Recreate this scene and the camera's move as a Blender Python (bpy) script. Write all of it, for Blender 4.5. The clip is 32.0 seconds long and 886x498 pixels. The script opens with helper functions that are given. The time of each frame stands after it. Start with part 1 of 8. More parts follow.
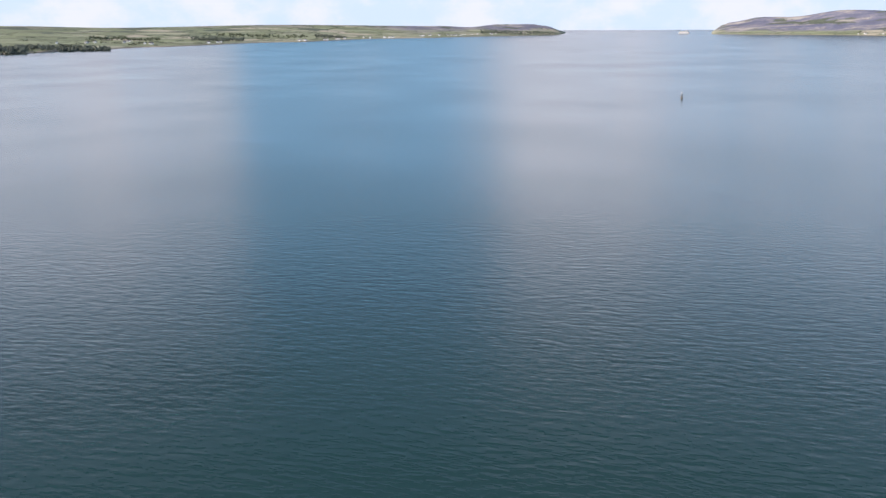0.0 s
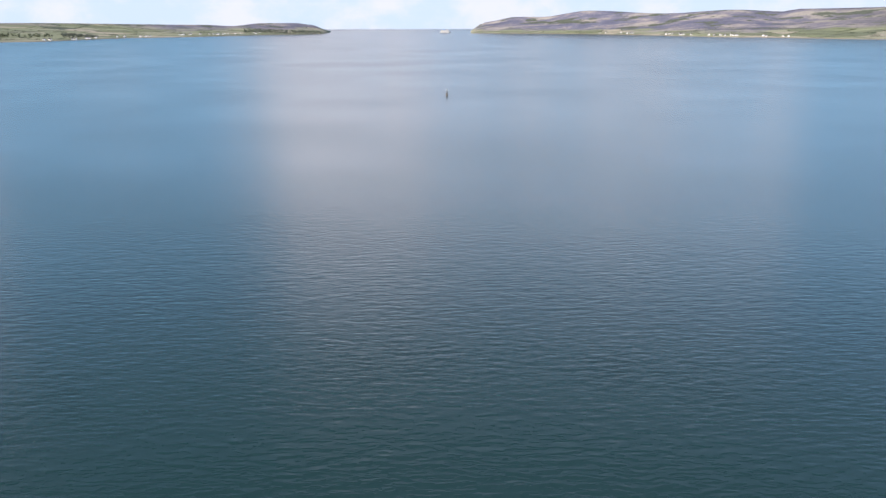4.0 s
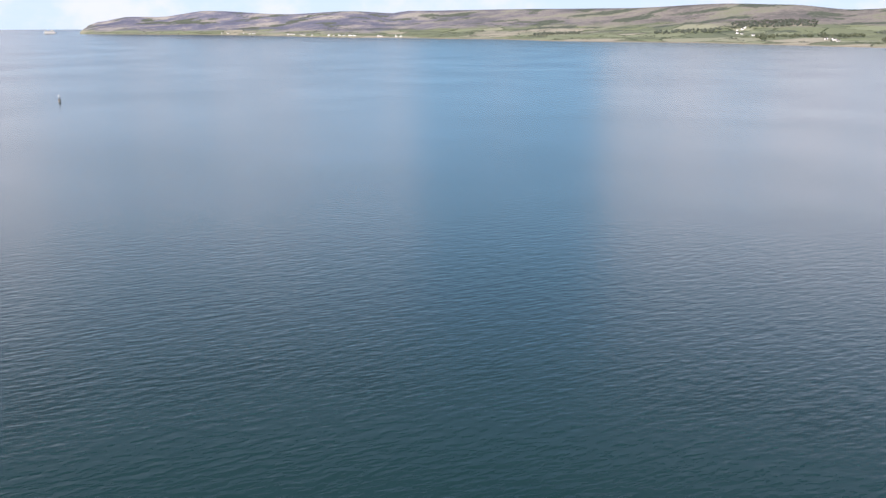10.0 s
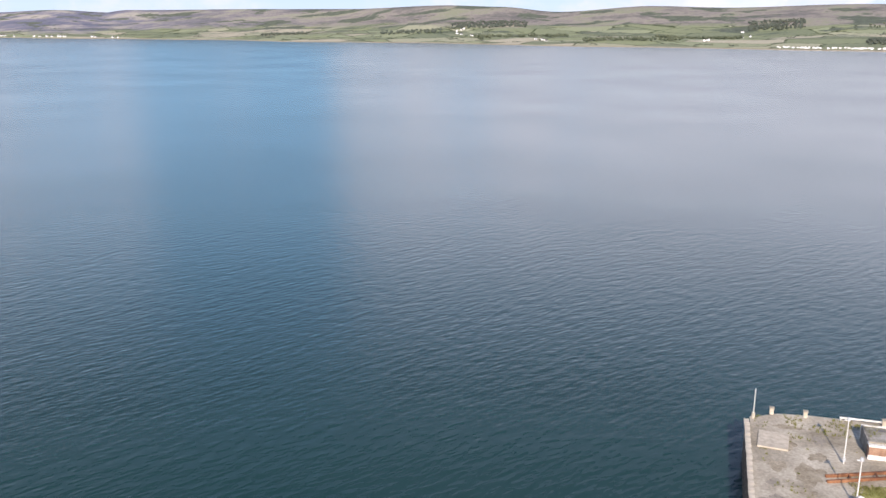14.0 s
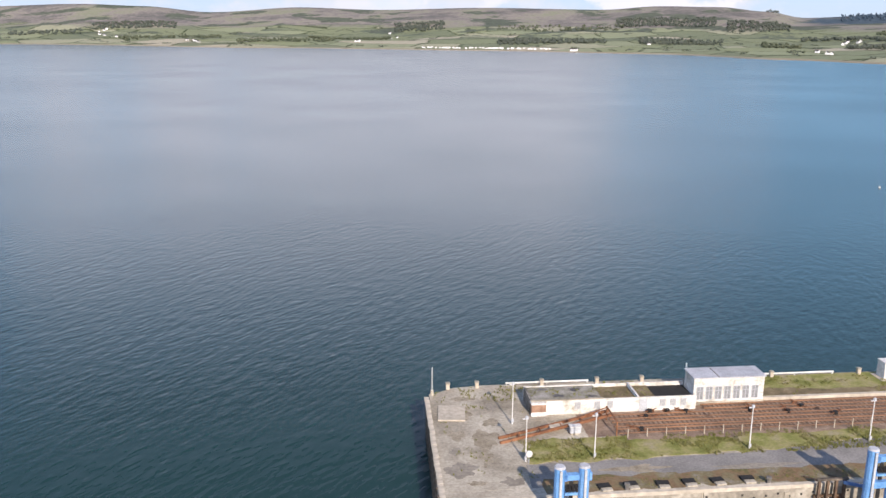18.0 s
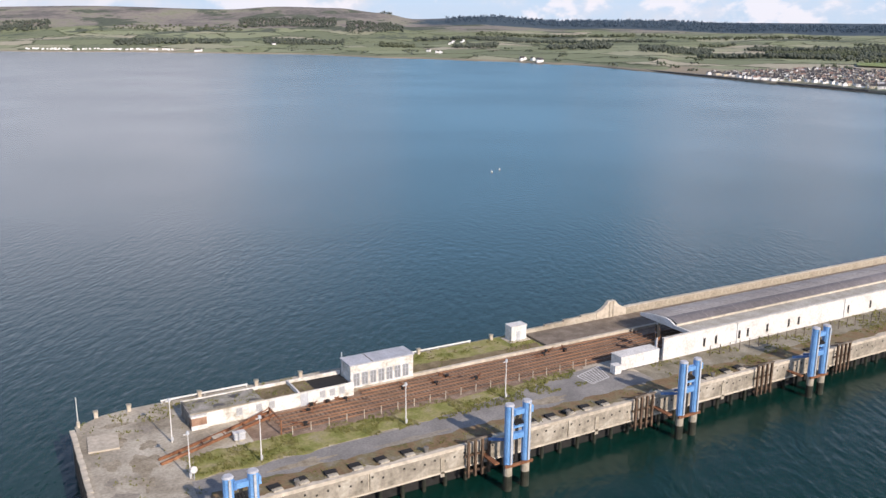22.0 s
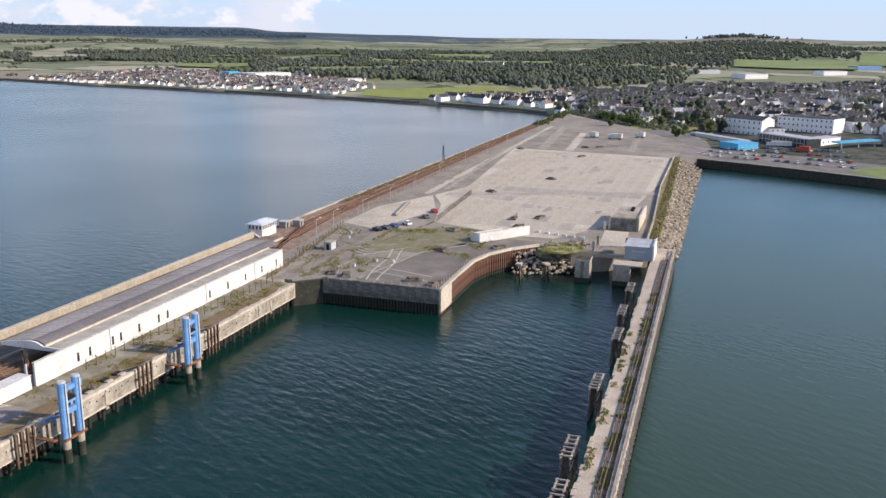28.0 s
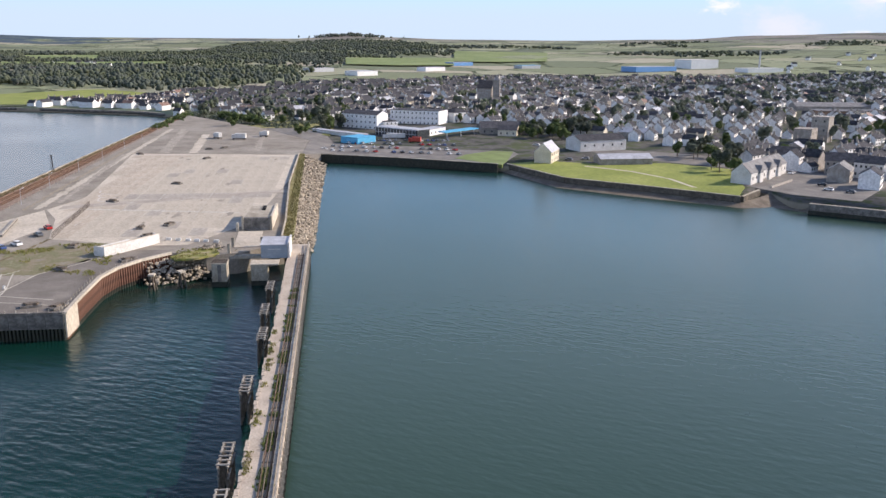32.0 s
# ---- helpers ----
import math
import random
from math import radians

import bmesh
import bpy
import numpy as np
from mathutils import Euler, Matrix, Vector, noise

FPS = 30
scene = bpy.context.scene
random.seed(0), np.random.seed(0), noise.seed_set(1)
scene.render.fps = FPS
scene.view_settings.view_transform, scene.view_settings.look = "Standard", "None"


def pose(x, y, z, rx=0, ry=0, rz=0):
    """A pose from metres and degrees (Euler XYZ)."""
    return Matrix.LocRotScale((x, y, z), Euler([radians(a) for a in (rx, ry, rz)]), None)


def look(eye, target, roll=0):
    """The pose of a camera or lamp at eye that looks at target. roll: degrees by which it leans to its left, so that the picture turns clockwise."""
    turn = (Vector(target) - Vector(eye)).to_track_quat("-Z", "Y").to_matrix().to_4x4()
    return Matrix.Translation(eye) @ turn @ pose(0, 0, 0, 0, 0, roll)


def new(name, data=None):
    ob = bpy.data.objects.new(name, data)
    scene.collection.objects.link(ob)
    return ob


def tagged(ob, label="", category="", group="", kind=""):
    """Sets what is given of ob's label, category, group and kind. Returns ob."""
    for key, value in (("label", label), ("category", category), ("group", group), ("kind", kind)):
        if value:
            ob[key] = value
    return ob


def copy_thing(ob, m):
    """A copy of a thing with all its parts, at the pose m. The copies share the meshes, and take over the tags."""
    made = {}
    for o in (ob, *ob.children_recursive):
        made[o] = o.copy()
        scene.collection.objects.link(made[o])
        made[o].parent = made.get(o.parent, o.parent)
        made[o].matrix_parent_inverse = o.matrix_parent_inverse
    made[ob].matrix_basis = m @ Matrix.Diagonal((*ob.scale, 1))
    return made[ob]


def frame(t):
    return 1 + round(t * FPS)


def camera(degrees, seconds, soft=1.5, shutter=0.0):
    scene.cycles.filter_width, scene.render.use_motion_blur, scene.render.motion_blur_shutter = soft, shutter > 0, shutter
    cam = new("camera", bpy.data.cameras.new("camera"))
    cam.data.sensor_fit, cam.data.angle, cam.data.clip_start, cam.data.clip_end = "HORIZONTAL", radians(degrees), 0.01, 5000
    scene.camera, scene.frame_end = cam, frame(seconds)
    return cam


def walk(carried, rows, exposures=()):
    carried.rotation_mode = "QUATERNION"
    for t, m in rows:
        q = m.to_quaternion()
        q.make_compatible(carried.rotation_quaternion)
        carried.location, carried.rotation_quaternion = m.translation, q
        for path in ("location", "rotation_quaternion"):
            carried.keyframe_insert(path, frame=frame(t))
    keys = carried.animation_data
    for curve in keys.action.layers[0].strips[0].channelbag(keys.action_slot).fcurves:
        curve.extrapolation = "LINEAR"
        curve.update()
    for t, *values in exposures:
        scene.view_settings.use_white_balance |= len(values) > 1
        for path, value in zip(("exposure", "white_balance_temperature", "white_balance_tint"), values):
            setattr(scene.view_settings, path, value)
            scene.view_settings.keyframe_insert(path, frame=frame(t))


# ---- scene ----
import itertools

# ---- camera: it hovers over the dock and turns to its right ----
EYE = 68.0
cam = camera(54.3, 32.0)
PATH = [
    (0.0, 72.36, -14.444, -0.216), (1.0, 68.70, -14.461, -0.191), (2.0, 65.0, -14.497, -0.171),
    (3.0, 61.218, -14.525, -0.126), (3.5, 59.283, -14.537, -0.103), (5.5, 51.345, -14.545, -0.037),
    (6.0, 49.372, -14.543, -0.028), (7.0, 45.41, -14.543, -0.013), (8.0, 41.418, -14.549, 0.013),
    (9.0, 37.445, -14.533, 0.037), (10.0, 33.338, -14.514, 0.044), (11.0, 29.333, -14.506, 0.047),
    (12.0, 25.338, -14.488, 0.057), (13.0, 20.832, -14.473, 0.098), (14.0, 15.939, -14.453, 0.16),
    (14.5, 13.409, -14.445, 0.193), (16.5, 2.384, -14.376, 0.316), (17.0, -0.408, -14.344, 0.334),
    (18.0, -6.115, -14.295, 0.375), (19.0, -11.998, -14.25, 0.42), (20.0, -17.943, -14.205, 0.476),
    (21.0, -23.921, -14.147, 0.509), (22.0, -29.979, -14.114, 0.506), (23.0, -36.378, -14.017, 0.48),
    (24.0, -43.141, -13.915, 0.484), (25.0, -50.421, -13.814, 0.507), (25.5, -54.101, -13.775, 0.511),
    (27.5, -68.391, -13.628, 0.501), (28.0, -71.88, -13.603, 0.481), (29.0, -78.586, -13.546, 0.419),
    (30.0, -84.96, -13.513, 0.373), (31.0, -90.961, -13.5, 0.328), (32.0, -96.346, -13.495, 0.295),
]
walk(cam, [(t, pose(0, 0, EYE, 90 + tilt, 0, turn) @ pose(0, 0, 0, 0, 0, lean)) for t, turn, tilt, lean in PATH],
     [(0, 0.36, 6500, 21), (13, 0.42, 6500, 21), (19, 0.24, 6500, 21), (24, 0.12, 6500, 21), (28, 0.2, 6500, 21), (32, 0.3, 6500, 21)])

# ---- sky and sun ----
SUN_UP, SUN_TURN = 29.0, 172.0   # degrees over the horizon; clockwise from +y
world = bpy.data.worlds.new("sky")
scene.world = world
world.use_nodes = True
wn, wl = world.node_tree.nodes, world.node_tree.links
wn.clear()
sky = wn.new("ShaderNodeTexSky")
sky.sky_type, sky.sun_disc = "NISHITA", False
sky.sun_elevation, sky.sun_rotation = radians(SUN_UP), radians(SUN_TURN)
sky.altitude, sky.air_density, sky.dust_density, sky.ozone_density = 60, 1.0, 0.5, 1.8
way = wn.new("ShaderNodeTexCoord")
axes = wn.new("ShaderNodeSeparateXYZ")
wl.new(way.outputs["Generated"], axes.inputs[0])
lift = wn.new("ShaderNodeMath")
lift.operation, lift.inputs[1].default_value = "MAXIMUM", 0.12
wl.new(axes.outputs[2], lift.inputs[0])
joined = wn.new("ShaderNodeCombineXYZ")
for k in (0, 1):
    wl.new(axes.outputs[k], joined.inputs[k])
wl.new(lift.outputs[0], joined.inputs[2])
wl.new(joined.outputs[0], sky.inputs[0])
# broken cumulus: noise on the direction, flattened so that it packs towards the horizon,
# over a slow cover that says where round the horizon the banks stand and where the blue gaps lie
flat = wn.new("ShaderNodeVectorMath")
flat.operation = "MULTIPLY"
flat.inputs[1].default_value = (3.0, 3.0, 5.0)
wl.new(way.outputs["Generated"], flat.inputs[0])
cloud = wn.new("ShaderNodeTexNoise")
cloud.inputs["Scale"].default_value, cloud.inputs["Detail"].default_value, cloud.inputs["Roughness"].default_value = 3.6, 6.5, 0.6
wl.new(flat.outputs[0], cloud.inputs["Vector"])
# Unseen banks, read from reflections; those past 80 degrees added to brighten the bay.
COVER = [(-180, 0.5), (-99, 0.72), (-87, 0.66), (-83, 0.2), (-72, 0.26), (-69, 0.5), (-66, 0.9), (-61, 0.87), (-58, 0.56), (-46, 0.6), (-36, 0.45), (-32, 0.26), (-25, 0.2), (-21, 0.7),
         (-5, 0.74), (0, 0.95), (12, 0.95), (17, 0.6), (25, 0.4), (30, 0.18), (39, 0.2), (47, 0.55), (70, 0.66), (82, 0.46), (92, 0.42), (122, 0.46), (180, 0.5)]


def maths(op, p, q):
    r = wn.new("ShaderNodeMath")
    r.operation = op
    for k, v in enumerate((p, q)):
        if isinstance(v, float):
            r.inputs[k].default_value = v
        else:
            wl.new(v, r.inputs[k])
    return r.outputs[0]


def share_of(lo, hi, top):
    r = wn.new("ShaderNodeMapRange")
    r.interpolation_type = "SMOOTHSTEP"
    r.inputs["From Min"].default_value, r.inputs["From Max"].default_value, r.inputs["To Min"].default_value, r.inputs["To Max"].default_value = lo, hi, top, 0.0
    wl.new(axes.outputs[2], r.inputs["Value"])
    return r.outputs[0]


def tinted(fac, a, b):
    r = wn.new("ShaderNodeMix")
    r.data_type = "RGBA"
    wl.new(fac, r.inputs["Factor"])
    for key, v in (("A", a), ("B", b)):
        if isinstance(v, tuple):
            r.inputs[key].default_value = (*v, 1)
        else:
            wl.new(v, r.inputs[key])
    return r.outputs["Result"]


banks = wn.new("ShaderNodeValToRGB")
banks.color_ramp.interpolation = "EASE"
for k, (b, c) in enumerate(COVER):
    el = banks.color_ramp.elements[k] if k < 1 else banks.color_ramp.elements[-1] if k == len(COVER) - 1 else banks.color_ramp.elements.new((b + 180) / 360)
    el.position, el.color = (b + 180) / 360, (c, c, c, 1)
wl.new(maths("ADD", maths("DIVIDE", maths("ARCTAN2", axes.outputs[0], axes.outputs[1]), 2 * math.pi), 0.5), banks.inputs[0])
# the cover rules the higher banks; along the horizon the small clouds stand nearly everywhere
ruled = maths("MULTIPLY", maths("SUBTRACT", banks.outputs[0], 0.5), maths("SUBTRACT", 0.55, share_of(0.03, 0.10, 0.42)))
inland = wn.new("ShaderNodeMapRange")
inland.inputs["From Min"].default_value, inland.inputs["From Max"].default_value = 0.88, 0.975
wl.new(axes.outputs[0], inland.inputs["Value"])
ruled = maths("SUBTRACT", ruled, maths("MULTIPLY", inland.outputs[0], share_of(0.05, 0.10, 0.3)))
cut = wn.new("ShaderNodeMapRange")
cut.interpolation_type = "SMOOTHSTEP"
cut.inputs["From Min"].default_value, cut.inputs["From Max"].default_value, cut.inputs["To Max"].default_value = 0.40, 0.66, 0.92
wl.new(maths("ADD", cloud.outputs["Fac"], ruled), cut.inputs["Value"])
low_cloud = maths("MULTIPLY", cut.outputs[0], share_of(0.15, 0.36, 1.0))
haze = tinted(share_of(0.02, 0.10, 0.9), tinted(share_of(0.06, 0.36, 0.8), sky.outputs[0], (2.3, 5.6, 8.8)), (3.6, 4.4, 4.95))
back = wn.new("ShaderNodeBackground")
back.inputs["Strength"].default_value = 0.15
# small sunlit heaps of cloud along the skyline of the bay, none inland or over the loch mouth
heap = wn.new("ShaderNodeTexNoise")
heap.inputs["Scale"].default_value, heap.inputs["Detail"].default_value, heap.inputs["Roughness"].default_value = 5.5, 5.0, 0.55
wl.new(flat.outputs[0], heap.inputs["Vector"])
lit = wn.new("ShaderNodeMapRange")
lit.interpolation_type = "SMOOTHSTEP"
lit.inputs["From Min"].default_value, lit.inputs["From Max"].default_value = 0.50, 0.60
wl.new(maths("SUBTRACT", heap.outputs["Fac"], maths("MULTIPLY", inland.outputs[0], 0.25)), lit.inputs["Value"])
bayward = wn.new("ShaderNodeMapRange")
bayward.inputs["From Min"].default_value, bayward.inputs["From Max"].default_value = -0.2, 0.35
wl.new(axes.outputs[0], bayward.inputs["Value"])
heaps = maths("MULTIPLY", lit.outputs[0], maths("MULTIPLY", share_of(0.06, 0.10, 0.75), bayward.outputs[0]))
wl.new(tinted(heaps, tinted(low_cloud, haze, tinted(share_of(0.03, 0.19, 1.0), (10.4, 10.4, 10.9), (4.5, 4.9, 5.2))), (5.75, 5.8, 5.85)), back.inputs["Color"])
wl.new(back.outputs[0], wn.new("ShaderNodeOutputWorld").inputs[0])

sun = bpy.data.lights.new("sun", "SUN")
sun.energy, sun.angle, sun.color = 4.8, radians(0.5), (1.0, 0.91, 0.74)
a, e = radians(SUN_TURN), radians(SUN_UP)
new("sun", sun).matrix_world = look((0, 0, 300), (-300 * math.sin(a) * math.cos(e), -300 * math.cos(a) * math.cos(e), 300 - 300 * math.sin(e)))

# ---- helpers of this scene ----


def squash(x, y, z):
    """Draws what lies beyond 1500 m nearer along its line of sight, so that the far shores fit the range."""
    r = math.hypot(x, y)
    if r <= 1500:
        return Vector((x, y, z))
    s = (1500 + 3200 * (1 - math.exp((1500 - r) / 3200))) / r
    return Vector((x * s, y * s, EYE - (EYE - z) * s))


def along(table, b):
    """Smooth reading of a table of (bearing, value)."""
    for (b0, v0), (b1, v1) in zip(table, table[1:]):
        if b0 <= b <= b1:
            k = (b - b0) / (b1 - b0)
            k = k * k * (3 - 2 * k)
            return v0 + (v1 - v0) * k
    return table[0][1] if b < table[0][0] else table[-1][1]


def rnd(a, b):
    return random.uniform(a, b)


def box(bm, x0, x1, y0, y1, z0, z1):
    v = [bm.verts.new(p) for p in ((x0, y0, z0), (x1, y0, z0), (x1, y1, z0), (x0, y1, z0), (x0, y0, z1), (x1, y0, z1), (x1, y1, z1), (x0, y1, z1))]
    for f in ((3, 2, 1, 0), (4, 5, 6, 7), (0, 1, 5, 4), (1, 2, 6, 5), (2, 3, 7, 6), (3, 0, 4, 7)):
        bm.faces.new([v[i] for i in f])
    return bm


def prism(bm, pts, z0, z1):
    """An upright slab on a plan outline, counter-clockwise."""
    lo = [bm.verts.new((x, y, z0)) for x, y in pts]
    hi = [bm.verts.new((x, y, z1)) for x, y in pts]
    bm.faces.new(hi)
    bm.faces.new(lo[::-1])
    for i in range(len(pts)):
        j = (i + 1) % len(pts)
        bm.faces.new((lo[i], lo[j], hi[j], hi[i]))
    return bm


def ring(bm, c, axis, r, n):
    axis = Vector(axis).normalized()
    p = axis.orthogonal().normalized()
    q = axis.cross(p)
    return [bm.verts.new(Vector(c) + p * (r * math.cos(2 * math.pi * i / n)) + q * (r * math.sin(2 * math.pi * i / n))) for i in range(n)]


def rod(bm, a, b, r, n=8, r2=None):
    """A round bar from a to b, tapered to r2."""
    d = Vector(b) - Vector(a)
    lo, hi = ring(bm, a, d, r, n), ring(bm, b, d, r if r2 is None else r2, n)
    for i in range(n):
        j = (i + 1) % n
        bm.faces.new((lo[i], lo[j], hi[j], hi[i]))
    bm.faces.new(hi)
    bm.faces.new(lo[::-1])
    return bm


def beam(bm, a, b, w, h=None):
    """A squared bar from a to b."""
    a, b, h = Vector(a), Vector(b), h or w
    d = (b - a).normalized()
    s = d.cross(Vector((0, 0, 1)))
    s = (s if s.length > 1e-3 else Vector((1, 0, 0))).normalized()
    u = s.cross(d)
    q = [(-w / 2, -h / 2), (w / 2, -h / 2), (w / 2, h / 2), (-w / 2, h / 2)]
    lo, hi = [bm.verts.new(a + s * x + u * z) for x, z in q], [bm.verts.new(b + s * x + u * z) for x, z in q]
    for i in range(4):
        j = (i + 1) % 4
        bm.faces.new((lo[i], lo[j], hi[j], hi[i]))
    bm.faces.new(hi)
    bm.faces.new(lo[::-1])
    return bm


def B():
    return bmesh.new()


def base_of(ob):
    p = Vector((0, 0, 0))
    while ob:
        p += ob.location
        ob = ob.parent
    return p


def part(name, bm, material, parent=None, label="", at=None):
    """Links a bmesh drawn in world places as one mesh; under a thing it keeps its place."""
    bmesh.ops.recalc_face_normals(bm, faces=bm.faces)
    me = bpy.data.meshes.new(name)
    bm.to_mesh(me)
    bm.free()
    me.materials.append(material)
    ob = new(name, me)
    own = Vector(at) if at is not None else Vector((0, 0, 0))
    me.transform(Matrix.Translation(-(own if parent is None or at is not None else base_of(parent))))
    if parent is not None:
        ob.parent = parent
        if at is not None:
            ob.location = own - base_of(parent)
    else:
        ob.location = own
    if label:
        ob["label"] = label
    return ob


def thing(name, at, label, category, group="", kind=""):
    return tagged(new(name, None), label, category, group, kind) if at is None else put_at(tagged(new(name, None), label, category, group, kind), at)


def put_at(ob, at):
    ob.location = at
    return ob


def shared(name, me, parent, at=(0, 0, 0), turn=0.0):
    """One more object on a mesh that alike pieces share, placed within its parent."""
    ob = new(name, me)
    ob.parent = parent
    ob.location, ob.rotation_euler[2] = at, turn
    return ob


def mesh_of(name, bm, material):
    bmesh.ops.recalc_face_normals(bm, faces=bm.faces)
    me = bpy.data.meshes.new(name)
    bm.to_mesh(me)
    bm.free()
    me.materials.append(material)
    return me


# ---- materials ----


def surface(name, colours, rough=0.85, metal=0.0, scale=0.4, fine=6.0, bump=0.0, spread=0.0, ior=1.45, leafy=0.0, clumps=0.0):
    """A worn surface: colours by slow noise, fine grain over it, a little relief. spread: how far pieces differ from one another."""
    m = bpy.data.materials.new(name)
    m.use_nodes = True
    n, l = m.node_tree.nodes, m.node_tree.links
    bsdf = n["Principled BSDF"]
    bsdf.inputs["Roughness"].default_value, bsdf.inputs["Metallic"].default_value, bsdf.inputs["IOR"].default_value = rough, metal, ior
    tc = n.new("ShaderNodeTexCoord")
    big = n.new("ShaderNodeTexNoise")
    big.inputs["Scale"].default_value, big.inputs["Detail"].default_value, big.inputs["Roughness"].default_value = scale, 6, 0.62
    l.new(tc.outputs["Object"], big.inputs["Vector"])
    ramp = n.new("ShaderNodeValToRGB")
    el = ramp.color_ramp.elements
    for i, c in enumerate(colours):
        at = 0.32 + 0.36 * i / max(1, len(colours) - 1)
        el_i = el[i] if i < 2 else el.new(at)
        el_i.position, el_i.color = at, (*c, 1)
    l.new(big.outputs["Fac"], ramp.inputs[0])
    small = n.new("ShaderNodeTexNoise")
    small.inputs["Scale"].default_value, small.inputs["Detail"].default_value = fine, 4
    l.new(tc.outputs["Object"], small.inputs["Vector"])
    grain = n.new("ShaderNodeMapRange")
    grain.inputs["From Min"].default_value, grain.inputs["From Max"].default_value = 0.3, 0.7
    grain.inputs["To Min"].default_value, grain.inputs["To Max"].default_value = 0.8, 1.2
    l.new(small.outputs["Fac"], grain.inputs["Value"])
    tint = n.new("ShaderNodeVectorMath")
    tint.operation = "SCALE"
    l.new(ramp.outputs[0], tint.inputs[0])
    l.new(grain.outputs[0], tint.inputs["Scale"])
    out = tint.outputs[0]
    if spread:
        info = n.new("ShaderNodeObjectInfo")
        own = n.new("ShaderNodeMapRange")
        own.inputs["To Min"].default_value, own.inputs["To Max"].default_value = 1 - spread, 1 + spread
        l.new(info.outputs["Random"], own.inputs["Value"])
        again = n.new("ShaderNodeVectorMath")
        again.operation = "SCALE"
        l.new(out, again.inputs[0])
        l.new(own.outputs[0], again.inputs["Scale"])
        out = again.outputs[0]
    if clumps:
        # each clump of leaves has its own tone
        geo, own = n.new("ShaderNodeNewGeometry"), n.new("ShaderNodeMapRange")
        own.inputs["To Min"].default_value, own.inputs["To Max"].default_value = 1 - clumps, 1 + clumps
        l.new(geo.outputs["Random Per Island"], own.inputs["Value"])
        again = n.new("ShaderNodeVectorMath")
        again.operation = "SCALE"
        l.new(out, again.inputs[0])
        l.new(own.outputs[0], again.inputs["Scale"])
        out = again.outputs[0]
    l.new(out, bsdf.inputs["Base Color"])
    if bump:
        rel = n.new("ShaderNodeBump")
        rel.inputs["Strength"].default_value, rel.inputs["Distance"].default_value = 0.6, bump
        l.new(small.outputs["Fac"], rel.inputs["Height"])
        l.new(rel.outputs[0], bsdf.inputs["Normal"])
    if leafy:
        # leaves let part of the light through
        bsdf.inputs["Specular IOR Level"].default_value = 0.15
        thin, both = n.new("ShaderNodeBsdfTranslucent"), n.new("ShaderNodeMixShader")
        l.new(out, thin.inputs["Color"])
        both.inputs[0].default_value = leafy
        l.new(bsdf.outputs[0], both.inputs[1])
        l.new(thin.outputs[0], both.inputs[2])
        l.new(both.outputs[0], n["Material Output"].inputs["Surface"])
    return m


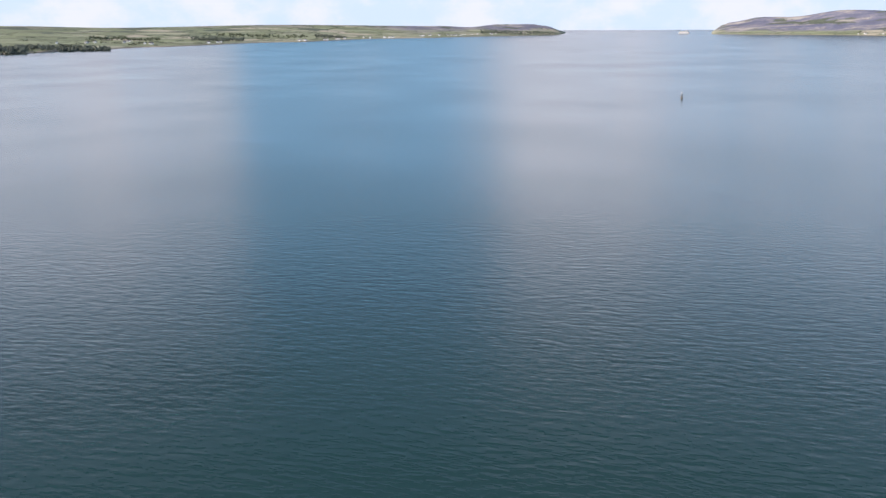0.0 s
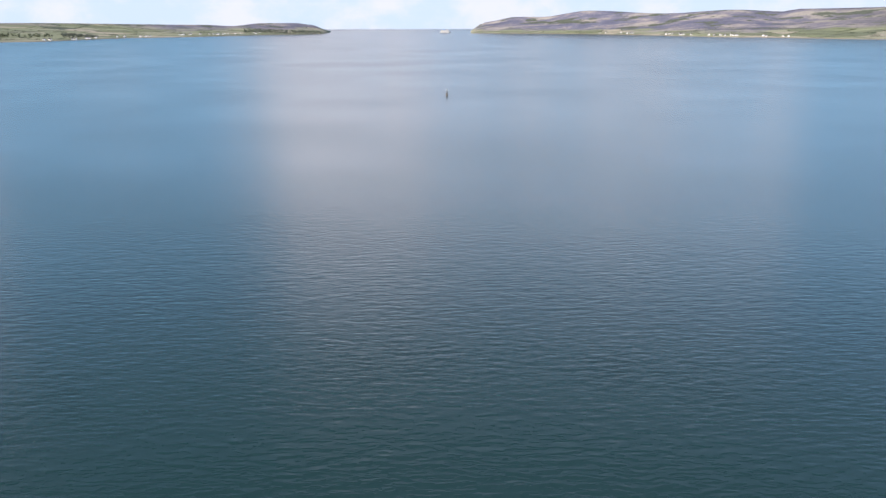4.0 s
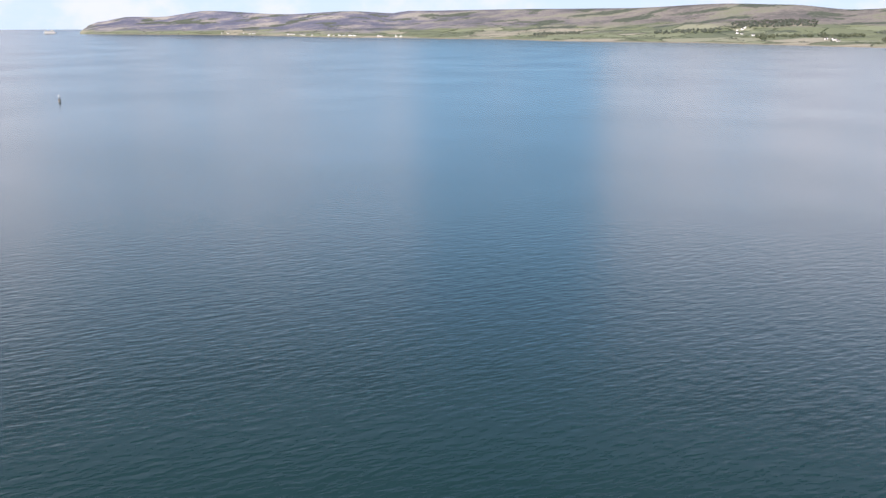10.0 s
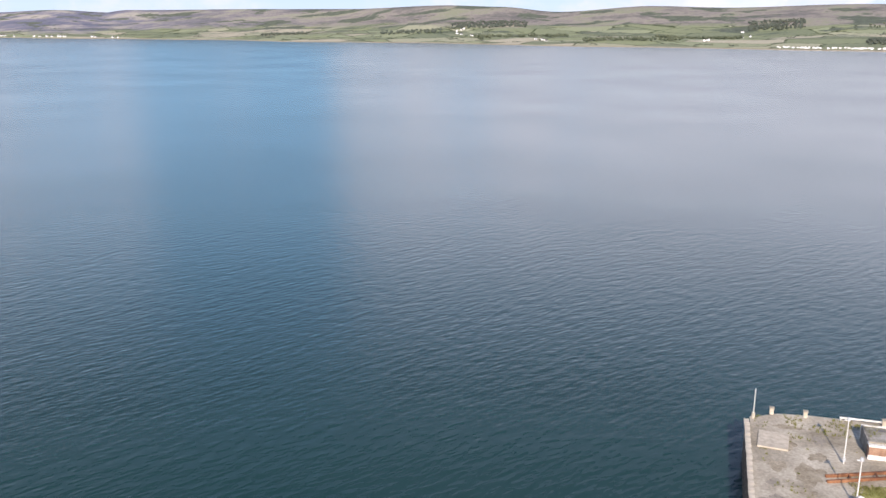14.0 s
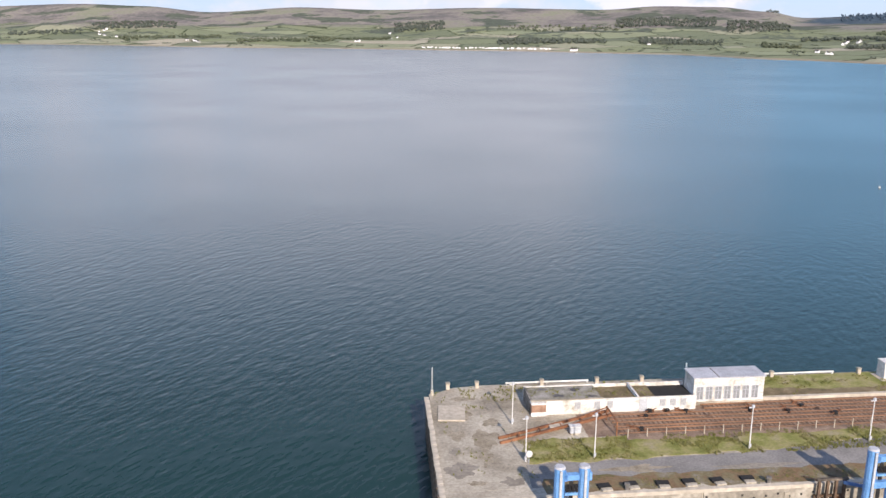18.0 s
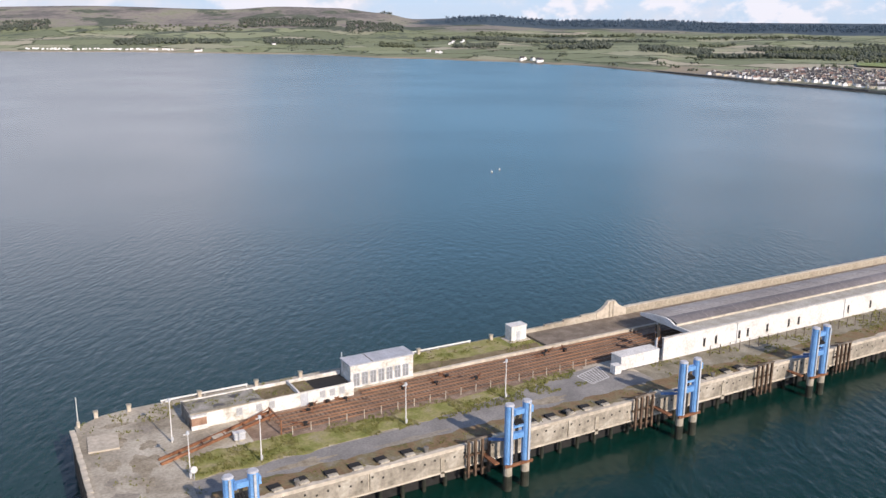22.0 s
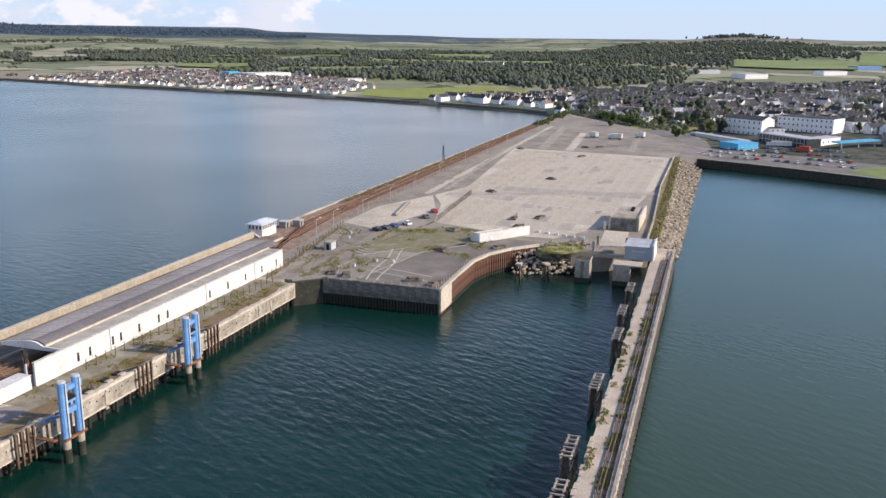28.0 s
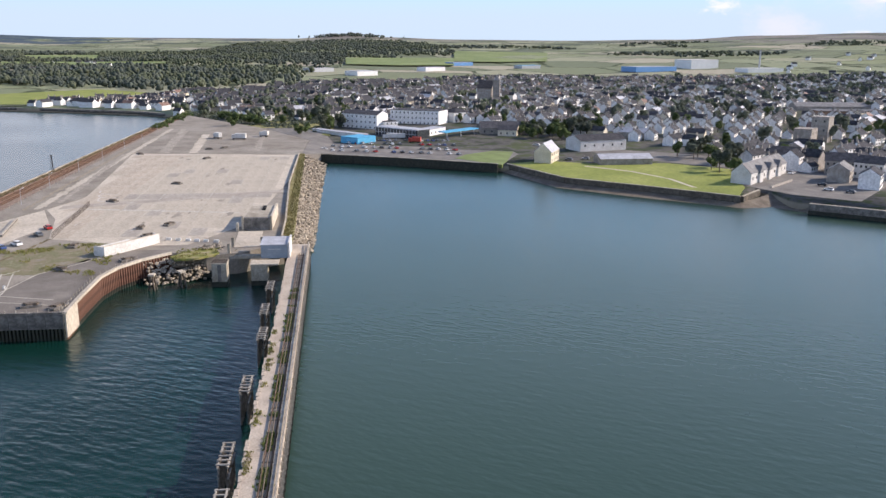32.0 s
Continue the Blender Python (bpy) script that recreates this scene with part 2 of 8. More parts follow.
def sea_water():
    m = bpy.data.materials.new("sea_water")
    m.use_nodes = True
    n, l = m.node_tree.nodes, m.node_tree.links
    bsdf = n["Principled BSDF"]
    bsdf.inputs["Roughness"].default_value, bsdf.inputs["IOR"].default_value = 0.12, 1.33
    tc = n.new("ShaderNodeTexCoord")
    heights = []
    # wind ripples, longer along their crests, and the slower swell they ride on
    for turn, size, detail, weight in ((62, (4.6, 1.9, 6), 1.5, 0.30), (46, (2.8, 1.15, 3), 1, 0.14), (80, (1.4, 0.6, 2), 1, 0.05), (66, (13, 5.0, 12), 1, 0.10)):
        scale = 1.0
        mp = n.new("ShaderNodeMapping")
        mp.vector_type = "TEXTURE"
        mp.inputs["Rotation"].default_value[2] = radians(turn)
        mp.inputs["Scale"].default_value = size
        l.new(tc.outputs["Object"], mp.inputs["Vector"])
        tx = n.new("ShaderNodeTexNoise")
        tx.inputs["Scale"].default_value, tx.inputs["Detail"].default_value = scale, detail
        l.new(mp.outputs[0], tx.inputs["Vector"])
        k = n.new("ShaderNodeMath")
        k.operation, k.inputs[1].default_value = "MULTIPLY", weight
        l.new(tx.outputs["Fac"], k.inputs[0])
        heights.append(k.outputs[0])
    total = heights[0]
    for h in heights[1:]:
        s = n.new("ShaderNodeMath")
        l.new(total, s.inputs[0])
        l.new(h, s.inputs[1])
        total = s.outputs[0]
    # slicks: slow patches of calmer water
    sl = n.new("ShaderNodeTexNoise")
    mp = n.new("ShaderNodeMapping")
    mp.inputs["Scale"].default_value = (0.006, 0.006, 0.006)
    l.new(tc.outputs["Object"], mp.inputs["Vector"])
    l.new(mp.outputs[0], sl.inputs["Vector"])
    sl.inputs["Scale"].default_value, sl.inputs["Detail"].default_value = 1.0, 4
    rg = n.new("ShaderNodeMapRange")
    rg.inputs["From Min"].default_value, rg.inputs["From Max"].default_value = 0.35, 0.65
    rg.inputs["To Min"].default_value, rg.inputs["To Max"].default_value = 0.24, 0.27
    l.new(sl.outputs["Fac"], rg.inputs["Value"])
    l.new(rg.outputs[0], bsdf.inputs["Roughness"])
    # the dredged dock is deep and dark, the bay beyond the jetty shallow over sand, the loch between the two
    ax = n.new("ShaderNodeSeparateXYZ")
    l.new(tc.outputs["Object"], ax.inputs[0])

    def share(k, lo, hi):
        r = n.new("ShaderNodeMapRange")
        r.interpolation_type = "SMOOTHSTEP"
        r.inputs["From Min"].default_value, r.inputs["From Max"].default_value = lo, hi
        l.new(ax.outputs[k], r.inputs["Value"])
        return r.outputs[0]

    def times(p, q):
        r = n.new("ShaderNodeMath")
        r.operation = "MULTIPLY"
        l.new(p, r.inputs[0])
        l.new(q, r.inputs[1])
        return r.outputs[0]

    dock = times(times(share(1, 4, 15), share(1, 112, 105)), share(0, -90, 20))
    bay = times(times(share(1, 16, 8), share(0, 0, 190)), share(0, 430, 240))
    # out on the loch the ripples are too fine to tell and become gloss; in the sheltered bay they are lower
    reach = n.new("ShaderNodeVectorMath")
    reach.operation = "LENGTH"
    l.new(tc.outputs["Object"], reach.inputs[0])
    fade = n.new("ShaderNodeMapRange")
    fade.interpolation_type = "SMOOTHSTEP"
    fade.inputs["From Min"].default_value, fade.inputs["From Max"].default_value = 150, 820
    fade.inputs["To Min"].default_value, fade.inputs["To Max"].default_value = 1.0, 0.0
    l.new(reach.outputs["Value"], fade.inputs["Value"])
    calm = n.new("ShaderNodeMapRange")
    calm.inputs["From Min"].default_value, calm.inputs["From Max"].default_value = -1.0, 1.0
    calm.inputs["To Min"].default_value, calm.inputs["To Max"].default_value = 1.45, 0.45
    shelter = n.new("ShaderNodeMath")
    shelter.operation = "SUBTRACT"
    l.new(bay, shelter.inputs[0])
    l.new(dock, shelter.inputs[1])
    l.new(shelter.outputs[0], calm.inputs["Value"])
    rel = n.new("ShaderNodeBump")
    rel.inputs["Strength"].default_value, rel.inputs["Distance"].default_value = 0.8, 0.6
    l.new(times(times(total, calm.outputs[0]), fade.outputs[0]), rel.inputs["Height"])
    l.new(rel.outputs[0], bsdf.inputs["Normal"])
    col = None
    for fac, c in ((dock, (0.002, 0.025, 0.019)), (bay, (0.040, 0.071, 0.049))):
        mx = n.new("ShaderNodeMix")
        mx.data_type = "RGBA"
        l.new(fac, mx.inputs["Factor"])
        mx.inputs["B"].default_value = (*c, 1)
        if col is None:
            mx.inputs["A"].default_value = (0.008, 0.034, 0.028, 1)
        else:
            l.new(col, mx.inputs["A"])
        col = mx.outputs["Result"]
    l.new(col, bsdf.inputs["Base Color"])
    return m


def land_cover():
    """Fields with hedges below, heath and plantations above, by the plan place and the cover kept in UV maps."""
    m = bpy.data.materials.new("land_cover")
    m.use_nodes = True
    n, l = m.node_tree.nodes, m.node_tree.links
    bsdf = n["Principled BSDF"]
    bsdf.inputs["Roughness"].default_value = 0.95
    bsdf.inputs["Specular IOR Level"].default_value = 0.1

    def uv(name):
        u = n.new("ShaderNodeUVMap")
        u.uv_map = name
        return u.outputs[0]

    def fuzz(scale, detail=7, rough=0.6):
        t = n.new("ShaderNodeTexNoise")
        t.inputs["Scale"].default_value, t.inputs["Detail"].default_value, t.inputs["Roughness"].default_value = scale, detail, rough
        l.new(plan, t.inputs["Vector"])
        return t.outputs["Fac"]

    def ramp(fac, cols, kind="LINEAR"):
        r = n.new("ShaderNodeValToRGB")
        r.color_ramp.interpolation = kind
        el = r.color_ramp.elements
        for i, (p, c) in enumerate(cols):
            e_i = el[i] if i < 2 else el.new(p)
            e_i.position, e_i.color = p, (*c, 1)
        l.new(fac, r.inputs[0])
        return r.outputs[0]

    def step(value, lo, hi):
        r = n.new("ShaderNodeMapRange")
        r.inputs["From Min"].default_value, r.inputs["From Max"].default_value = lo, hi
        l.new(value, r.inputs["Value"])
        return r.outputs[0]

    def over(fac, a, b):
        x = n.new("ShaderNodeMix")
        x.data_type = "RGBA"
        l.new(fac, x.inputs["Factor"])
        for key, v in (("A", a), ("B", b)):
            if isinstance(v, tuple):
                x.inputs[key].default_value = (*v, 1)
            else:
                l.new(v, x.inputs[key])
        return x.outputs["Result"]

    def calc(op, a, b):
        x = n.new("ShaderNodeMath")
        x.operation = op
        l.new(a, x.inputs[0])
        if isinstance(b, float):
            x.inputs[1].default_value = b
        else:
            l.new(b, x.inputs[1])
        return x.outputs[0]

    plan = uv("plan")
    up = n.new("ShaderNodeSeparateXYZ")
    l.new(uv("rise"), up.inputs[0])
    kind = n.new("ShaderNodeSeparateXYZ")
    l.new(uv("cover"), kind.inputs[0])
    cells = []
    for feature in ("F1", "DISTANCE_TO_EDGE"):
        v = n.new("ShaderNodeTexVoronoi")
        v.feature = feature
        v.inputs["Scale"].default_value, v.inputs["Randomness"].default_value = 4.6, 0.8
        l.new(plan, v.inputs["Vector"])
        cells.append(v)
    tone = n.new("ShaderNodeSeparateColor")
    l.new(cells[0].outputs["Color"], tone.inputs[0])
    # Field and heath tones are greyed and paled to stand in for haze.
    field = ramp(tone.outputs[0], ((0.0, (0.19, 0.215, 0.13)), (0.25, (0.24, 0.265, 0.165)), (0.48, (0.165, 0.19, 0.12)), (0.64, (0.30, 0.305, 0.21)), (0.8, (0.37, 0.345, 0.26)), (0.9, (0.22, 0.245, 0.14))), "CONSTANT")
    low = fuzz(2.6)
    high = fuzz(26, 6, 0.65)
    # hedges thin and broken, thickets where the slow noise runs high
    hedge = calc("MULTIPLY", calc("LESS_THAN", cells[1].outputs["Distance"], 0.022), step(high, 0.42, 0.5))
    ground = over(hedge, field, (0.05, 0.065, 0.03))
    heath = ramp(calc("ADD", calc("MULTIPLY", low, 0.65), calc("MULTIPLY", high, 0.35)), ((0.40, (0.12, 0.118, 0.112)), (0.46, (0.165, 0.155, 0.145)), (0.52, (0.24, 0.22, 0.195)), (0.58, (0.21, 0.22, 0.155))))
    # moorland round the loch mouth, with haze and cloud shade put into its colour
    hazy_heather = ramp(calc("ADD", calc("MULTIPLY", low, 0.75), calc("MULTIPLY", high, 0.25)), ((0.42, (0.11, 0.118, 0.165)), (0.50, (0.155, 0.158, 0.205)), (0.54, (0.25, 0.235, 0.235)), (0.58, (0.33, 0.31, 0.28))))
    heath = over(kind.outputs[1], heath, hazy_heather)
    lift = calc("ADD", up.outputs[1], calc("MULTIPLY", low, 1.1))
    ground = over(step(calc("ADD", lift, calc("MULTIPLY", kind.outputs[1], 0.5)), 1.22, 1.36), ground, heath)
    thicket = calc("MULTIPLY", step(fuzz(3.3, 8, 0.62), 0.545, 0.56), step(up.outputs[1], 0.2, 0.45))
    # The ridge blue puts haze and cloud shade into the colour.
    hazy_wood = ramp(high, ((0.4, (0.05, 0.076, 0.10)), (0.6, (0.075, 0.105, 0.13))))
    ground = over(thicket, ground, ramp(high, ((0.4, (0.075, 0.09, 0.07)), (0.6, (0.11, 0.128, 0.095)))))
    ground = over(step(calc("ADD", kind.outputs[0], calc("MULTIPLY", low, 0.9)), 0.9, 0.98), ground, hazy_wood)
    # streets, yards and gardens under the town
    streets = ramp(fuzz(40, 4, 0.7), ((0.42, (0.05, 0.065, 0.035)), (0.48, (0.085, 0.084, 0.078)), (0.54, (0.12, 0.114, 0.105)), (0.6, (0.075, 0.09, 0.045))))
    ground = over(step(kind.outputs[0], -0.2, -0.6), ground, streets)
    ground = over(step(up.outputs[1], 0.034, 0.026), ground, (0.27, 0.235, 0.175))
    grain = n.new("ShaderNodeVectorMath")
    grain.operation = "SCALE"
    l.new(ground, grain.inputs[0])
    g = n.new("ShaderNodeMapRange")
    g.inputs["From Min"].default_value, g.inputs["From Max"].default_value, g.inputs["To Min"].default_value, g.inputs["To Max"].default_value = 0.3, 0.7, 0.84, 1.16
    l.new(fuzz(55, 5, 0.7), g.inputs["Value"])
    l.new(g.outputs[0], grain.inputs["Scale"])
    l.new(grain.outputs[0], bsdf.inputs["Base Color"])
    return m


SEA = sea_water()
LAND = land_cover()
ASPHALT = surface("asphalt", ((0.115, 0.105, 0.095), (0.165, 0.155, 0.14), (0.23, 0.21, 0.185)), 0.9, 0, 0.09, 3.0, 0.01)
CONCRETE = surface("old_concrete", ((0.22, 0.19, 0.14), (0.375, 0.335, 0.265), (0.50, 0.455, 0.37)), 0.9, 0, 0.13, 2.2, 0.02)
PALE_CONCRETE = surface("pale_concrete", ((0.38, 0.335, 0.265), (0.48, 0.425, 0.34), (0.55, 0.495, 0.405)), 0.9, 0, 0.06, 1.2, 0.01, 0.05)
APRON_GREY = surface("apron_asphalt", ((0.185, 0.16, 0.125), (0.25, 0.222, 0.18), (0.32, 0.288, 0.24)), 0.9, 0, 0.07, 2.0, 0.01)
DARK_CONCRETE = surface("stained_concrete", ((0.07, 0.068, 0.06), (0.15, 0.14, 0.125), (0.27, 0.25, 0.22)), 0.9, 0, 0.4, 2.0, 0.03)
WHITE = surface("white_render", ((0.50, 0.485, 0.45), (0.62, 0.61, 0.58), (0.68, 0.67, 0.645)), 0.8, 0, 0.25, 3.0, 0.01)
GREY_ROOF = surface("grey_roof_sheet", ((0.32, 0.33, 0.35), (0.42, 0.43, 0.46), (0.50, 0.51, 0.54)), 0.6, 0, 0.3, 4.0)
DARK_ROOF = surface("dark_roof_felt", ((0.06, 0.058, 0.058), (0.10, 0.095, 0.095), (0.16, 0.15, 0.145)), 0.75, 0, 0.2, 3.0)
BLUE = surface("blue_paint", ((0.09, 0.24, 0.50), (0.14, 0.32, 0.60), (0.20, 0.39, 0.66)), 0.45, 0, 0.5, 6.0)
RUST = surface("rusty_steel", ((0.10, 0.045, 0.025), (0.22, 0.095, 0.045), (0.33, 0.16, 0.08)), 0.85, 0.1, 0.7, 8.0, 0.01)
TIMBER = surface("weathered_timber", ((0.05, 0.043, 0.034), (0.13, 0.105, 0.08), (0.24, 0.20, 0.16)), 0.9, 0, 0.9, 7.0, 0.01, 0.15)
# Plain black for parts; also stands for shade in holes and under the deck.
BLACK = surface("black_and_shade", ((0.012, 0.012, 0.012), (0.022, 0.021, 0.02)), 0.9, 0, 1.0, 4.0)
GRASS = surface("rough_grass", ((0.13, 0.145, 0.03), (0.20, 0.205, 0.055), (0.27, 0.245, 0.10), (0.30, 0.26, 0.16)), 0.95, 0, 0.3, 2.5, 0.05)

# ---- the large structure: sea and land ----
# distance of the shore by bearing (degrees clockwise from +y), and the height of the skyline in degrees
SHORE = [(-180, 1500), (-120, 1700), (-99, 2600), (-94, 3000), (-90.5, 3350), (-82.5, 4150), (-75.5, 5300), (-64.6, 7000), (-64.3, 13000), (-55.9, 13000),
         (-55.6, 7400), (-50, 6900), (-38, 5100), (-31, 4600), (-25, 3950), (-20, 3800), (-6, 3150), (8.8, 2880), (20, 2650), (27, 2300), (33.4, 2120),
         (37.6, 1950), (43.6, 1650), (50.9, 1332), (58.2, 1158), (65.4, 1030), (72.1, 930), (77.3, 866), (79.3, 815), (81, 560), (86, 530), (88.5, 505)]
SHORE += [(93.2, 489), (99, 468), (101, 463), (104.4, 424), (110, 407), (115.5, 391), (116.5, 416), (119, 387), (124, 378), (135, 364), (180, 1500)]
SKYLINE = [(-180, 0.5), (-98.7, 0.12), (-92.6, 0.0), (-82.5, 0.14), (-72.4, 0.03), (-70.6, -0.05), (-68.8, 0.12), (-66.7, 0.13), (-65.4, -0.03), (-64.5, -0.5),
           (-55.7, -0.42), (-54.6, 0.17), (-52.6, 0.49), (-51.1, 0.48), (-48, 0.86), (-43.4, 0.67), (-39.2, 0.87), (-36.4, 0.75), (-35.7, 0.9), (-26.6, 1.02),
           (-22.1, 1.05), (-15.6, 1.3), (-12.4, 1.22), (-8.6, 0.91), (-2.9, 1.26), (1.7, 1.15), (8.9, 1.32), (16.1, 1.23), (19.6, 1.45), (23.1, 1.4), (25.9, 1.13)]
SKYLINE += [(28, 0.77), (33.1, 0.98), (36.8, 0.74), (42.6, 0.77), (47.6, 0.68), (58.8, 0.66), (61.6, 0.42), (68.7, 0.28), (74.2, 0.15), (86.6, 0.14), (90.2, 0.37),
            (92.5, 0.26), (96.9, 0.14), (104.1, 0.1), (111.1, 0.2), (116, 0.46), (122.7, 0.63), (180, 0.5)]


def ridge(b):
    """How far off the skyline's ridge lies."""
    return along([(-180, 5200), (-99, 5600), (-64, 8200), (-56, 9200), (-38, 7600), (-10, 5400), (30, 5000), (60, 6200), (90, 5200), (125, 5000)], b)


def land_height(b, r):
    """Metres over the sea at a bearing and distance; the rise as a share of the ridge's height."""
    s = along(SHORE, b)
    far = max(ridge(b), s + 900)
    h = max(3.0, EYE + far * math.tan(radians(along(SKYLINE, b))))
    if r < s or -64.4 < b < -55.8:
        return -200.0 if -64.4 < b < -55.8 else -2.0, 0
    k = (r - s) / (far - s)
    x, y = r * math.sin(radians(b)) / 900, r * math.cos(radians(b)) / 900
    wob = 1.5 * noise.fractal((x, y, 0), 0.9, 2.0, 5)
    quay = 44 < b < 130
    low = along([(44, 1.0), (52, 3.2), (78, 3.5), (82, 3.9)], b) if 44 < b < 130 else min(5.0, 0.6 + (r - s) * 0.05)
    if k <= 1:
        z = low + (h - low) * (0.30 * k + 0.70 * k ** 2.2) + wob * 0.16 * h * k * (1 - k) * 2
        if quay and r < 900:
            z = min(z, low + max(0.0, r - 560) * 0.02)
        return max(low, z), k
    return max(-5.0, h * (1 - (k - 1) * 1.5)), 1


def sheet(name, bearings, radii_of, height, material, label, category):
    """A ground sheet on rings round the dock."""
    me = bpy.data.meshes.new(name)
    verts, uvs, ups, covers, faces = [], [], [], [], []
    rows = [radii_of(b) for b in bearings]
    n = len(rows[0])
    for b, rs in zip(bearings, rows):
        for r in rs:
            z, k = height(b, r)
            x, y = r * math.sin(radians(b)), r * math.cos(radians(b))
            verts.append(squash(x, y, z))
            uvs.append((x / 1000, y / 1000))
            ups.append((k, z / 100))
            # planted ridges behind the fields
            town = 80 < b < 127 and r < along([(80, 800), (83, 1150), (90, 1330), (104, 1500), (118, 1600), (126, 1700)], b)
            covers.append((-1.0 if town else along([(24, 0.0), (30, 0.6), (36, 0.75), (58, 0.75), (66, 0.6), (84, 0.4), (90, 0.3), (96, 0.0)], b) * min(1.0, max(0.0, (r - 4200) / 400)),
                           along([(-78, 0.0), (-74, 0.8), (-50, 1.0), (-38, 0.9), (-30, 0.35), (-20, 0.0)], b)))
    for i in range(len(rows) - 1):
        for j in range(n - 1):
            a = i * n + j
            faces.append((a, a + n, a + n + 1, a + 1))
    me.from_pydata(verts, [], faces)
    for key, vals in (("plan", uvs), ("rise", ups), ("cover", covers)):
        layer = me.uv_layers.new(name=key)
        for lp in me.loops:
            layer.data[lp.index].uv = vals[lp.vertex_index]
    me.polygons.foreach_set("use_smooth", [True] * len(me.polygons))
    me.materials.append(material)
    me.flip_normals()
    return tagged(new(name, me), label, category, kind="structure")


sea_radii = [0.01, 60, 150, 300, 500, 800, 1200, 1500, 1800, 2200, 2800, 3600, 4800, 6200, 7600, 9300, 12000, 15000]
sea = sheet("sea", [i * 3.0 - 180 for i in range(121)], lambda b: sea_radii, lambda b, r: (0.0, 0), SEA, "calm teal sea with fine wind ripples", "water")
for p in sea.data.polygons:
    p.use_smooth = True


def land_radii(b):
    s, far = along(SHORE, b), max(ridge(b), along(SHORE, b) + 900)
    return [s - 1.0, s] + [s + (far - s) * (k / 26) ** 1.4 for k in range(1, 27)] + [far * 1.03, far * 1.12]


bearings = [i * 0.5 - 180 for i in range(721)]
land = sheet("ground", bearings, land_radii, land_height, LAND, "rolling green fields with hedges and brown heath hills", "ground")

# ---- railway pier, ferry apron and jetty ----
JETTY_TOP = surface("jetty_concrete", ((0.36, 0.30, 0.235), (0.44, 0.375, 0.30), (0.50, 0.435, 0.355)), 0.9, 0, 0.25, 3.0, 0.01)
DECK = 6.3
pier = part("pier_deck", prism(B(), [(10.8, 103.5), (193, 103.5), (193, 108), (196, 108), (196, 142), (22, 142), (17, 141.3), (14, 139.5), (12.3, 136.5), (11.8, 130)], 2.95, DECK), CONCRETE)
tagged(pier, "weathered concrete pier deck with patches of weeds", "pier", kind="structure")
apron_outline = [(199.3, 66), (215, 66.5), (231, 66.5), (240.5, 64.5), (249, 60), (257, 53), (258, 47), (253, 42), (256, 33), (262, 26), (266, 20.5), (300, 20.5), (387, 24.8), (487, 25.7), (560, 24), (640, 60),
                 (770, 142), (196.2, 142), (196.2, 106), (194, 104.8), (199.3, 99)]
apron = part("apron", prism(B(), apron_outline, -1.0, DECK), APRON_GREY)
tagged(apron, "grey asphalt and concrete ferry apron", "pavement", kind="structure")
slab = part("concrete_apron", prism(B(), [(268, 60), (268, 50), (300, 34), (392, 27), (486, 28), (498, 119), (356, 105), (331, 112), (312, 103), (280, 95), (272, 75)], DECK, DECK + 0.03), PALE_CONCRETE)
tagged(slab, "pale concrete vehicle apron cast in long bays", "pavement", kind="structure")
jetty = part("jetty_deck", prism(B(), [(84, 10.6), (266, 12.4), (266, 18.2), (241, 18.2), (207, 17.3), (84, 16.2)], 5.2, DECK), JETTY_TOP)
tagged(jetty, "narrow pale concrete jetty deck", "jetty", kind="structure")

# ---- more materials ----
BALLAST = surface("rusty_ballast", ((0.155, 0.105, 0.075), (0.24, 0.17, 0.122), (0.33, 0.25, 0.185)), 0.95, 0, 0.5, 5.0, 0.04)
RAIL = surface("rusty_rail", ((0.14, 0.085, 0.058), (0.22, 0.12, 0.072), (0.32, 0.165, 0.09)), 0.8, 0.1, 0.08, 9.0)
MOSS = surface("mossy_dirt", ((0.09, 0.075, 0.035), (0.17, 0.13, 0.07), (0.25, 0.20, 0.12)), 0.95, 0, 0.35, 3.0, 0.03)
GLASS = surface("dusty_glass", ((0.03, 0.035, 0.04), (0.07, 0.08, 0.085)), 0.15, 0, 0.6, 5.0)
GREY_PAINT = surface("grey_paint", ((0.36, 0.38, 0.40), (0.47, 0.49, 0.51)), 0.6, 0, 0.5, 6.0)
LINE = surface("worn_white_line", ((0.45, 0.44, 0.41), (0.66, 0.65, 0.62)), 0.85, 0, 1.2, 9.0)
BROWN_BRICK = surface("brown_brick", ((0.20, 0.12, 0.08), (0.30, 0.18, 0.12), (0.38, 0.26, 0.18)), 0.9, 0, 0.8, 7.0)
LEAF = surface("leaf_green", ((0.07, 0.10, 0.038), (0.10, 0.138, 0.052), (0.145, 0.18, 0.075)), 0.8, 0, 0.6, 4.0, 0, 0.2, leafy=0.35)
# The next four are paled, the last also blued, to stand in for haze.
HAZY_LEAF = surface("hazy_leaf", ((0.115, 0.135, 0.10), (0.15, 0.172, 0.128), (0.19, 0.208, 0.16)), 0.85, 0, 0.05, 0.6, 0, 0.25, leafy=0.5)
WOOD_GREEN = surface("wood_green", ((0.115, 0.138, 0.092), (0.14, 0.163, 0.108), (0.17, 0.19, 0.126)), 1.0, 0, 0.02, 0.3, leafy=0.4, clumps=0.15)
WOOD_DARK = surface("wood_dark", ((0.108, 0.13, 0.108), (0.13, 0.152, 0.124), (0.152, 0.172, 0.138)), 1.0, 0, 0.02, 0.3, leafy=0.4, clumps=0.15)
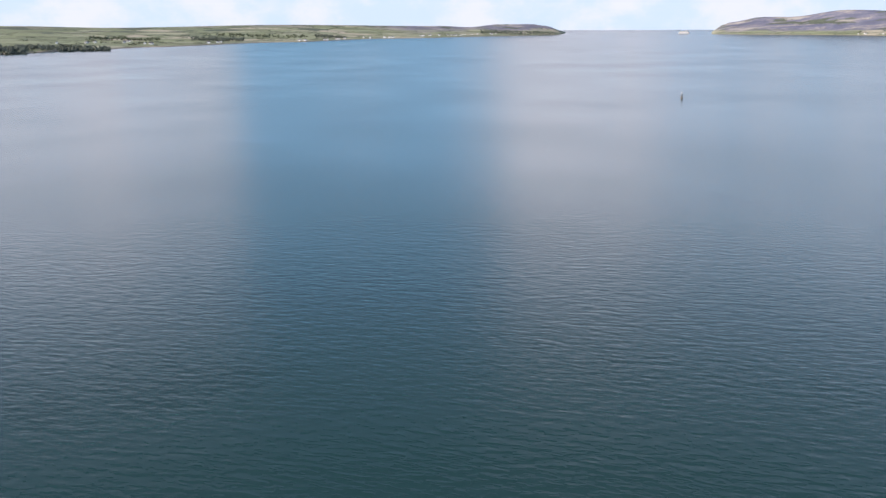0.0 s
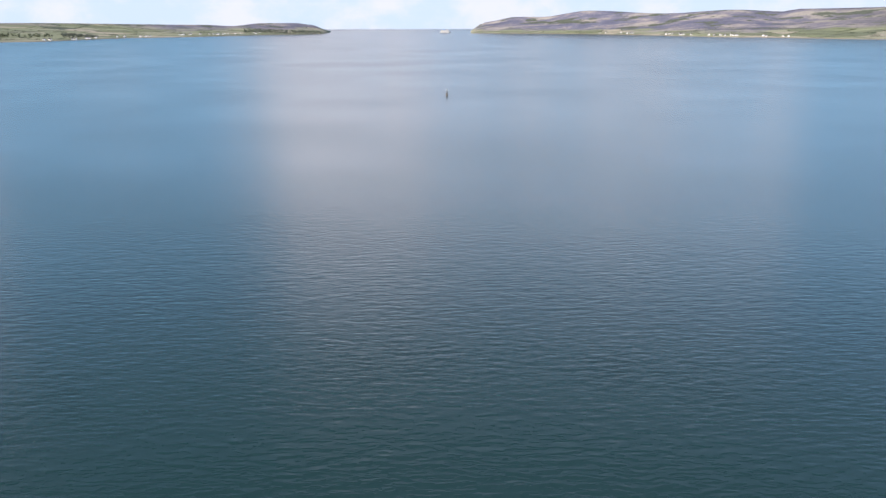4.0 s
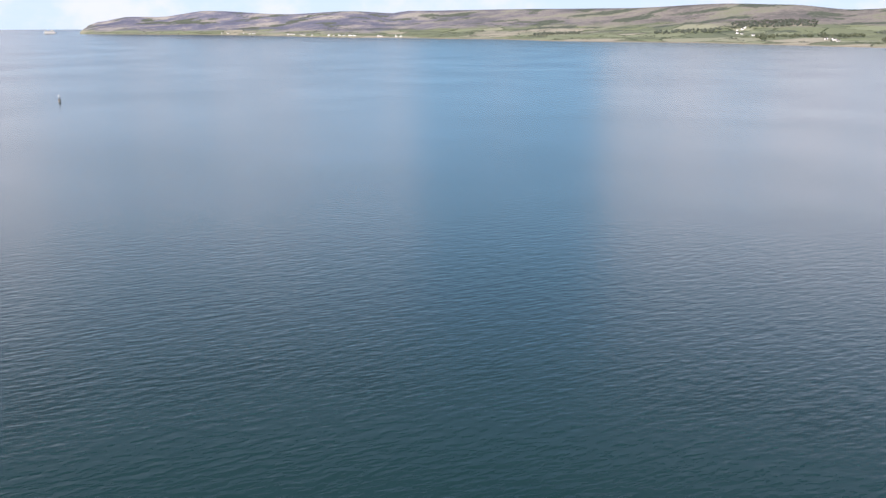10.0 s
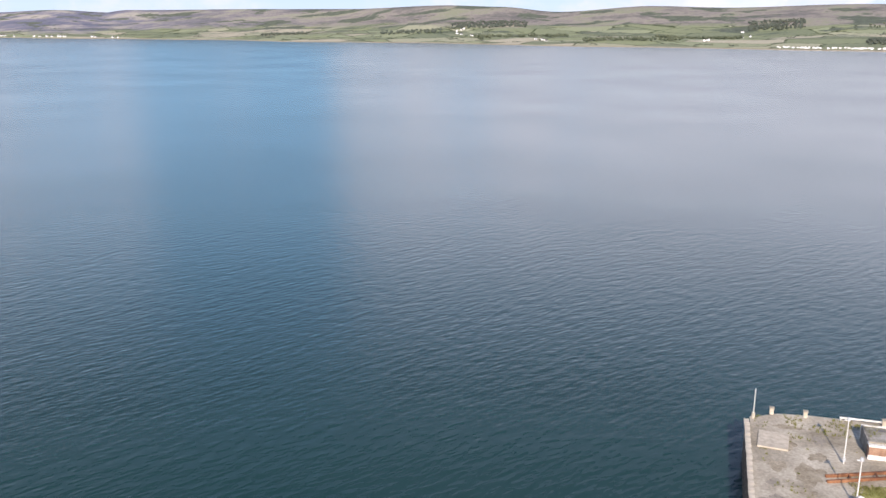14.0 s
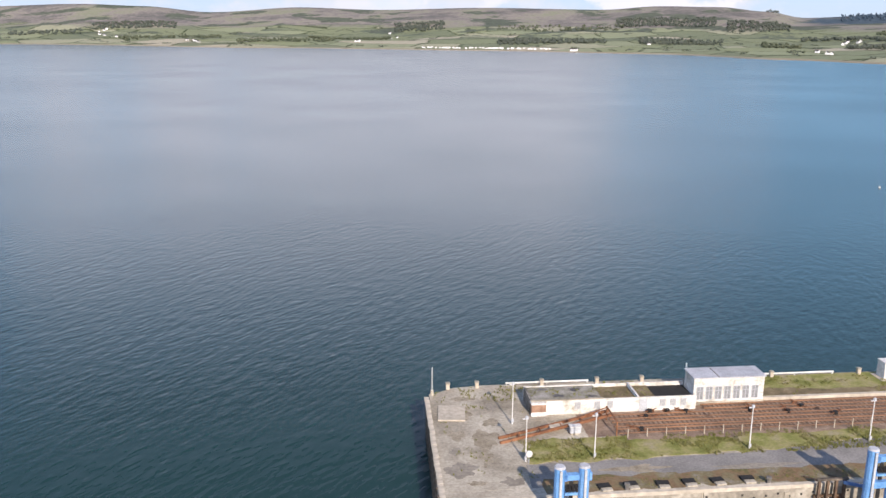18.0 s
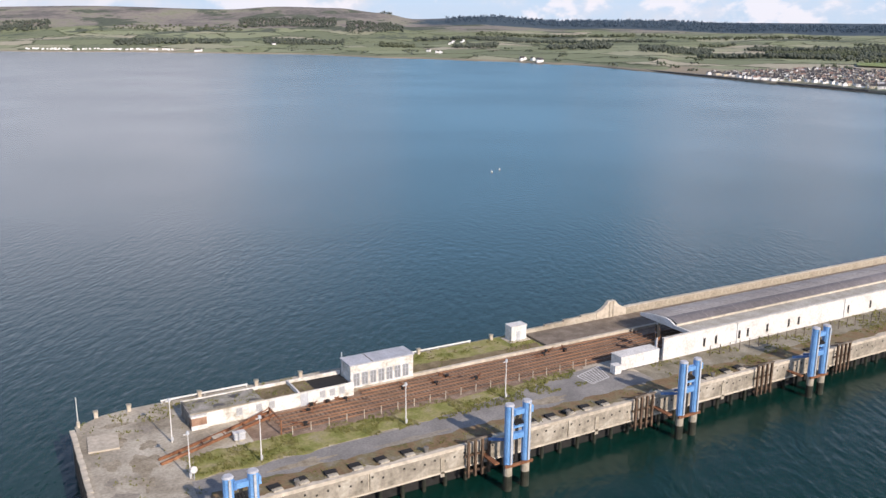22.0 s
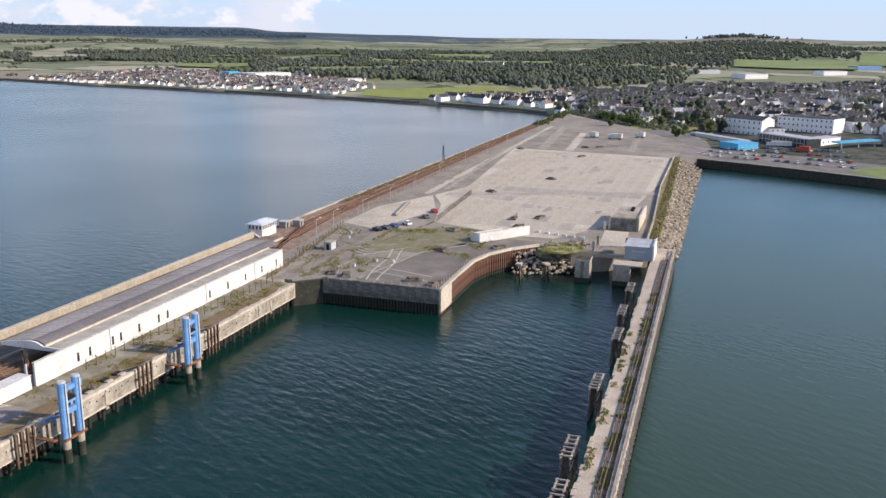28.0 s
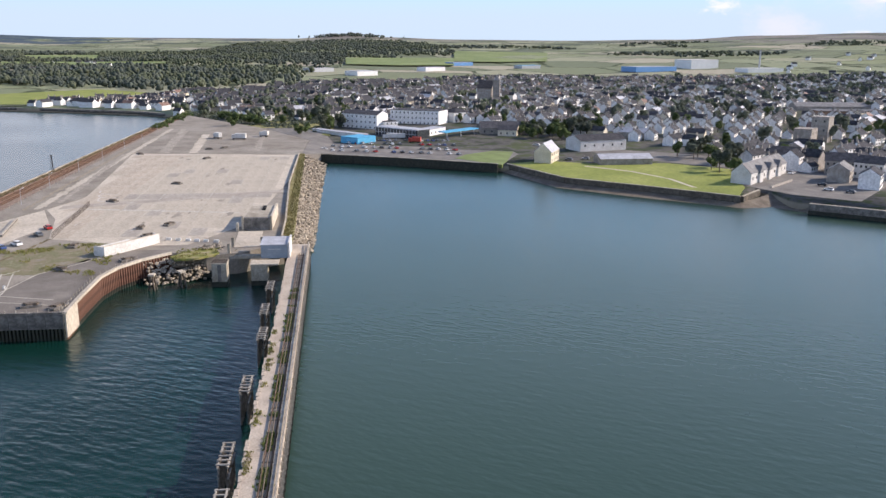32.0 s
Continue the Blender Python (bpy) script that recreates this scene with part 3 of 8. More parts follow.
HAZY_SPRUCE = surface("spruce", ((0.055, 0.088, 0.125), (0.07, 0.108, 0.15), (0.09, 0.125, 0.165)), 0.9, 0, 0.02, 0.3, leafy=0.2, clumps=0.2)
WEED = surface("bright_weed", ((0.10, 0.135, 0.03), (0.145, 0.18, 0.045), (0.21, 0.22, 0.08)), 0.85, 0, 0.8, 5.0)
BLADE = surface("grass_blade", ((0.19, 0.20, 0.06), (0.26, 0.255, 0.09), (0.32, 0.285, 0.15)), 0.9, 0, 0.3, 3.0, leafy=0.45)
KELP = surface("tidal_weed", ((0.012, 0.014, 0.010), (0.028, 0.03, 0.02), (0.05, 0.05, 0.035)), 0.7, 0, 0.8, 5.0, 0.02)


def ragged(pts, wild):
    """An outline whose edges wander, as where weeds creep over a pavement."""
    out = []
    for (x0, y0), (x1, y1) in zip(pts, pts[1:] + pts[:1]):
        n = max(1, int(math.hypot(x1 - x0, y1 - y0) / 1.6))
        for i in range(n):
            x, y = x0 + (x1 - x0) * i / n, y0 + (y1 - y0) * i / n
            out.append((x + wild * noise.noise((x * 0.35, y * 0.35, 3.0)), y + wild * noise.noise((x * 0.35, y * 0.35, 8.0)) + wild * 0.4 * noise.noise((x * 1.3, y * 1.3, 5.0))))
    return out


def blob(x, y, a, b):
    """An uneven round outline."""
    out = []
    for i in range(30):
        q = i * math.pi / 15
        r = 0.8 + 0.75 * noise.noise((x + 1.3 * math.cos(q), y + 1.3 * math.sin(q), 2.0)) + 0.25 * noise.noise((x + 5 * math.cos(q), y + 5 * math.sin(q), 9.0))
        out.append((x + a * r * math.cos(q), y + b * r * math.sin(q)))
    return out


def flat(name, pts, z, material, label, category="pavement", wild=0.0):
    if wild:
        pts = ragged(pts, wild)
    return tagged(part(name, prism(B(), pts, DECK - 0.2, z), material), label, category, kind="structure")


def rect(x0, x1, y0, y1):
    return [(x0, y0), (x1, y0), (x1, y1), (x0, y1)]


def tufts(name, places, material, label, size=0.35, category="weeds"):
    """Blades of weeds and grass at the given (x, y, z) places, joined: nobody could count them."""
    verts, faces = [], []
    for x, y, z in places:
        for _ in range(5):
            a, s, lean = rnd(0, 6.28), size * rnd(0.6, 1.4), rnd(-0.5, 0.5)
            c, d = math.cos(a), math.sin(a)
            ox, oy = x + rnd(-s, s) * 0.7, y + rnd(-s, s) * 0.7
            i = len(verts)
            verts += [(ox - c * s * 0.25, oy - d * s * 0.25, z), (ox + c * s * 0.25, oy + d * s * 0.25, z), (ox + d * s * lean, oy - c * s * lean, z + s)]
            faces.append((i, i + 1, i + 2))
    me = bpy.data.meshes.new(name)
    me.from_pydata(verts, [], faces)
    me.materials.append(material)
    return tagged(new(name, me), label, category, kind="stuff")


def scatter(n, x0, x1, y0, y1, z, keep=0.0, grain=0.25):
    """Places in a strip, thinned by slow noise so that they stand in patches."""
    out = []
    while n > 0:
        n -= 1
        x, y = rnd(x0, x1), rnd(y0, y1)
        if noise.noise((x * grain, y * grain, 1.7)) > keep:
            out.append((x, y, z))
    return out


# ---- pier: surfaces ----
MUD = surface("dried_mud", ((0.20, 0.165, 0.115), (0.28, 0.24, 0.175), (0.35, 0.305, 0.235)), 0.95, 0, 0.7, 4.0, 0.01)
DIRTY_WHITE = surface("dirty_white_render", ((0.36, 0.335, 0.27), (0.56, 0.535, 0.475), (0.68, 0.66, 0.61), (0.72, 0.70, 0.66)), 0.9, 0, 0.45, 3.0, 0.01)
TOP = DECK + 0.02
flat("end_slab", rect(12.6, 24, 106, 139), TOP, CONCRETE, "cracked pale concrete slab at the pier end")
flat("raised_pad", [(13.1, 128.2), (17.5, 127.8), (18.2, 133.4), (13.7, 133.8)], TOP + 0.25, PALE_CONCRETE, "low pale concrete pad")
flat("pier_road", [(24, 106), (108, 107.5), (108, 113), (103, 119.3), (96, 118.6), (60, 113.4), (24.5, 112.6)], TOP, surface("pale_worn_asphalt", ((0.17, 0.16, 0.148), (0.225, 0.213, 0.198), (0.285, 0.268, 0.245)), 0.9, 0, 0.16, 3.0, 0.01), "grey worn asphalt pier road", "road")
flat("moss_strip", rect(26, 191, 104.6, 108.6), TOP + 0.006, surface("mossy_verge", ((0.11, 0.10, 0.035), (0.19, 0.12, 0.065), (0.17, 0.145, 0.075), (0.24, 0.21, 0.17)), 0.95, 0, 0.3, 2.5, 0.03), "brown and green mossy strip along the quay edge", wild=1.6)
flat("grass_strip", [(24.6, 112.8), (60, 113.5), (96, 118.7), (99, 120.3), (40, 120.3), (27, 119.6)], TOP + 0.06, GRASS, "rough green and yellow grass strip", "grass", 1.3)
flat("track_bed", [(36, 120.4), (123, 120.4), (123, 131.2), (70, 131.2), (57, 130.2), (36, 128.6)], TOP, BALLAST, "rust-stained ballast track bed")
flat("platform_lawn", rect(69.4, 100.5, 131.9, 141.6), TOP + 0.03, GRASS, "scrubby grass on a disused platform", "grass")
flat("platform_path", [(70, 132.6), (100, 133), (100, 135.2), (84, 135), (70, 136.4)], TOP + 0.05, MOSS, "bare brown worn ground on the platform", "ground", 0.9)
flat("bare_strip", [(42, 118.6), (100, 119.4), (100, 121.2), (42, 120.8)], TOP + 0.075, BALLAST, "bare brown ground beside the fence", "ground", 0.9)
for i, (x, y, a, b) in enumerate(((15, 112, 3, 2.2), (20, 121, 2.4, 4), (17.5, 131, 1.6, 3), (22, 108, 2, 1.4), (15.5, 123, 1.5, 2), (19, 115, 1.2, 2.6), (14.5, 117.5, 1.0, 1.2), (21.5, 127, 1.4, 1.6), (18.5, 136.5, 2.6, 1.0), (22.6, 133, 1.0, 2.2), (16.5, 108, 1.6, 0.8), (40, 110, 5, 1.2), (58, 109.4, 7, 1), (84, 111, 6, 1.4))):
    flat("dirt_patch", blob(x, y, a, b), TOP + 0.004 + 0.001 * i, MUD if i % 3 else APRON_GREY, "brown and grey dirt patch on worn pavement", "ground")
flat("platform_edge", rect(69.4, 238, 131.2, 131.9), DECK + 0.55, PALE_CONCRETE, "pale concrete platform edge")
flat("rear_platform", rect(100.6, 238, 131.95, 139.6), DECK + 0.5, surface("dark_platform", ((0.12, 0.095, 0.07), (0.175, 0.142, 0.108), (0.25, 0.21, 0.165)), 0.9, 0, 0.3, 4.0), "dark worn platform surface")
flat("station_yard", rect(108.1, 193, 106.7, 115.2), TOP, surface("weedy_yard", ((0.13, 0.12, 0.08), (0.21, 0.19, 0.14), (0.29, 0.27, 0.22)), 0.95, 0, 0.25, 3.0, 0.02), "weedy concrete yard beside the station wall")
tufts("grass_blades", scatter(3400, 25, 98, 113.2, 120, TOP, -0.15), BLADE, "tall dry and green grass blades", 0.3, "grass")
tufts("yard_weeds", scatter(2200, 112, 192, 105, 115, TOP, 0.05), BLADE, "patchy green weeds in the yard", 0.3)
tufts("edge_weeds", scatter(700, 28, 190, 104.3, 107, TOP, 0.05), BLADE, "low green weeds along the quay edge", 0.22)
tufts("platform_weeds", scatter(1500, 18, 100, 132, 141.5, TOP, 0.05), BLADE, "thin yellow weeds on the platform", 0.3)
tufts("slab_weeds", scatter(500, 13, 30, 108, 141, TOP, 0.2), BLADE, "sparse weeds in concrete joints", 0.25)

# kerb stones round the pier end
kerb = thing("end_kerb", (11.8, 120, DECK), "chipped pale concrete kerb on the pier end", "kerb")
me = mesh_of("kerb_stone", box(B(), -0.35, 0.45, -0.95, 0.95, 0, 0.28), PALE_CONCRETE)
for i in range(17):
    y = 105 + 1.96 * i
    shared("kerb_stone", me, kerb, (11.3 + 0.04 * i - 11.8 + rnd(-0.04, 0.04), y - 120, rnd(-0.03, 0.03)), rnd(-0.03, 0.03))

# ---- quay face, its piles and fittings ----
quay = thing("quay_wall", (100, 103.5, 0), "pale weathered concrete quay face with dark weep holes", "quay wall", kind="structure")
me = mesh_of("face_panel", box(B(), -8.9, 8.9, -0.22, 0, -1.0, 2.1), surface("quay_concrete", ((0.15, 0.135, 0.105), (0.28, 0.25, 0.20), (0.41, 0.375, 0.31)), 0.9, 0, 0.3, 2.0, 0.03, 0.1))
for i in range(10):
    shared("face_panel", me, quay, (20.5 + 18.06 * i - 100, 0, 4.05))
# Small black blocks on the face stand in for the shade inside the holes.
me = mesh_of("weep_hole", box(B(), -0.16, 0.16, -0.24, -0.2, -0.16, 0.16), BLACK)
for i in range(104):
    if i % 11:
        shared("weep_hole", me, quay, (13.5 + 1.73 * i - 100, 0, 4.7 + 0.25 * (i % 3)))
# Dark lower piles: tidal weed, and the deck's shade put into the same colour.
me = mesh_of("pile", rod(B(), (0, 0, -3.5), (0, 0, 2.3), 0.3, 8), KELP)
me_h = mesh_of("pile_head", rod(B(), (0, 0, 2.3), (0, 0, 2.95), 0.33, 8), DARK_CONCRETE)
for i in range(50):
    shared("pile", me, quay, (13 + 3.68 * i - 100, 0.7, 0))
    shared("pile_head", me_h, quay, (13 + 3.68 * i - 100, 0.7, 0))
# Black block standing in for the shade beneath the pier.
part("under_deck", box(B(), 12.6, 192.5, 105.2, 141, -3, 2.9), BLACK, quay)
for i in range(6):
    part("ladder_post", box(B(), 29.4 + 30 * i, 30.1 + 30 * i, 103.1, 103.3, 2.2, 5.4), CONCRETE, quay)
part("lip", box(B(), 11.6, 192.4, 103.1, 103.5, 2.75, 3.02), PALE_CONCRETE, quay)
part("edge_beam", box(B(), 11, 192.6, 103.25, 104.0, DECK - 0.4, DECK + 0.16), PALE_CONCRETE, quay)
west = thing("pier_end_wall", (11, 120, 0), "stained concrete end wall of the pier with timber fenders", "quay wall", kind="structure")
me = mesh_of("fender_pile", box(B(), -0.18, 0.16, -0.2, 0.2, -2.5, DECK + 0.1), TIMBER)
for i in range(15):
    shared("fender_pile", me, west, (-0.1 + 0.07 * i, 105.2 + 2.15 * i - 120, 0))
part("end_face", prism(B(), [(10.95, 103.8), (11.9, 103.8), (12.4, 136), (11.75, 135)], -3, 1.9), DARK_CONCRETE, west)

block = thing("edge_block", (30, 104.8, TOP), "pale concrete mooring block with a black box behind it", "mooring block", "blocks along the quay edge")
part("base", box(B(), 29.2, 30.7, 104.1, 104.9, TOP, TOP + 0.28), CONCRETE, block)
# Black box along the deck side of the block.
part("pad", box(B(), 29.0, 30.8, 104.92, 106.0, TOP, TOP + 0.36), BLACK, block)
for x in (34.2, 38.1, 42.5, 46.4, 50.6, 55.0, 77.5, 81.6, 85.2, 88.8, 92.6, 112, 117, 122.5, 126, 146, 150):
    copy_thing(block, pose(x, 104.8 + rnd(-0.2, 0.2), TOP, 0, 0, rnd(-8, 8)))
bollard = thing("bollard", (37, 104.4, TOP), "squat grey iron bollard with rust stains", "bollard", "bollards on the quay")
part("stem", rod(B(), (37, 104.4, TOP), (37, 104.4, TOP + 0.75), 0.32, 10, 0.26), DARK_CONCRETE, bollard)
part("cap", rod(B(), (37, 104.4, TOP + 0.75), (37, 104.4, TOP + 1.0), 0.45, 10, 0.36), DARK_CONCRETE, bollard)
for x, y in ((57.5, 104.3), (84.4, 104.3), (118, 104.3)):
    copy_thing(bollard, pose(x, y, TOP))

DULL_BLUE = surface("dull_blue_paint", ((0.05, 0.12, 0.28), (0.08, 0.17, 0.36)), 0.6, 0, 0.6, 6.0)
DARK_RUST = surface("dark_rusty_steel", ((0.055, 0.036, 0.026), (0.11, 0.07, 0.045), (0.19, 0.13, 0.085)), 0.9, 0, 0.8, 8.0, 0.01)
# ---- blue lifting towers in the water before the quay ----
tw = thing("linkspan_tower", (68.5, 98.4, 0), "tall blue steel twin-column lifting tower on concrete bases", "tower", "blue towers along the quay")
for k in (0, 3.2):
    x = 68.5 + k
    c = part("column", rod(B(), (x, 98.4, 4.3), (x, 98.4, 14.0), 0.7, 12), BLUE, tw)
    part("cap", rod(B(), (x, 98.4, 14.0), (x, 98.4, 14.25), 0.78, 12, 0.6), GREY_ROOF, c)
    part("rack", box(B(), x - 0.16, x + 0.16, 97.5, 97.72, 4.6, 13.9), GREY_PAINT, c)
    part("side_plate", box(B(), x + 0.62, x + 0.95, 98.0, 98.8, 12.2, 13.3), BLUE, c)
    part("base", rod(B(), (x, 98.4, 2.5), (x, 98.4, 4.3), 0.66, 12), CONCRETE, tw, "pale concrete column base")
    part("foot", rod(B(), (x, 98.4, -3), (x, 98.4, 2.5), 0.67, 12), KELP, tw, "weed-covered foot")
for z, h in ((12.3, 0.75), (8.4, 0.9)):
    part("cross_beam", box(B(), 69.1, 71.0, 98.0, 98.8, z, z + h), BLUE, tw)
part("lower_beam", box(B(), 67.6, 72.6, 97.6, 98.0, 4.1, 4.5), RUST, tw, "rusty lower beam")
part("ladder", box(B(), 69.9, 70.4, 98.6, 98.75, 4.6, 12.3), BLACK, tw)
lifter = part("lifting_gear", box(B(), 69.2, 70.9, 98.0, 98.9, 10.2, 10.5), BLUE, tw)
for k in range(4):
    part("sheave", rod(B(), (69.4 + 0.42 * k, 97.8, 10.9), (69.4 + 0.42 * k, 98.7, 11.2), 0.2, 8), BLACK, lifter)
for k in (0, 3.1):
    part("brace", beam(B(), (68.5 + k, 98.9, 8.2), (67.3 + k, 102.0, 7.2), 0.34, 0.4), DULL_BLUE, tw)
part("walkway", box(B(), 66.6, 67.5, 99.2, 103.4, 4.2, 4.4), RUST, tw)
for x, y in ((25.6, 97.5), (104.2, 98.5), (139.2, 99.2)):
    copy_thing(tw, pose(x, y, 0))

# ---- rusty pile frames against the quay ----
fr = thing("fender_frame", (64, 102.6, 0), "dark rusty steel fender frame of four tall piles", "fender frame", "fender frames along the quay")
for k in range(4):
    part("upright", box(B(), 63.8 + 1.25 * k, 64.15 + 1.25 * k, 102.3, 102.7, 1.3, 7.3), DARK_RUST, fr)
for z in (7.15, 4.6, 1.9):
    part("waling", box(B(), 63.5, 68.2, 102.72, 102.98, z, z + 0.3), DARK_RUST, fr)
part("top_rail", beam(B(), (63.6, 102.5, 7.45), (68.2, 102.5, 7.45), 0.3), TIMBER, fr)
for k in (0, 3):
    part("strut", beam(B(), (64 + 1.25 * k, 102.9, 7.2), (63.2 + 1.25 * k, 105.4, 6.5), 0.16), DARK_RUST, fr)
for x in (97.8, 128.2, 151.5, 176):
    if x < 170:
        copy_thing(fr, pose(x, 102.6, 0))

# ---- rails ----
SLEEPER = surface("rust_stained_sleeper", ((0.09, 0.06, 0.042), (0.15, 0.10, 0.07), (0.23, 0.16, 0.11)), 0.95, 0, 0.9, 7.0)
SLEEPER_MESH = mesh_of("sleeper", box(B(), -0.13, 0.13, -1.3, 1.3, 0, 0.14), SLEEPER)


def track(y0, x0, x1, y1=None):
    y1 = y0 if y1 is None else y1
    t = thing("railway_track", ((x0 + x1) / 2, (y0 + y1) / 2, TOP), "disused railway track with orange rusty rails", "railway track", "tracks on the pier")
    for k in (-0.72, 0.72):
        part("rail", beam(B(), (x0, y0 + k, TOP + 0.24), (x1, y1 + k, TOP + 0.24), 0.16, 0.18), RAIL, t)
    n = int((x1 - x0) / 0.8)
    if x1 < 124:
        # the sleepers of the pier, one by one
        for i in range(n):
            x, y = x0 + (i + 0.5) * (x1 - x0) / n, y0 + (y1 - y0) * (i + 0.5) / n
            shared("sleeper", SLEEPER_MESH, t, (x - (x0 + x1) / 2, y - (y0 + y1) / 2 + rnd(-0.08, 0.08), -0.085 + rnd(-0.02, 0.02)), rnd(-0.03, 0.03))
        return
    bm = B()
    for i in range(n):
        x, y = x0 + (i + 0.5) * (x1 - x0) / n, y0 + (y1 - y0) * (i + 0.5) / n
        box(bm, x - 0.13, x + 0.13, y - 1.3 + rnd(-0.08, 0.08), y + 1.3, TOP, TOP + 0.14)
    tagged(part("sleeper_bed", bm, SLEEPER, t), kind="stuff")


for y in (129.4, 126.7, 124.0, 121.6):
    track(y, 41 if y < 128 else 58, 123)
track(126.7, 123.1, 214)
track(123.9, 123.1, 214)
flat("station_track_bed", rect(123.1, 214, 120, 131.1), TOP, BALLAST, "dark ballast under the station roof")
flat("rail_corridor", [(193.2, 121), (214, 121), (280, 127), (500, 131), (760, 134), (762, 141.5), (238.2, 141.5), (238.2, 131.2), (214.1, 131.15), (193.2, 120)], TOP + 0.004, BALLAST, "rust-brown railway corridor along the sea edge")
for y0, y1, y2 in ((126.7, 132.4, 134.6), (123.9, 135.9, 137.4)):
    track(y0, 214, 262, y1)
    track(y1, 262, 520, y2)
    track(y2, 520, 758, y2 + 1.5)
track(128.9, 240, 330, 138.6)
corr = thing("rusty_scrap", (48, 126, TOP), "low heap of rusty rail scrap beside the track", "scrap", "scrap on the track bed")
for i in range(6):
    bm = B()
    a = rnd(0, 3.1)
    beam(bm, (48 + rnd(-1, 1), 126 + rnd(-0.5, 0.5), TOP + rnd(0.1, 0.5)), (48 + rnd(-1, 1) + 1.6 * math.cos(a), 126 + math.sin(a), TOP + rnd(0.1, 0.6)), 0.14)
    part("scrap_bar", bm, RUST, corr)
part("drum", rod(B(), (47.2, 126.3, TOP), (47.2, 126.3, TOP + 0.6), 0.4, 10), BLACK, corr)
for x, y in ((44.6, 122.6), (49.3, 128.4), (51.6, 128.9), (54.2, 128.5), (72, 127), (75, 128.8), (96.5, 129), (99.5, 129.6), (103, 129), (66, 128), (80, 125)):
    copy_thing(corr, pose(x, y, TOP, 0, 0, rnd(0, 180)))
ramp = thing("rail_ramp", (22, 120.3, TOP), "red rusty sloping girders ending on the deck", "ramp")
for k in (-0.8, 0.8):
    part("girder", beam(B(), (21.8, 120.3 + k, TOP + 0.15), (41.2, 126.2 + k, TOP + 1.3), 0.35, 0.4), RUST, ramp)
for i in range(5):
    x = 25 + 3.6 * i
    y = 120.3 + (x - 21.8) * 0.304
    part("cross_tie", beam(B(), (x, y - 0.9, TOP + 0.2 + 0.058 * (x - 22)), (x, y + 0.9, TOP + 0.2 + 0.058 * (x - 22)), 0.22), RUST, ramp)
part("plate", box(B(), 30.3, 32.6, 122.6, 124.2, TOP + 0.75, TOP + 0.85), PALE_CONCRETE, ramp)
gate = thing("pipe_gantry", (40.5, 123, TOP), "rusty pipe frame standing over the track end", "frame")
for y in (120.6, 126.2):
    part("post", rod(B(), (40.5, y, TOP), (40.5, y, TOP + 2.3), 0.12, 8), RUST, gate)
part("bar", rod(B(), (40.5, 120.4, TOP + 2.3), (40.5, 126.4, TOP + 2.3), 0.12, 8), RUST, gate)
part("stay", rod(B(), (40.5, 126.2, TOP + 2.2), (36.5, 125.3, TOP + 1.4), 0.1, 8), RUST, gate)
cab = thing("cable_box", (34, 122, TOP), "pale grey metal equipment box in the grass", "equipment box")
part("body", box(B(), 33.3, 35.0, 121.4, 122.4, TOP + 0.25, TOP + 1.3), GREY_PAINT, cab)
part("lid", box(B(), 33.2, 35.1, 121.3, 122.5, TOP + 1.3, TOP + 1.4), WHITE, cab)
part("plinth", box(B(), 33.5, 34.8, 121.5, 122.3, TOP, TOP + 0.25), CONCRETE, cab)

# ---- lamps, poles, fences ----
lamp = thing("lamp_post", (24.6, 113.6, TOP), "tall white tapered lamp post with a small lantern", "lamp post", "lamp posts on the pier")
part("post", rod(B(), (24.6, 113.6, TOP), (24.6, 113.6, 13.2), 0.11, 10, 0.07), WHITE, lamp)
part("lantern", rod(B(), (24.6, 113.6, 13.2), (24.6, 113.6, 13.6), 0.28, 10, 0.2), GREY_PAINT, lamp)
part("arm", box(B(), 24.0, 24.7, 113.5, 113.7, 13.1, 13.22), WHITE, lamp)
part("door", box(B(), 24.42, 24.78, 113.36, 113.45, TOP + 0.4, TOP + 1.0), GREY_PAINT, lamp)
for x, y in ((35.0, 113.7), (59.3, 114.3), (79.1, 115.0), (24.9, 126.1)):
    copy_thing(lamp, pose(x, y, TOP))
dish = thing("life_ring_box", (25.0, 113.1, TOP), "small white life ring box on a stand", "safety box")
part("stand", rod(B(), (25.0, 113.1, TOP), (25.0, 113.1, TOP + 1.1), 0.06, 6), GREY_PAINT, dish)
part("ring", rod(B(), (25.0, 112.95, TOP + 1.5), (25.0, 113.2, TOP + 1.5), 0.5, 12), WHITE, dish)
pole = thing("mast_pole", (13.1, 138.6, TOP), "slim white pole on the pier corner", "pole")
part("pole", rod(B(), (13.1, 138.6, TOP), (13.1, 138.6, 11.4), 0.08, 8, 0.05), WHITE, pole)
part("foot", rod(B(), (13.1, 138.6, TOP), (13.1, 138.6, TOP + 0.9), 0.3, 8, 0.25), PALE_CONCRETE, pole)
stub = thing("edge_post", (16.1, 141.0, TOP), "short pale concrete post at the sea edge", "post", "posts at the sea edge")
part("shaft", box(B(), 15.8, 16.4, 140.7, 141.3, TOP, TOP + 1.0), PALE_CONCRETE, stub)
part("cap", box(B(), 15.72, 16.48, 140.62, 141.38, TOP + 1.0, TOP + 1.14), CONCRETE, stub)
for x in (21.3, 33, 43.1, 51.4, 76, 93):
    copy_thing(stub, pose(x, 141.1, TOP))
barrier = thing("white_handrail", (34, 141.4, TOP), "long white steel pipe handrail on posts", "handrail", "white handrails at the sea edge")
part("rail", rod(B(), (26.5, 141.4, TOP + 0.5), (41.6, 141.4, TOP + 0.5), 0.17, 8), WHITE, barrier)
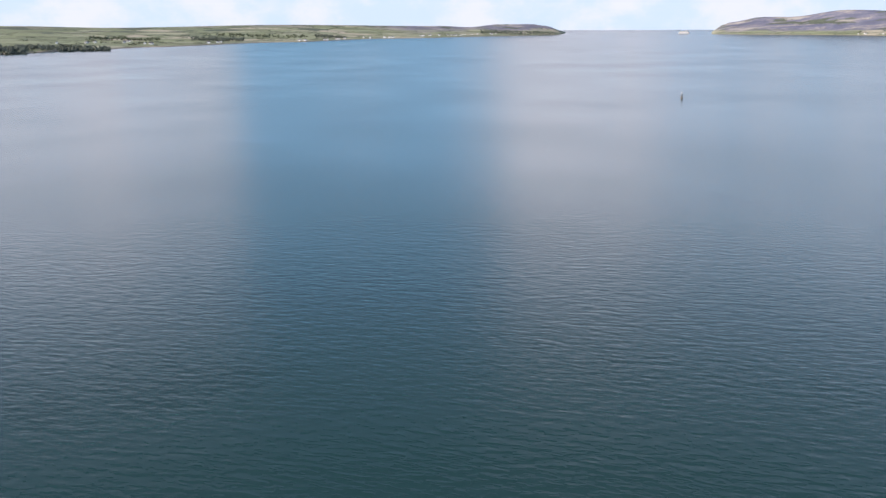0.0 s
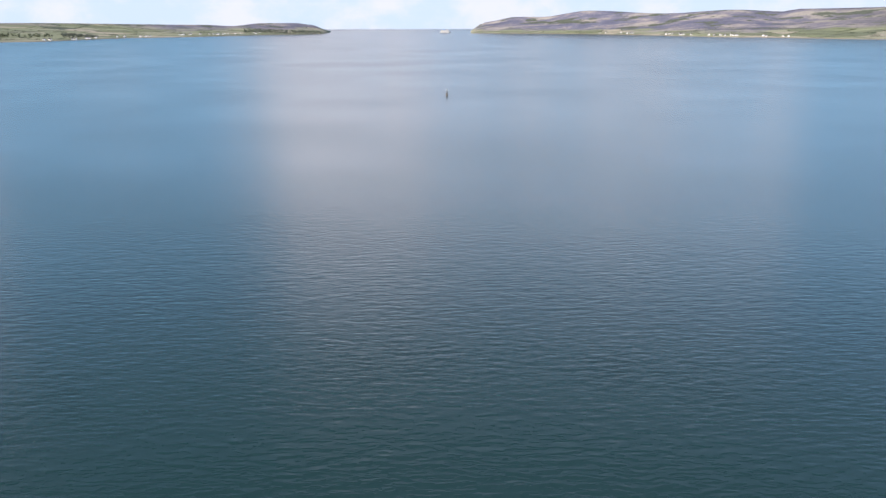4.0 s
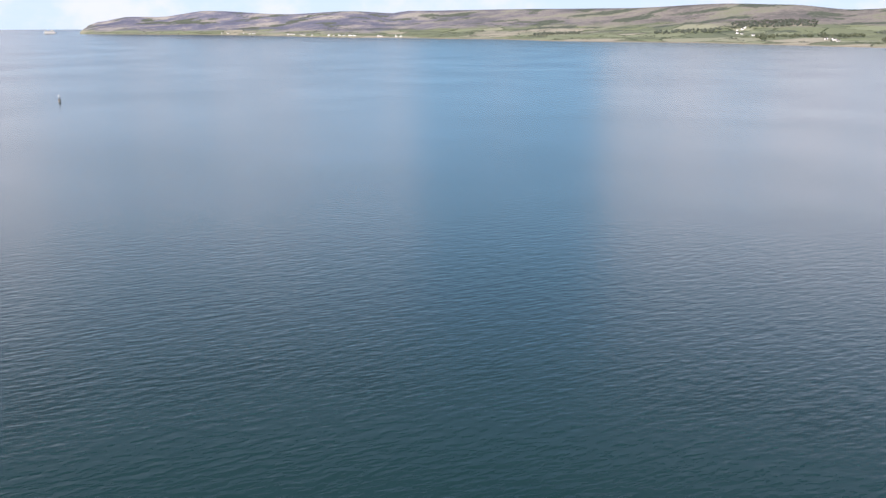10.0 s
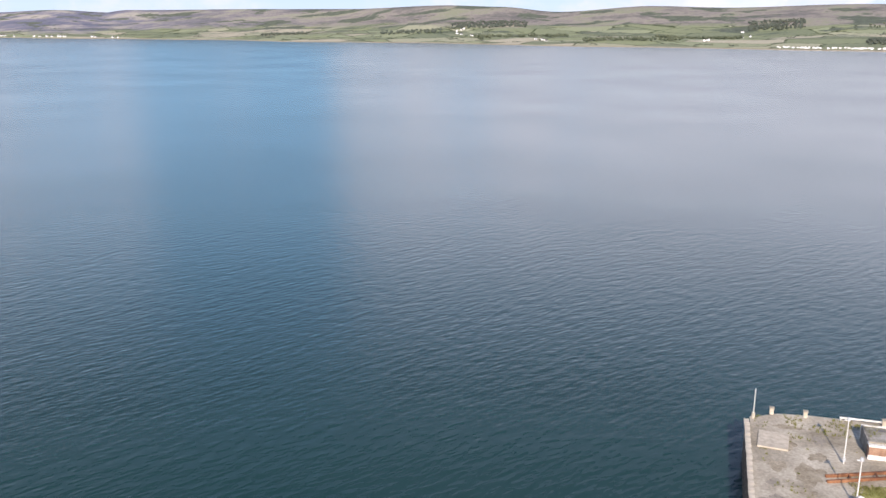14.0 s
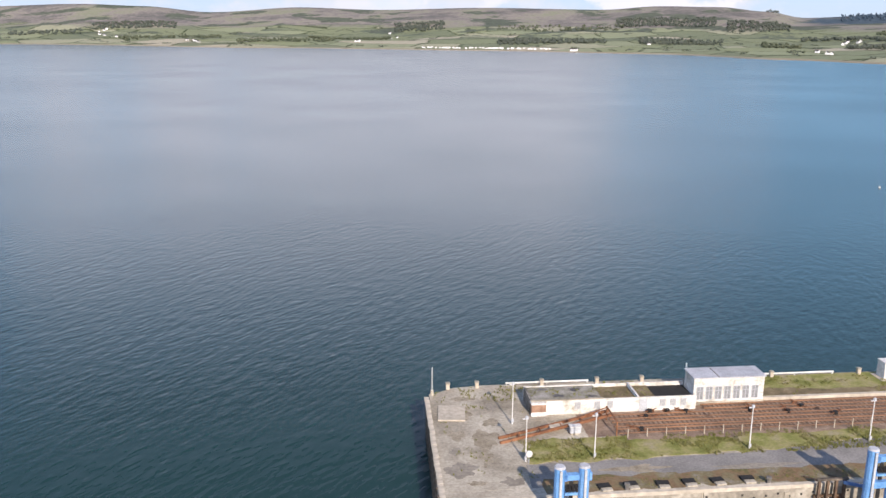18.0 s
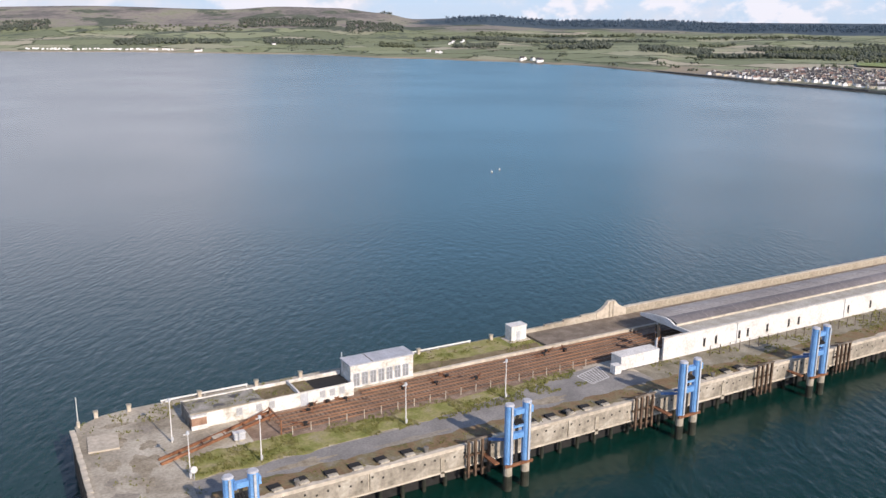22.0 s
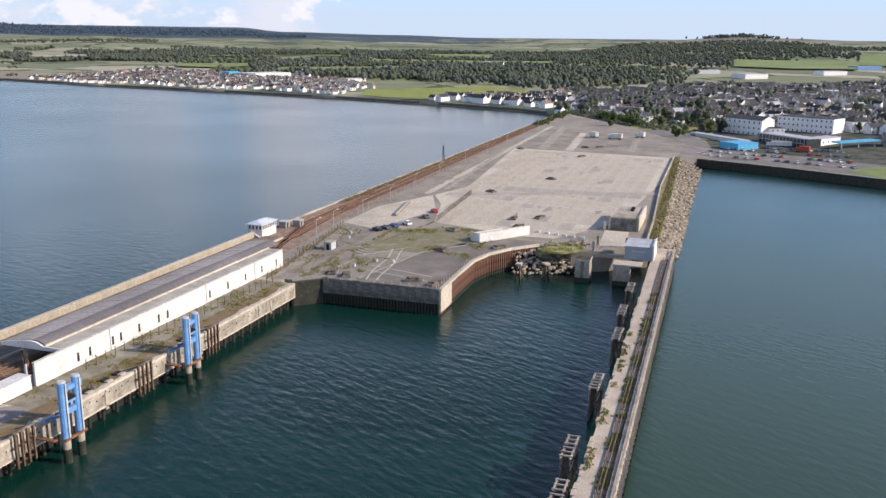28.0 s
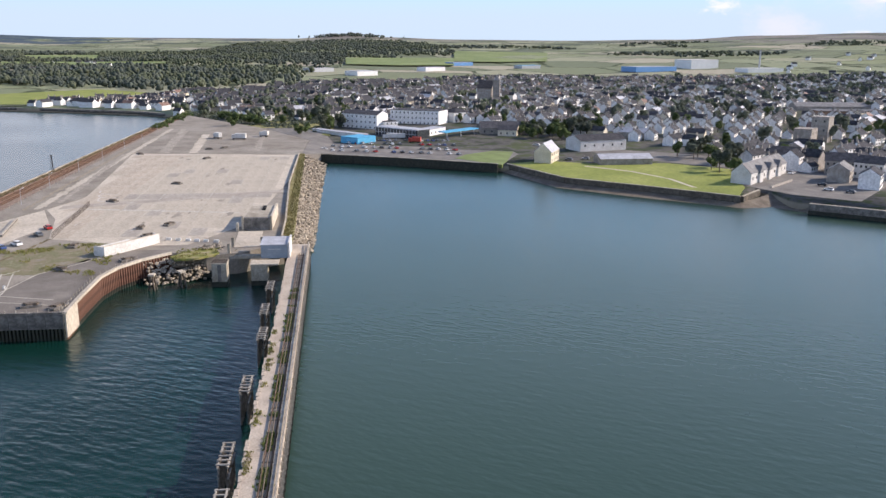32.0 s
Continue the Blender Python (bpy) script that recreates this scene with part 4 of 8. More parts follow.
for x in (26.7, 34, 41.4):
    part("post", rod(B(), (x, 141.4, TOP), (x, 141.4, TOP + 0.5), 0.1, 8), WHITE, barrier)
copy_thing(barrier, pose(80.6, 141.4, TOP))


def fence(x0, y0, x1, y1, h, name="wire_fence", label="rusty wire fence on pale concrete posts", step=3.0, z=None, grp="", metal=None):
    z = TOP if z is None else z
    d = math.hypot(x1 - x0, y1 - y0)
    f = thing(name, ((x0 + x1) / 2, (y0 + y1) / 2, z), label, "fence", grp)
    n = max(2, int(d / step))
    me = mesh_of("post", box(B(), -0.06, 0.06, -0.06, 0.06, 0, h + 0.1), metal or PALE_CONCRETE)
    for i in range(n + 1):
        k = i / n
        shared("post", me, f, (x0 + (x1 - x0) * k - (x0 + x1) / 2, y0 + (y1 - y0) * k - (y0 + y1) / 2, 0))
    for j in range(4):
        hh = z + h * (j + 1) / 4
        part("wire", beam(B(), (x0, y0, hh), (x1, y1, hh), 0.018), TIMBER, f)


fence(42, 119.6, 101, 120.2, 1.4)
fence(126, 112.6, 192, 109.5, 2.0, label="thin wire mesh fence beside the station wall", step=2.6, metal=TIMBER)
fence(194, 112, 262, 121.5, 1.9, label="thin wire mesh fence beside the road", step=3.0, metal=TIMBER)

# ---- long low shed and two-storey office ----
shed = thing("pier_shed", (42, 132, DECK), "long low white shed with a mossy flat roof", "shed")
part("front_wall", box(B(), 31, 56.7, 129.0, 129.3, DECK, 8.75), DIRTY_WHITE, shed)
part("rear_wall", box(B(), 28.5, 56.7, 135.1, 135.4, DECK, 8.75), DIRTY_WHITE, shed)
part("end_wall", box(B(), 28.5, 28.8, 129.9, 135.08, DECK, 8.75), DARK_CONCRETE, shed, "dark stained end wall")
part("porch", box(B(), 28.6, 31, 128.6, 129.88, DECK, 8.3), BROWN_BRICK, shed, "brown boarded porch end")
part("porch_band", box(B(), 28.5, 31.1, 128.5, 129.9, 8.3, 8.6), WHITE, shed)
part("porch_base", box(B(), 28.5, 31.1, 128.52, 128.59, DECK, 7.0), WHITE, shed)
part("roof", box(B(), 28.9, 40.6, 129.35, 135.05, 8.5, 8.62), surface("mossy_felt", ((0.16, 0.15, 0.10), (0.25, 0.235, 0.19), (0.34, 0.32, 0.29)), 0.95, 0, 0.5, 4.0), shed, "grey felt roof with moss")
part("fallen_roof", box(B(), 40.7, 50, 129.35, 135.05, 8.1, 8.25), MOSS, shed, "mossy sagging roof")
# Black sheet stands for the shaded inside of the bay.
part("open_bay", box(B(), 50.1, 56.6, 129.35, 135.05, 8.0, 8.1), BLACK, shed, "roofless bay with a black sheet for its shade")
part("parapet", box(B(), 28.5, 40.7, 128.95, 129.34, 8.76, 8.92), CONCRETE, shed)
part("bay_wall", box(B(), 46.6, 46.9, 129.32, 135.05, 8.26, 8.9), WHITE, shed)
tufts("roof_moss", scatter(260, 29.2, 49.5, 129.6, 134.9, 8.62, 0.0, 0.5), BLADE, "clumps of moss and weeds on the shed roof", 0.22)
for x, y, s in ((33.5, 131.2, 0.6), (36.8, 133.6, 0.8), (39.2, 130.6, 0.5), (31.0, 134.0, 0.5)):
    part("roof_patch", prism(B(), blob(x, y, s * 2, s), 8.62, 8.66), DARK_ROOF, shed, "dark torn felt patch")
me_w = mesh_of("window", box(B(), -0.5, 0.5, -0.05, 0.06, -0.55, 0.55), surface("whitewashed_board", ((0.26, 0.27, 0.275), (0.42, 0.425, 0.42)), 0.7, 0, 2.0, 9.0))
me_f = mesh_of("window_sill", box(B(), -0.58, 0.58, -0.07, 0.03, -0.68, -0.55), GREY_PAINT)
me_l = mesh_of("lintel", box(B(), -0.58, 0.58, -0.07, 0.03, 0.55, 0.66), GREY_PAINT)
for x in (36.4, 39.7, 41.9, 50.9, 52.7, 54.5):
    w = shared("window", me_w, shed, (x - 42, 129.0 - 132, 7.75 - DECK))
    shared("window_sill", me_f, w)
    shared("lintel", me_l, w)
part("door", box(B(), 46.9, 48.3, 128.93, 129.02, DECK, 8.55), GREY_PAINT, shed, "plain grey door")
office = thing("office_block", (63, 132.4, DECK), "square white two-storey office with tall grey windows", "building")
part("wall", box(B(), 56.8, 69.2, 130.5, 134.6, DECK, 11.1), DIRTY_WHITE, office)
roof = part("roof", box(B(), 56.6, 69.4, 130.3, 134.8, 11.1, 11.3), GREY_ROOF, office, "pale grey sheet roof")
part("seam", box(B(), 61.0, 61.15, 130.3, 134.8, 11.3, 11.36), DARK_CONCRETE, roof)
part("vent", rod(B(), (56.9, 134.6, 11.2), (56.9, 134.6, 12.3), 0.08, 6), GREY_PAINT, roof)
me_b = mesh_of("tall_window", box(B(), -0.55, 0.55, -0.05, 0.05, -1.1, 1.1), surface("boarded_glass", ((0.17, 0.18, 0.185), (0.30, 0.31, 0.315)), 0.5, 0, 2.0, 9.0))
bm = B()
for x0, x1, z0, z1 in ((-0.62, -0.52, -1.2, 1.2), (0.52, 0.62, -1.2, 1.2), (-0.62, 0.62, 1.1, 1.2), (-0.62, 0.62, -1.22, -1.1), (-0.52, 0.52, 0.35, 0.43), (-0.05, 0.05, -1.1, 1.1)):
    box(bm, x0, x1, -0.1, 0.02, z0, z1)
me_g = mesh_of("window_frame", bm, GREY_PAINT)
for i in range(7):
    w = shared("tall_window", me_b, office, (57.9 + 1.62 * i - 63, 130.5 - 132.4, 8.45 - DECK))
    shared("window_frame", me_g, w)
part("plinth", box(B(), 56.7, 69.3, 130.35, 130.48, DECK, 6.9), CONCRETE, office)

# ---- boxes at the platform ----
tank = thing("white_kiosk", (97.8, 139.2, DECK), "plain white box-shaped kiosk on the platform", "kiosk")
part("body", box(B(), 96, 99.7, 138.0, 140.3, TOP, 9.4), WHITE, tank)
part("roof", box(B(), 95.9, 99.8, 137.9, 140.4, 9.4, 9.55), WHITE, tank)
part("door", box(B(), 97.2, 98.2, 137.94, 138.0, TOP, 8.4), GREY_PAINT, tank)
part("base_slab", box(B(), 95.2, 100.4, 137.2, 140.8, TOP, TOP + 0.1), PALE_CONCRETE, tank)
cont = thing("white_cabin", (109.7, 116, DECK), "long white portable cabin beside the station wall", "cabin")
part("body", box(B(), 105, 114.5, 114.8, 117.6, TOP + 0.2, 9.1), WHITE, cont)
part("roof", box(B(), 104.9, 114.6, 114.7, 117.7, 9.1, 9.22), WHITE, cont)
part("skid", box(B(), 105.2, 114.3, 115, 117.4, TOP, TOP + 0.2), BLACK, cont)
for x in (107.2, 110.5):
    part("window", box(B(), x, x + 1.1, 114.74, 114.8, 7.6, 8.5), WHITE, cont)
tanklet = thing("white_tank", (103.6, 114.6, DECK), "small white square tank", "tank")
part("body", box(B(), 102.9, 104.4, 114.0, 115.4, TOP + 0.1, 8.0), WHITE, tanklet)
part("lid", box(B(), 102.8, 104.5, 113.9, 115.5, 8.0, 8.1), WHITE, tanklet)
part("plinth", box(B(), 103, 104.3, 114.1, 115.3, TOP, TOP + 0.1), CONCRETE, tanklet)
hatch = thing("hatched_marking", (99.5, 116, TOP), "worn white painted no-parking hatching on asphalt", "road marking")
q = [(96.4, 117.0), (96.6, 112.8), (101.3, 113.8), (103.0, 119.0)]
for i in range(4):
    (x0, y0), (x1, y1) = q[i], q[(i + 1) % 4]
    part("edge_line", beam(B(), (x0, y0, TOP + 0.02), (x1, y1, TOP + 0.02), 0.22, 0.02), LINE, hatch)
for i in range(7):
    k = (i + 1) / 8
    part("stripe", beam(B(), (96.5 + 4.8 * k, 112.8 + 1.0 * k, TOP + 0.02), (96.4 + 6.6 * k, 117.0 + 2.0 * k, TOP + 0.02), 0.2, 0.02), LINE, hatch)
sig = thing("signal_mast", (115.2, 116.4, TOP), "rusty grey signal mast with ladders and lamps", "signal", "signals by the station mouth")
part("mast", box(B(), 115.05, 115.35, 116.25, 116.55, TOP, 12.2), GREY_PAINT, sig)
part("head", box(B(), 114.8, 115.6, 116.0, 116.3, 11.0, 12.3), BLACK, sig)
part("ladder", box(B(), 115.5, 115.8, 116.6, 116.7, TOP, 11.2), RUST, sig)
part("cage", rod(B(), (115.7, 116.7, 10.2), (115.7, 116.7, 11.3), 0.5, 8), RUST, sig)
copy_thing(sig, pose(117.8, 119.2, TOP))

# ---- station: white wall, flat roof strip, vaulted train shed ----
stn = thing("station_building", (165, 124, DECK), "long white station wall with a dark vaulted train shed roof", "station")
part("front_wall", box(B(), 116, 208.2, 115.2, 115.6, DECK, 10.75), WHITE, stn)
part("coping", box(B(), 115.9, 208.3, 115.1, 115.7, 10.75, 10.95), surface("stained_coping", ((0.40, 0.38, 0.34), (0.60, 0.58, 0.54)), 0.85, 0, 0.6, 4.0), stn)
part("roof_strip", prism(B(), [(123, 115.75), (208.2, 115.75), (208.2, 119.3), (123.4, 119.3)], 10.6, 10.9), surface("beige_felt", ((0.27, 0.25, 0.20), (0.36, 0.34, 0.29), (0.43, 0.41, 0.36)), 0.9, 0, 0.3, 4.0), stn, "beige felt roof strip")
part("kerb", box(B(), 123.4, 208.2, 119.3, 119.6, 10.6, 11.25), PALE_CONCRETE, stn)
part("end_wall", box(B(), 207.9, 208.2, 115.62, 119.3, DECK, 10.6), WHITE, stn)
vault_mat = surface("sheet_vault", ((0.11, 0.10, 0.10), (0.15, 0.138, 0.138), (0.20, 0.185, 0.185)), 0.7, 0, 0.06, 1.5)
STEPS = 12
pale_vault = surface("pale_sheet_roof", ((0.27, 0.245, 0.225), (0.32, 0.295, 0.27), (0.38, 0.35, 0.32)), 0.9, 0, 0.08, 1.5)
ys = [119.6 + 10.0 * i / STEPS for i in range(STEPS + 1)]
zs = [10.9, 11.3, 11.6] + [11.75 - 0.01 * (i - 2) ** 2 for i in range(3, STEPS + 1)]
bays = 20
x0, x1 = 124.0, 214.0
for k in range(bays):
    bm = B()
    a, b = x0 + (x1 - x0) * k / bays, x0 + (x1 - x0) * (k + 1) / bays - 0.01
    up = [[bm.verts.new((x, y, z)) for y, z in zip(ys, zs)] for x in (a, b)]
    dn = [[bm.verts.new((x, y, z - 0.14)) for y, z in zip(ys, zs)] for x in (a, b)]
    for i in range(STEPS):
        bm.faces.new((up[0][i], up[1][i], up[1][i + 1], up[0][i + 1]))
        bm.faces.new((dn[0][i + 1], dn[1][i + 1], dn[1][i], dn[0][i]))
        bm.faces.new((up[0][i + 1], up[0][i], dn[0][i], dn[0][i + 1])[::-1])
        bm.faces.new((up[1][i], up[1][i + 1], dn[1][i + 1], dn[1][i])[::-1])
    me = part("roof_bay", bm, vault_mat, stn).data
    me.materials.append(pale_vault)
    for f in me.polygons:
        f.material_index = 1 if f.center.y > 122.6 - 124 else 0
    bm = B()
    for i in range(STEPS):
        beam(bm, (a, ys[i], zs[i] + 0.02), (a, ys[i + 1], zs[i + 1] + 0.02), 0.035)
    part("roof_rib", bm, pale_vault, stn)
bm = B()
ends = [[bm.verts.new((x, y, z)) for y, z in [(115.7, 10.3), (115.7, 11.0), *[(y, z + 0.12) for y, z in zip(ys, zs)], (129.6, 10.3)]] for x in (123.0, 123.4)]
bm.faces.new(ends[0])
bm.faces.new(ends[1][::-1])
for i in range(len(ends[0])):
    j = (i + 1) % len(ends[0])
    bm.faces.new((ends[0][i], ends[1][i], ends[1][j], ends[0][j]))
part("fascia", bm, WHITE, stn, "white curved end fascia")
for k in range(8):
    x = 128 + 11.6 * k
    part("column", box(B(), x - 0.15, x + 0.15, 129.3, 129.6, TOP, 10.6), GREY_PAINT, stn)
part("eaves_beam", box(B(), 124, 214, 129.25, 129.65, 10.4, 10.75), GREY_PAINT, stn)
me_s = mesh_of("slit_window", box(B(), -0.3, 0.3, -0.04, 0.06, -0.85, 0.85), BLACK)
me_sf = mesh_of("window_sill", box(B(), -0.42, 0.42, -0.12, 0.04, -0.98, -0.86), CONCRETE)
for x in (127, 130.3, 137, 139.5, 145.4, 152.1, 155.3, 172, 180, 188.4, 196.7, 204.5):
    w = shared("slit_window", me_s, stn, (x - 165, 115.2 - 124, 8.2 - DECK))
    shared("window_sill", me_sf, w)
for x in (136.2, 170.5, 193):
    part("downpipe", rod(B(), (x, 115.1, DECK), (x, 115.1, 10.8), 0.07, 6), GREY_PAINT, stn)

# rear wall with its gable
rear = thing("sea_wall", (170, 140, DECK), "pale weathered concrete sea wall behind the platform", "wall", kind="structure")
for i, (a, b, top) in enumerate(((100.8, 105.8, 7.5), (105.8, 110.8, 7.75), (110.8, 115.5, 8.05), (115.5, 119.7, 8.35))):
    part("wall_step", box(B(), a, b, 139.7, 140.4, DECK, top), CONCRETE, rear)
me = mesh_of("wall_panel", box(B(), -4.42, 4.42, -0.33, 0.37, 0, 2.1), CONCRETE)
for i in range(12):
    shared("wall_panel", me, rear, (132.6 + 8.9 * i - 170, 0, 0))
part("coping", box(B(), 128.1, 238.6, 139.55, 140.5, 8.4, 8.56), PALE_CONCRETE, rear)
bm = B()
pts = [(119.7, 8.35), (121.0, 8.8), (122.3, 9.7), (122.9, 10.5), (124.8, 10.5), (125.5, 9.7), (126.8, 8.8), (128.1, 8.4)]
lo = [bm.verts.new((x, 139.6, z)) for x, z in [(119.7, DECK), *pts, (128.1, DECK)]]
hi = [bm.verts.new((x, 140.45, z)) for x, z in [(119.7, DECK), *pts, (128.1, DECK)]]
bm.faces.new(lo)
bm.faces.new(hi[::-1])
for i in range(len(lo)):
    j = (i + 1) % len(lo)
    bm.faces.new((lo[i], lo[j], hi[j], hi[i]))
part("gable", bm, PALE_CONCRETE, rear, "curved pale gable")
part("pilaster", box(B(), 123.2, 123.5, 139.45, 139.6, DECK, 10.4), CONCRETE, rear)
part("pilaster", box(B(), 124.2, 124.5, 139.45, 139.6, DECK, 10.4), CONCRETE, rear)

# signal cabin
box_ = thing("signal_cabin", (242.5, 140.5, DECK), "white signal cabin with a pale blue hipped roof", "signal box")
part("lower_storey", box(B(), 236.0, 245.0, 137.6, 142.6, DECK, 8.5), WHITE, box_)
part("upper_storey", box(B(), 235.9, 245.1, 137.5, 142.7, 8.5, 10.7), WHITE, box_)
part("band", box(B(), 235.85, 245.15, 137.44, 142.76, 8.42, 8.58), GREY_PAINT, box_)
me = mesh_of("cabin_window", box(B(), -0.32, 0.32, -0.04, 0.04, -0.6, 0.6), GLASS)
for i in range(8):
    shared("cabin_window", me, box_, (236.6 + 1.12 * i - 242.5, 137.5 - 140.5, 9.7 - DECK))
for i in range(4):
    shared("cabin_window", me, box_, (235.9 - 242.5, 138.1 + 1.25 * i - 140.5, 9.7 - DECK), math.pi / 2)
bm = B()
lo = [bm.verts.new(p) for p in ((235.4, 137.0, 10.7), (245.6, 137.0, 10.7), (245.6, 143.2, 10.7), (235.4, 143.2, 10.7))]
hi = [bm.verts.new(p) for p in ((237.6, 140.1, 11.6), (243.4, 140.1, 11.6))]
bm.faces.new((lo[0], lo[1], hi[1], hi[0]))
bm.faces.new((lo[1], lo[2], hi[1]))
bm.faces.new((lo[2], lo[3], hi[0], hi[1]))
bm.faces.new((lo[3], lo[0], hi[0]))
bm.faces.new(lo[::-1])
part("roof", bm, surface("pale_blue_sheet", ((0.46, 0.52, 0.58), (0.58, 0.64, 0.70)), 0.5, 0, 0.4, 4.0), box_, "pale blue-grey roof")
part("stair", beam(B(), (235.2, 137.0, DECK), (235.2, 141.2, 8.6), 0.9, 0.15), GREY_PAINT, box_)
part("stair_rail", rod(B(), (234.8, 137.0, DECK + 1.0), (234.8, 141.2, 9.6), 0.06, 6), GREY_PAINT, box_)
hutt = thing("relay_hut", (253, 139, DECK), "small grey relay hut with a flat roof", "hut", "huts along the railway")
part("body", box(B(), 251.6, 254.4, 137.6, 140.2, TOP, 8.5), surface("grey_brick", ((0.22, 0.20, 0.18), (0.34, 0.32, 0.30)), 0.9, 0, 1.0, 7.0), hutt)
part("roof", box(B(), 251.4, 254.6, 137.4, 140.4, 8.5, 8.65), GREY_ROOF, hutt)
part("door", box(B(), 252.4, 253.3, 137.55, 137.6, TOP, 8.2), BLACK, hutt)
copy_thing(hutt, pose(256.5, 135.6, TOP))

# ---- apron: slabs, walls and edges ----
SLATE = surface("slate_roof", ((0.042, 0.043, 0.048), (0.066, 0.067, 0.074), (0.10, 0.10, 0.108)), 0.95, 0, 0.5, 3.0, 0, 0.25, ior=1.15)
ROCK = surface("armour_rock", ((0.15, 0.125, 0.095), (0.27, 0.23, 0.175), (0.40, 0.35, 0.27)), 0.9, 0, 0.6, 3.0, 0.06, 0.35, clumps=0.35)
SHEET_PILE = surface("rusty_sheet_pile", ((0.09, 0.045, 0.032), (0.16, 0.08, 0.052), (0.23, 0.135, 0.09)), 0.85, 0.1, 0.4, 5.0)


def inside(pts, x, y):
    hit = False
    for (x0, y0), (x1, y1) in zip(pts, pts[1:] + pts[:1]):
        if (y0 > y) != (y1 > y) and x < x0 + (y - y0) * (x1 - x0) / (y1 - y0):
            hit = not hit
    return hit


OLD_LINE = surface("nearly_gone_line", ((0.36, 0.33, 0.27), (0.46, 0.43, 0.36), (0.62, 0.60, 0.54)), 0.9, 0, 0.9, 6.0)
STAIN = surface("stained_slab", ((0.22, 0.195, 0.155), (0.31, 0.275, 0.225), (0.42, 0.375, 0.31)), 0.9, 0, 0.35, 2.0)
SLAB = [(268, 60), (268, 50), (300, 34), (392, 27), (486, 28), (498, 119), (356, 105), (331, 112), (312, 103), (280, 95), (272, 75)]
sx, sy = 11.6, 5.3
BAYS = [mesh_of("bay", box(B(), 0.03, sx - 0.03, 0.05, sy - 0.05, 0, 0.03), m) for m in (
    PALE_CONCRETE, surface("warm_slab", ((0.38, 0.32, 0.245), (0.45, 0.39, 0.31), (0.52, 0.46, 0.37)), 0.9, 0, 0.12, 1.0, 0.01, 0.06),
    surface("grey_slab", ((0.30, 0.27, 0.225), (0.37, 0.335, 0.285), (0.45, 0.41, 0.35)), 0.9, 0, 0.12, 1.0, 0.01, 0.06))]
count = 0
for i in range(21):
    for j in range(18):
        x, y = 258 + sx * i, 26 + sy * j
        if all(inside(SLAB, x + a, y + b) for a in (0, sx) for b in (0, sy)) and count < 290:
            # tan towards the railway, pale in the middle, a few greyer pours
            pour = random.random()
            shared("bay", BAYS[1 if y > 86 + 9 * noise.noise((i * 0.6, 2.0, 6.0)) else 2 if pour < 0.06 or i == 8 else 0], slab, (x, y, DECK + 0.03 + 0.003 * random.random()))
            count += 1

wall = thing("apron_front_wall", (199.3, 82, 0), "stained grey concrete quay wall on dark sheet piles", "quay wall", kind="structure")
me = mesh_of("wall_panel", box(B(), -0.5, 0, -2.02, 2.02, 2.8, DECK + 0.02), DARK_CONCRETE)
for i in range(8):
    shared("wall_panel", me, wall, (0, 68.1 + 4.1 * i - 82, 0))
me = mesh_of("sheet_pile", prism(B(), [(-0.55, -0.2), (0, -0.42), (0, 0.42), (-0.55, 0.2)][::-1], -3, 2.8), KELP)
for i in range(39):
    shared("sheet_pile", me, wall, (0, 66.3 + 0.85 * i - 82, 0))
part("kerb_beam", box(B(), 199.0, 199.9, 66.4, 98.8, DECK, DECK + 0.42), DARK_CONCRETE, wall)
part("step", box(B(), 199.95, 200.8, 72, 98.8, DECK, DECK + 0.18), CONCRETE, wall)
# Recess wall and its foot take the darkest colour, right up to the deck.
part("recess_wall", prism(B(), [(193.0, 104.6), (198.8, 98.4), (199.6, 99.4), (193.9, 105.6)], -2, DECK + 0.03), KELP, wall)
part("recess_foot", prism(B(), [(192.9, 104.45), (198.7, 98.25), (198.8, 98.4), (193.0, 104.6)], -2, 2.6), KELP, wall)
part("pilaster", box(B(), 198.6, 199.1, 96.8, 98.2, 2.8, DECK + 0.9), DARK_CONCRETE, wall)
side = thing("apron_side_wall", (225, 66, 0), "curved rusty sheet pile wall with a pale concrete cap", "quay wall", kind="structure")
edge = [(199.3, 66), (215, 66.5), (231, 66.5), (240.5, 64.5), (249, 60), (257, 53)]
part("corner_panel", box(B(), 199.0, 208, 65.55, 65.95, 0.6, DECK + 0.1), PALE_CONCRETE, side, "pale concrete corner panel")
me = mesh_of("sheet_pile", prism(B(), [(-0.42, 0), (-0.2, -0.4), (0.2, -0.4), (0.42, 0)], -3, DECK - 0.3), SHEET_PILE)
me_k = mesh_of("pile_foot", prism(B(), [(-0.44, 0), (-0.22, -0.44), (0.22, -0.44), (0.44, 0)], -3, 1.1), KELP)
for (x0, y0), (x1, y1) in zip(edge, edge[1:]):
    d = math.hypot(x1 - x0, y1 - y0)
    n = int(d / 0.9)
    a = math.atan2(y1 - y0, x1 - x0)
    for i in range(n):
        k = (i + 0.5) / n
        x, y = x0 + (x1 - x0) * k, y0 + (y1 - y0) * k - 0.05
        p = shared("sheet_pile", me, side, (x - 225, y - 66, 0), a)
        if x > 208:
            shared("pile_foot", me_k, p)
        else:
            p.location.z = -DECK + 0.9
    part("cap", beam(B(), (x0, y0 - 0.1, DECK + 0.1), (x1, y1 - 0.1, DECK + 0.1), 1.0, 0.7), PALE_CONCRETE, side)
fence(199.5, 67, 199.5, 98.5, 0.95, "edge_railing", "pale pipe railing along the quay front", 2.4)
fence(202, 67.2, 231, 67.7, 1.1, "edge_railing", "grey pipe railing along the curved quay", 2.4)
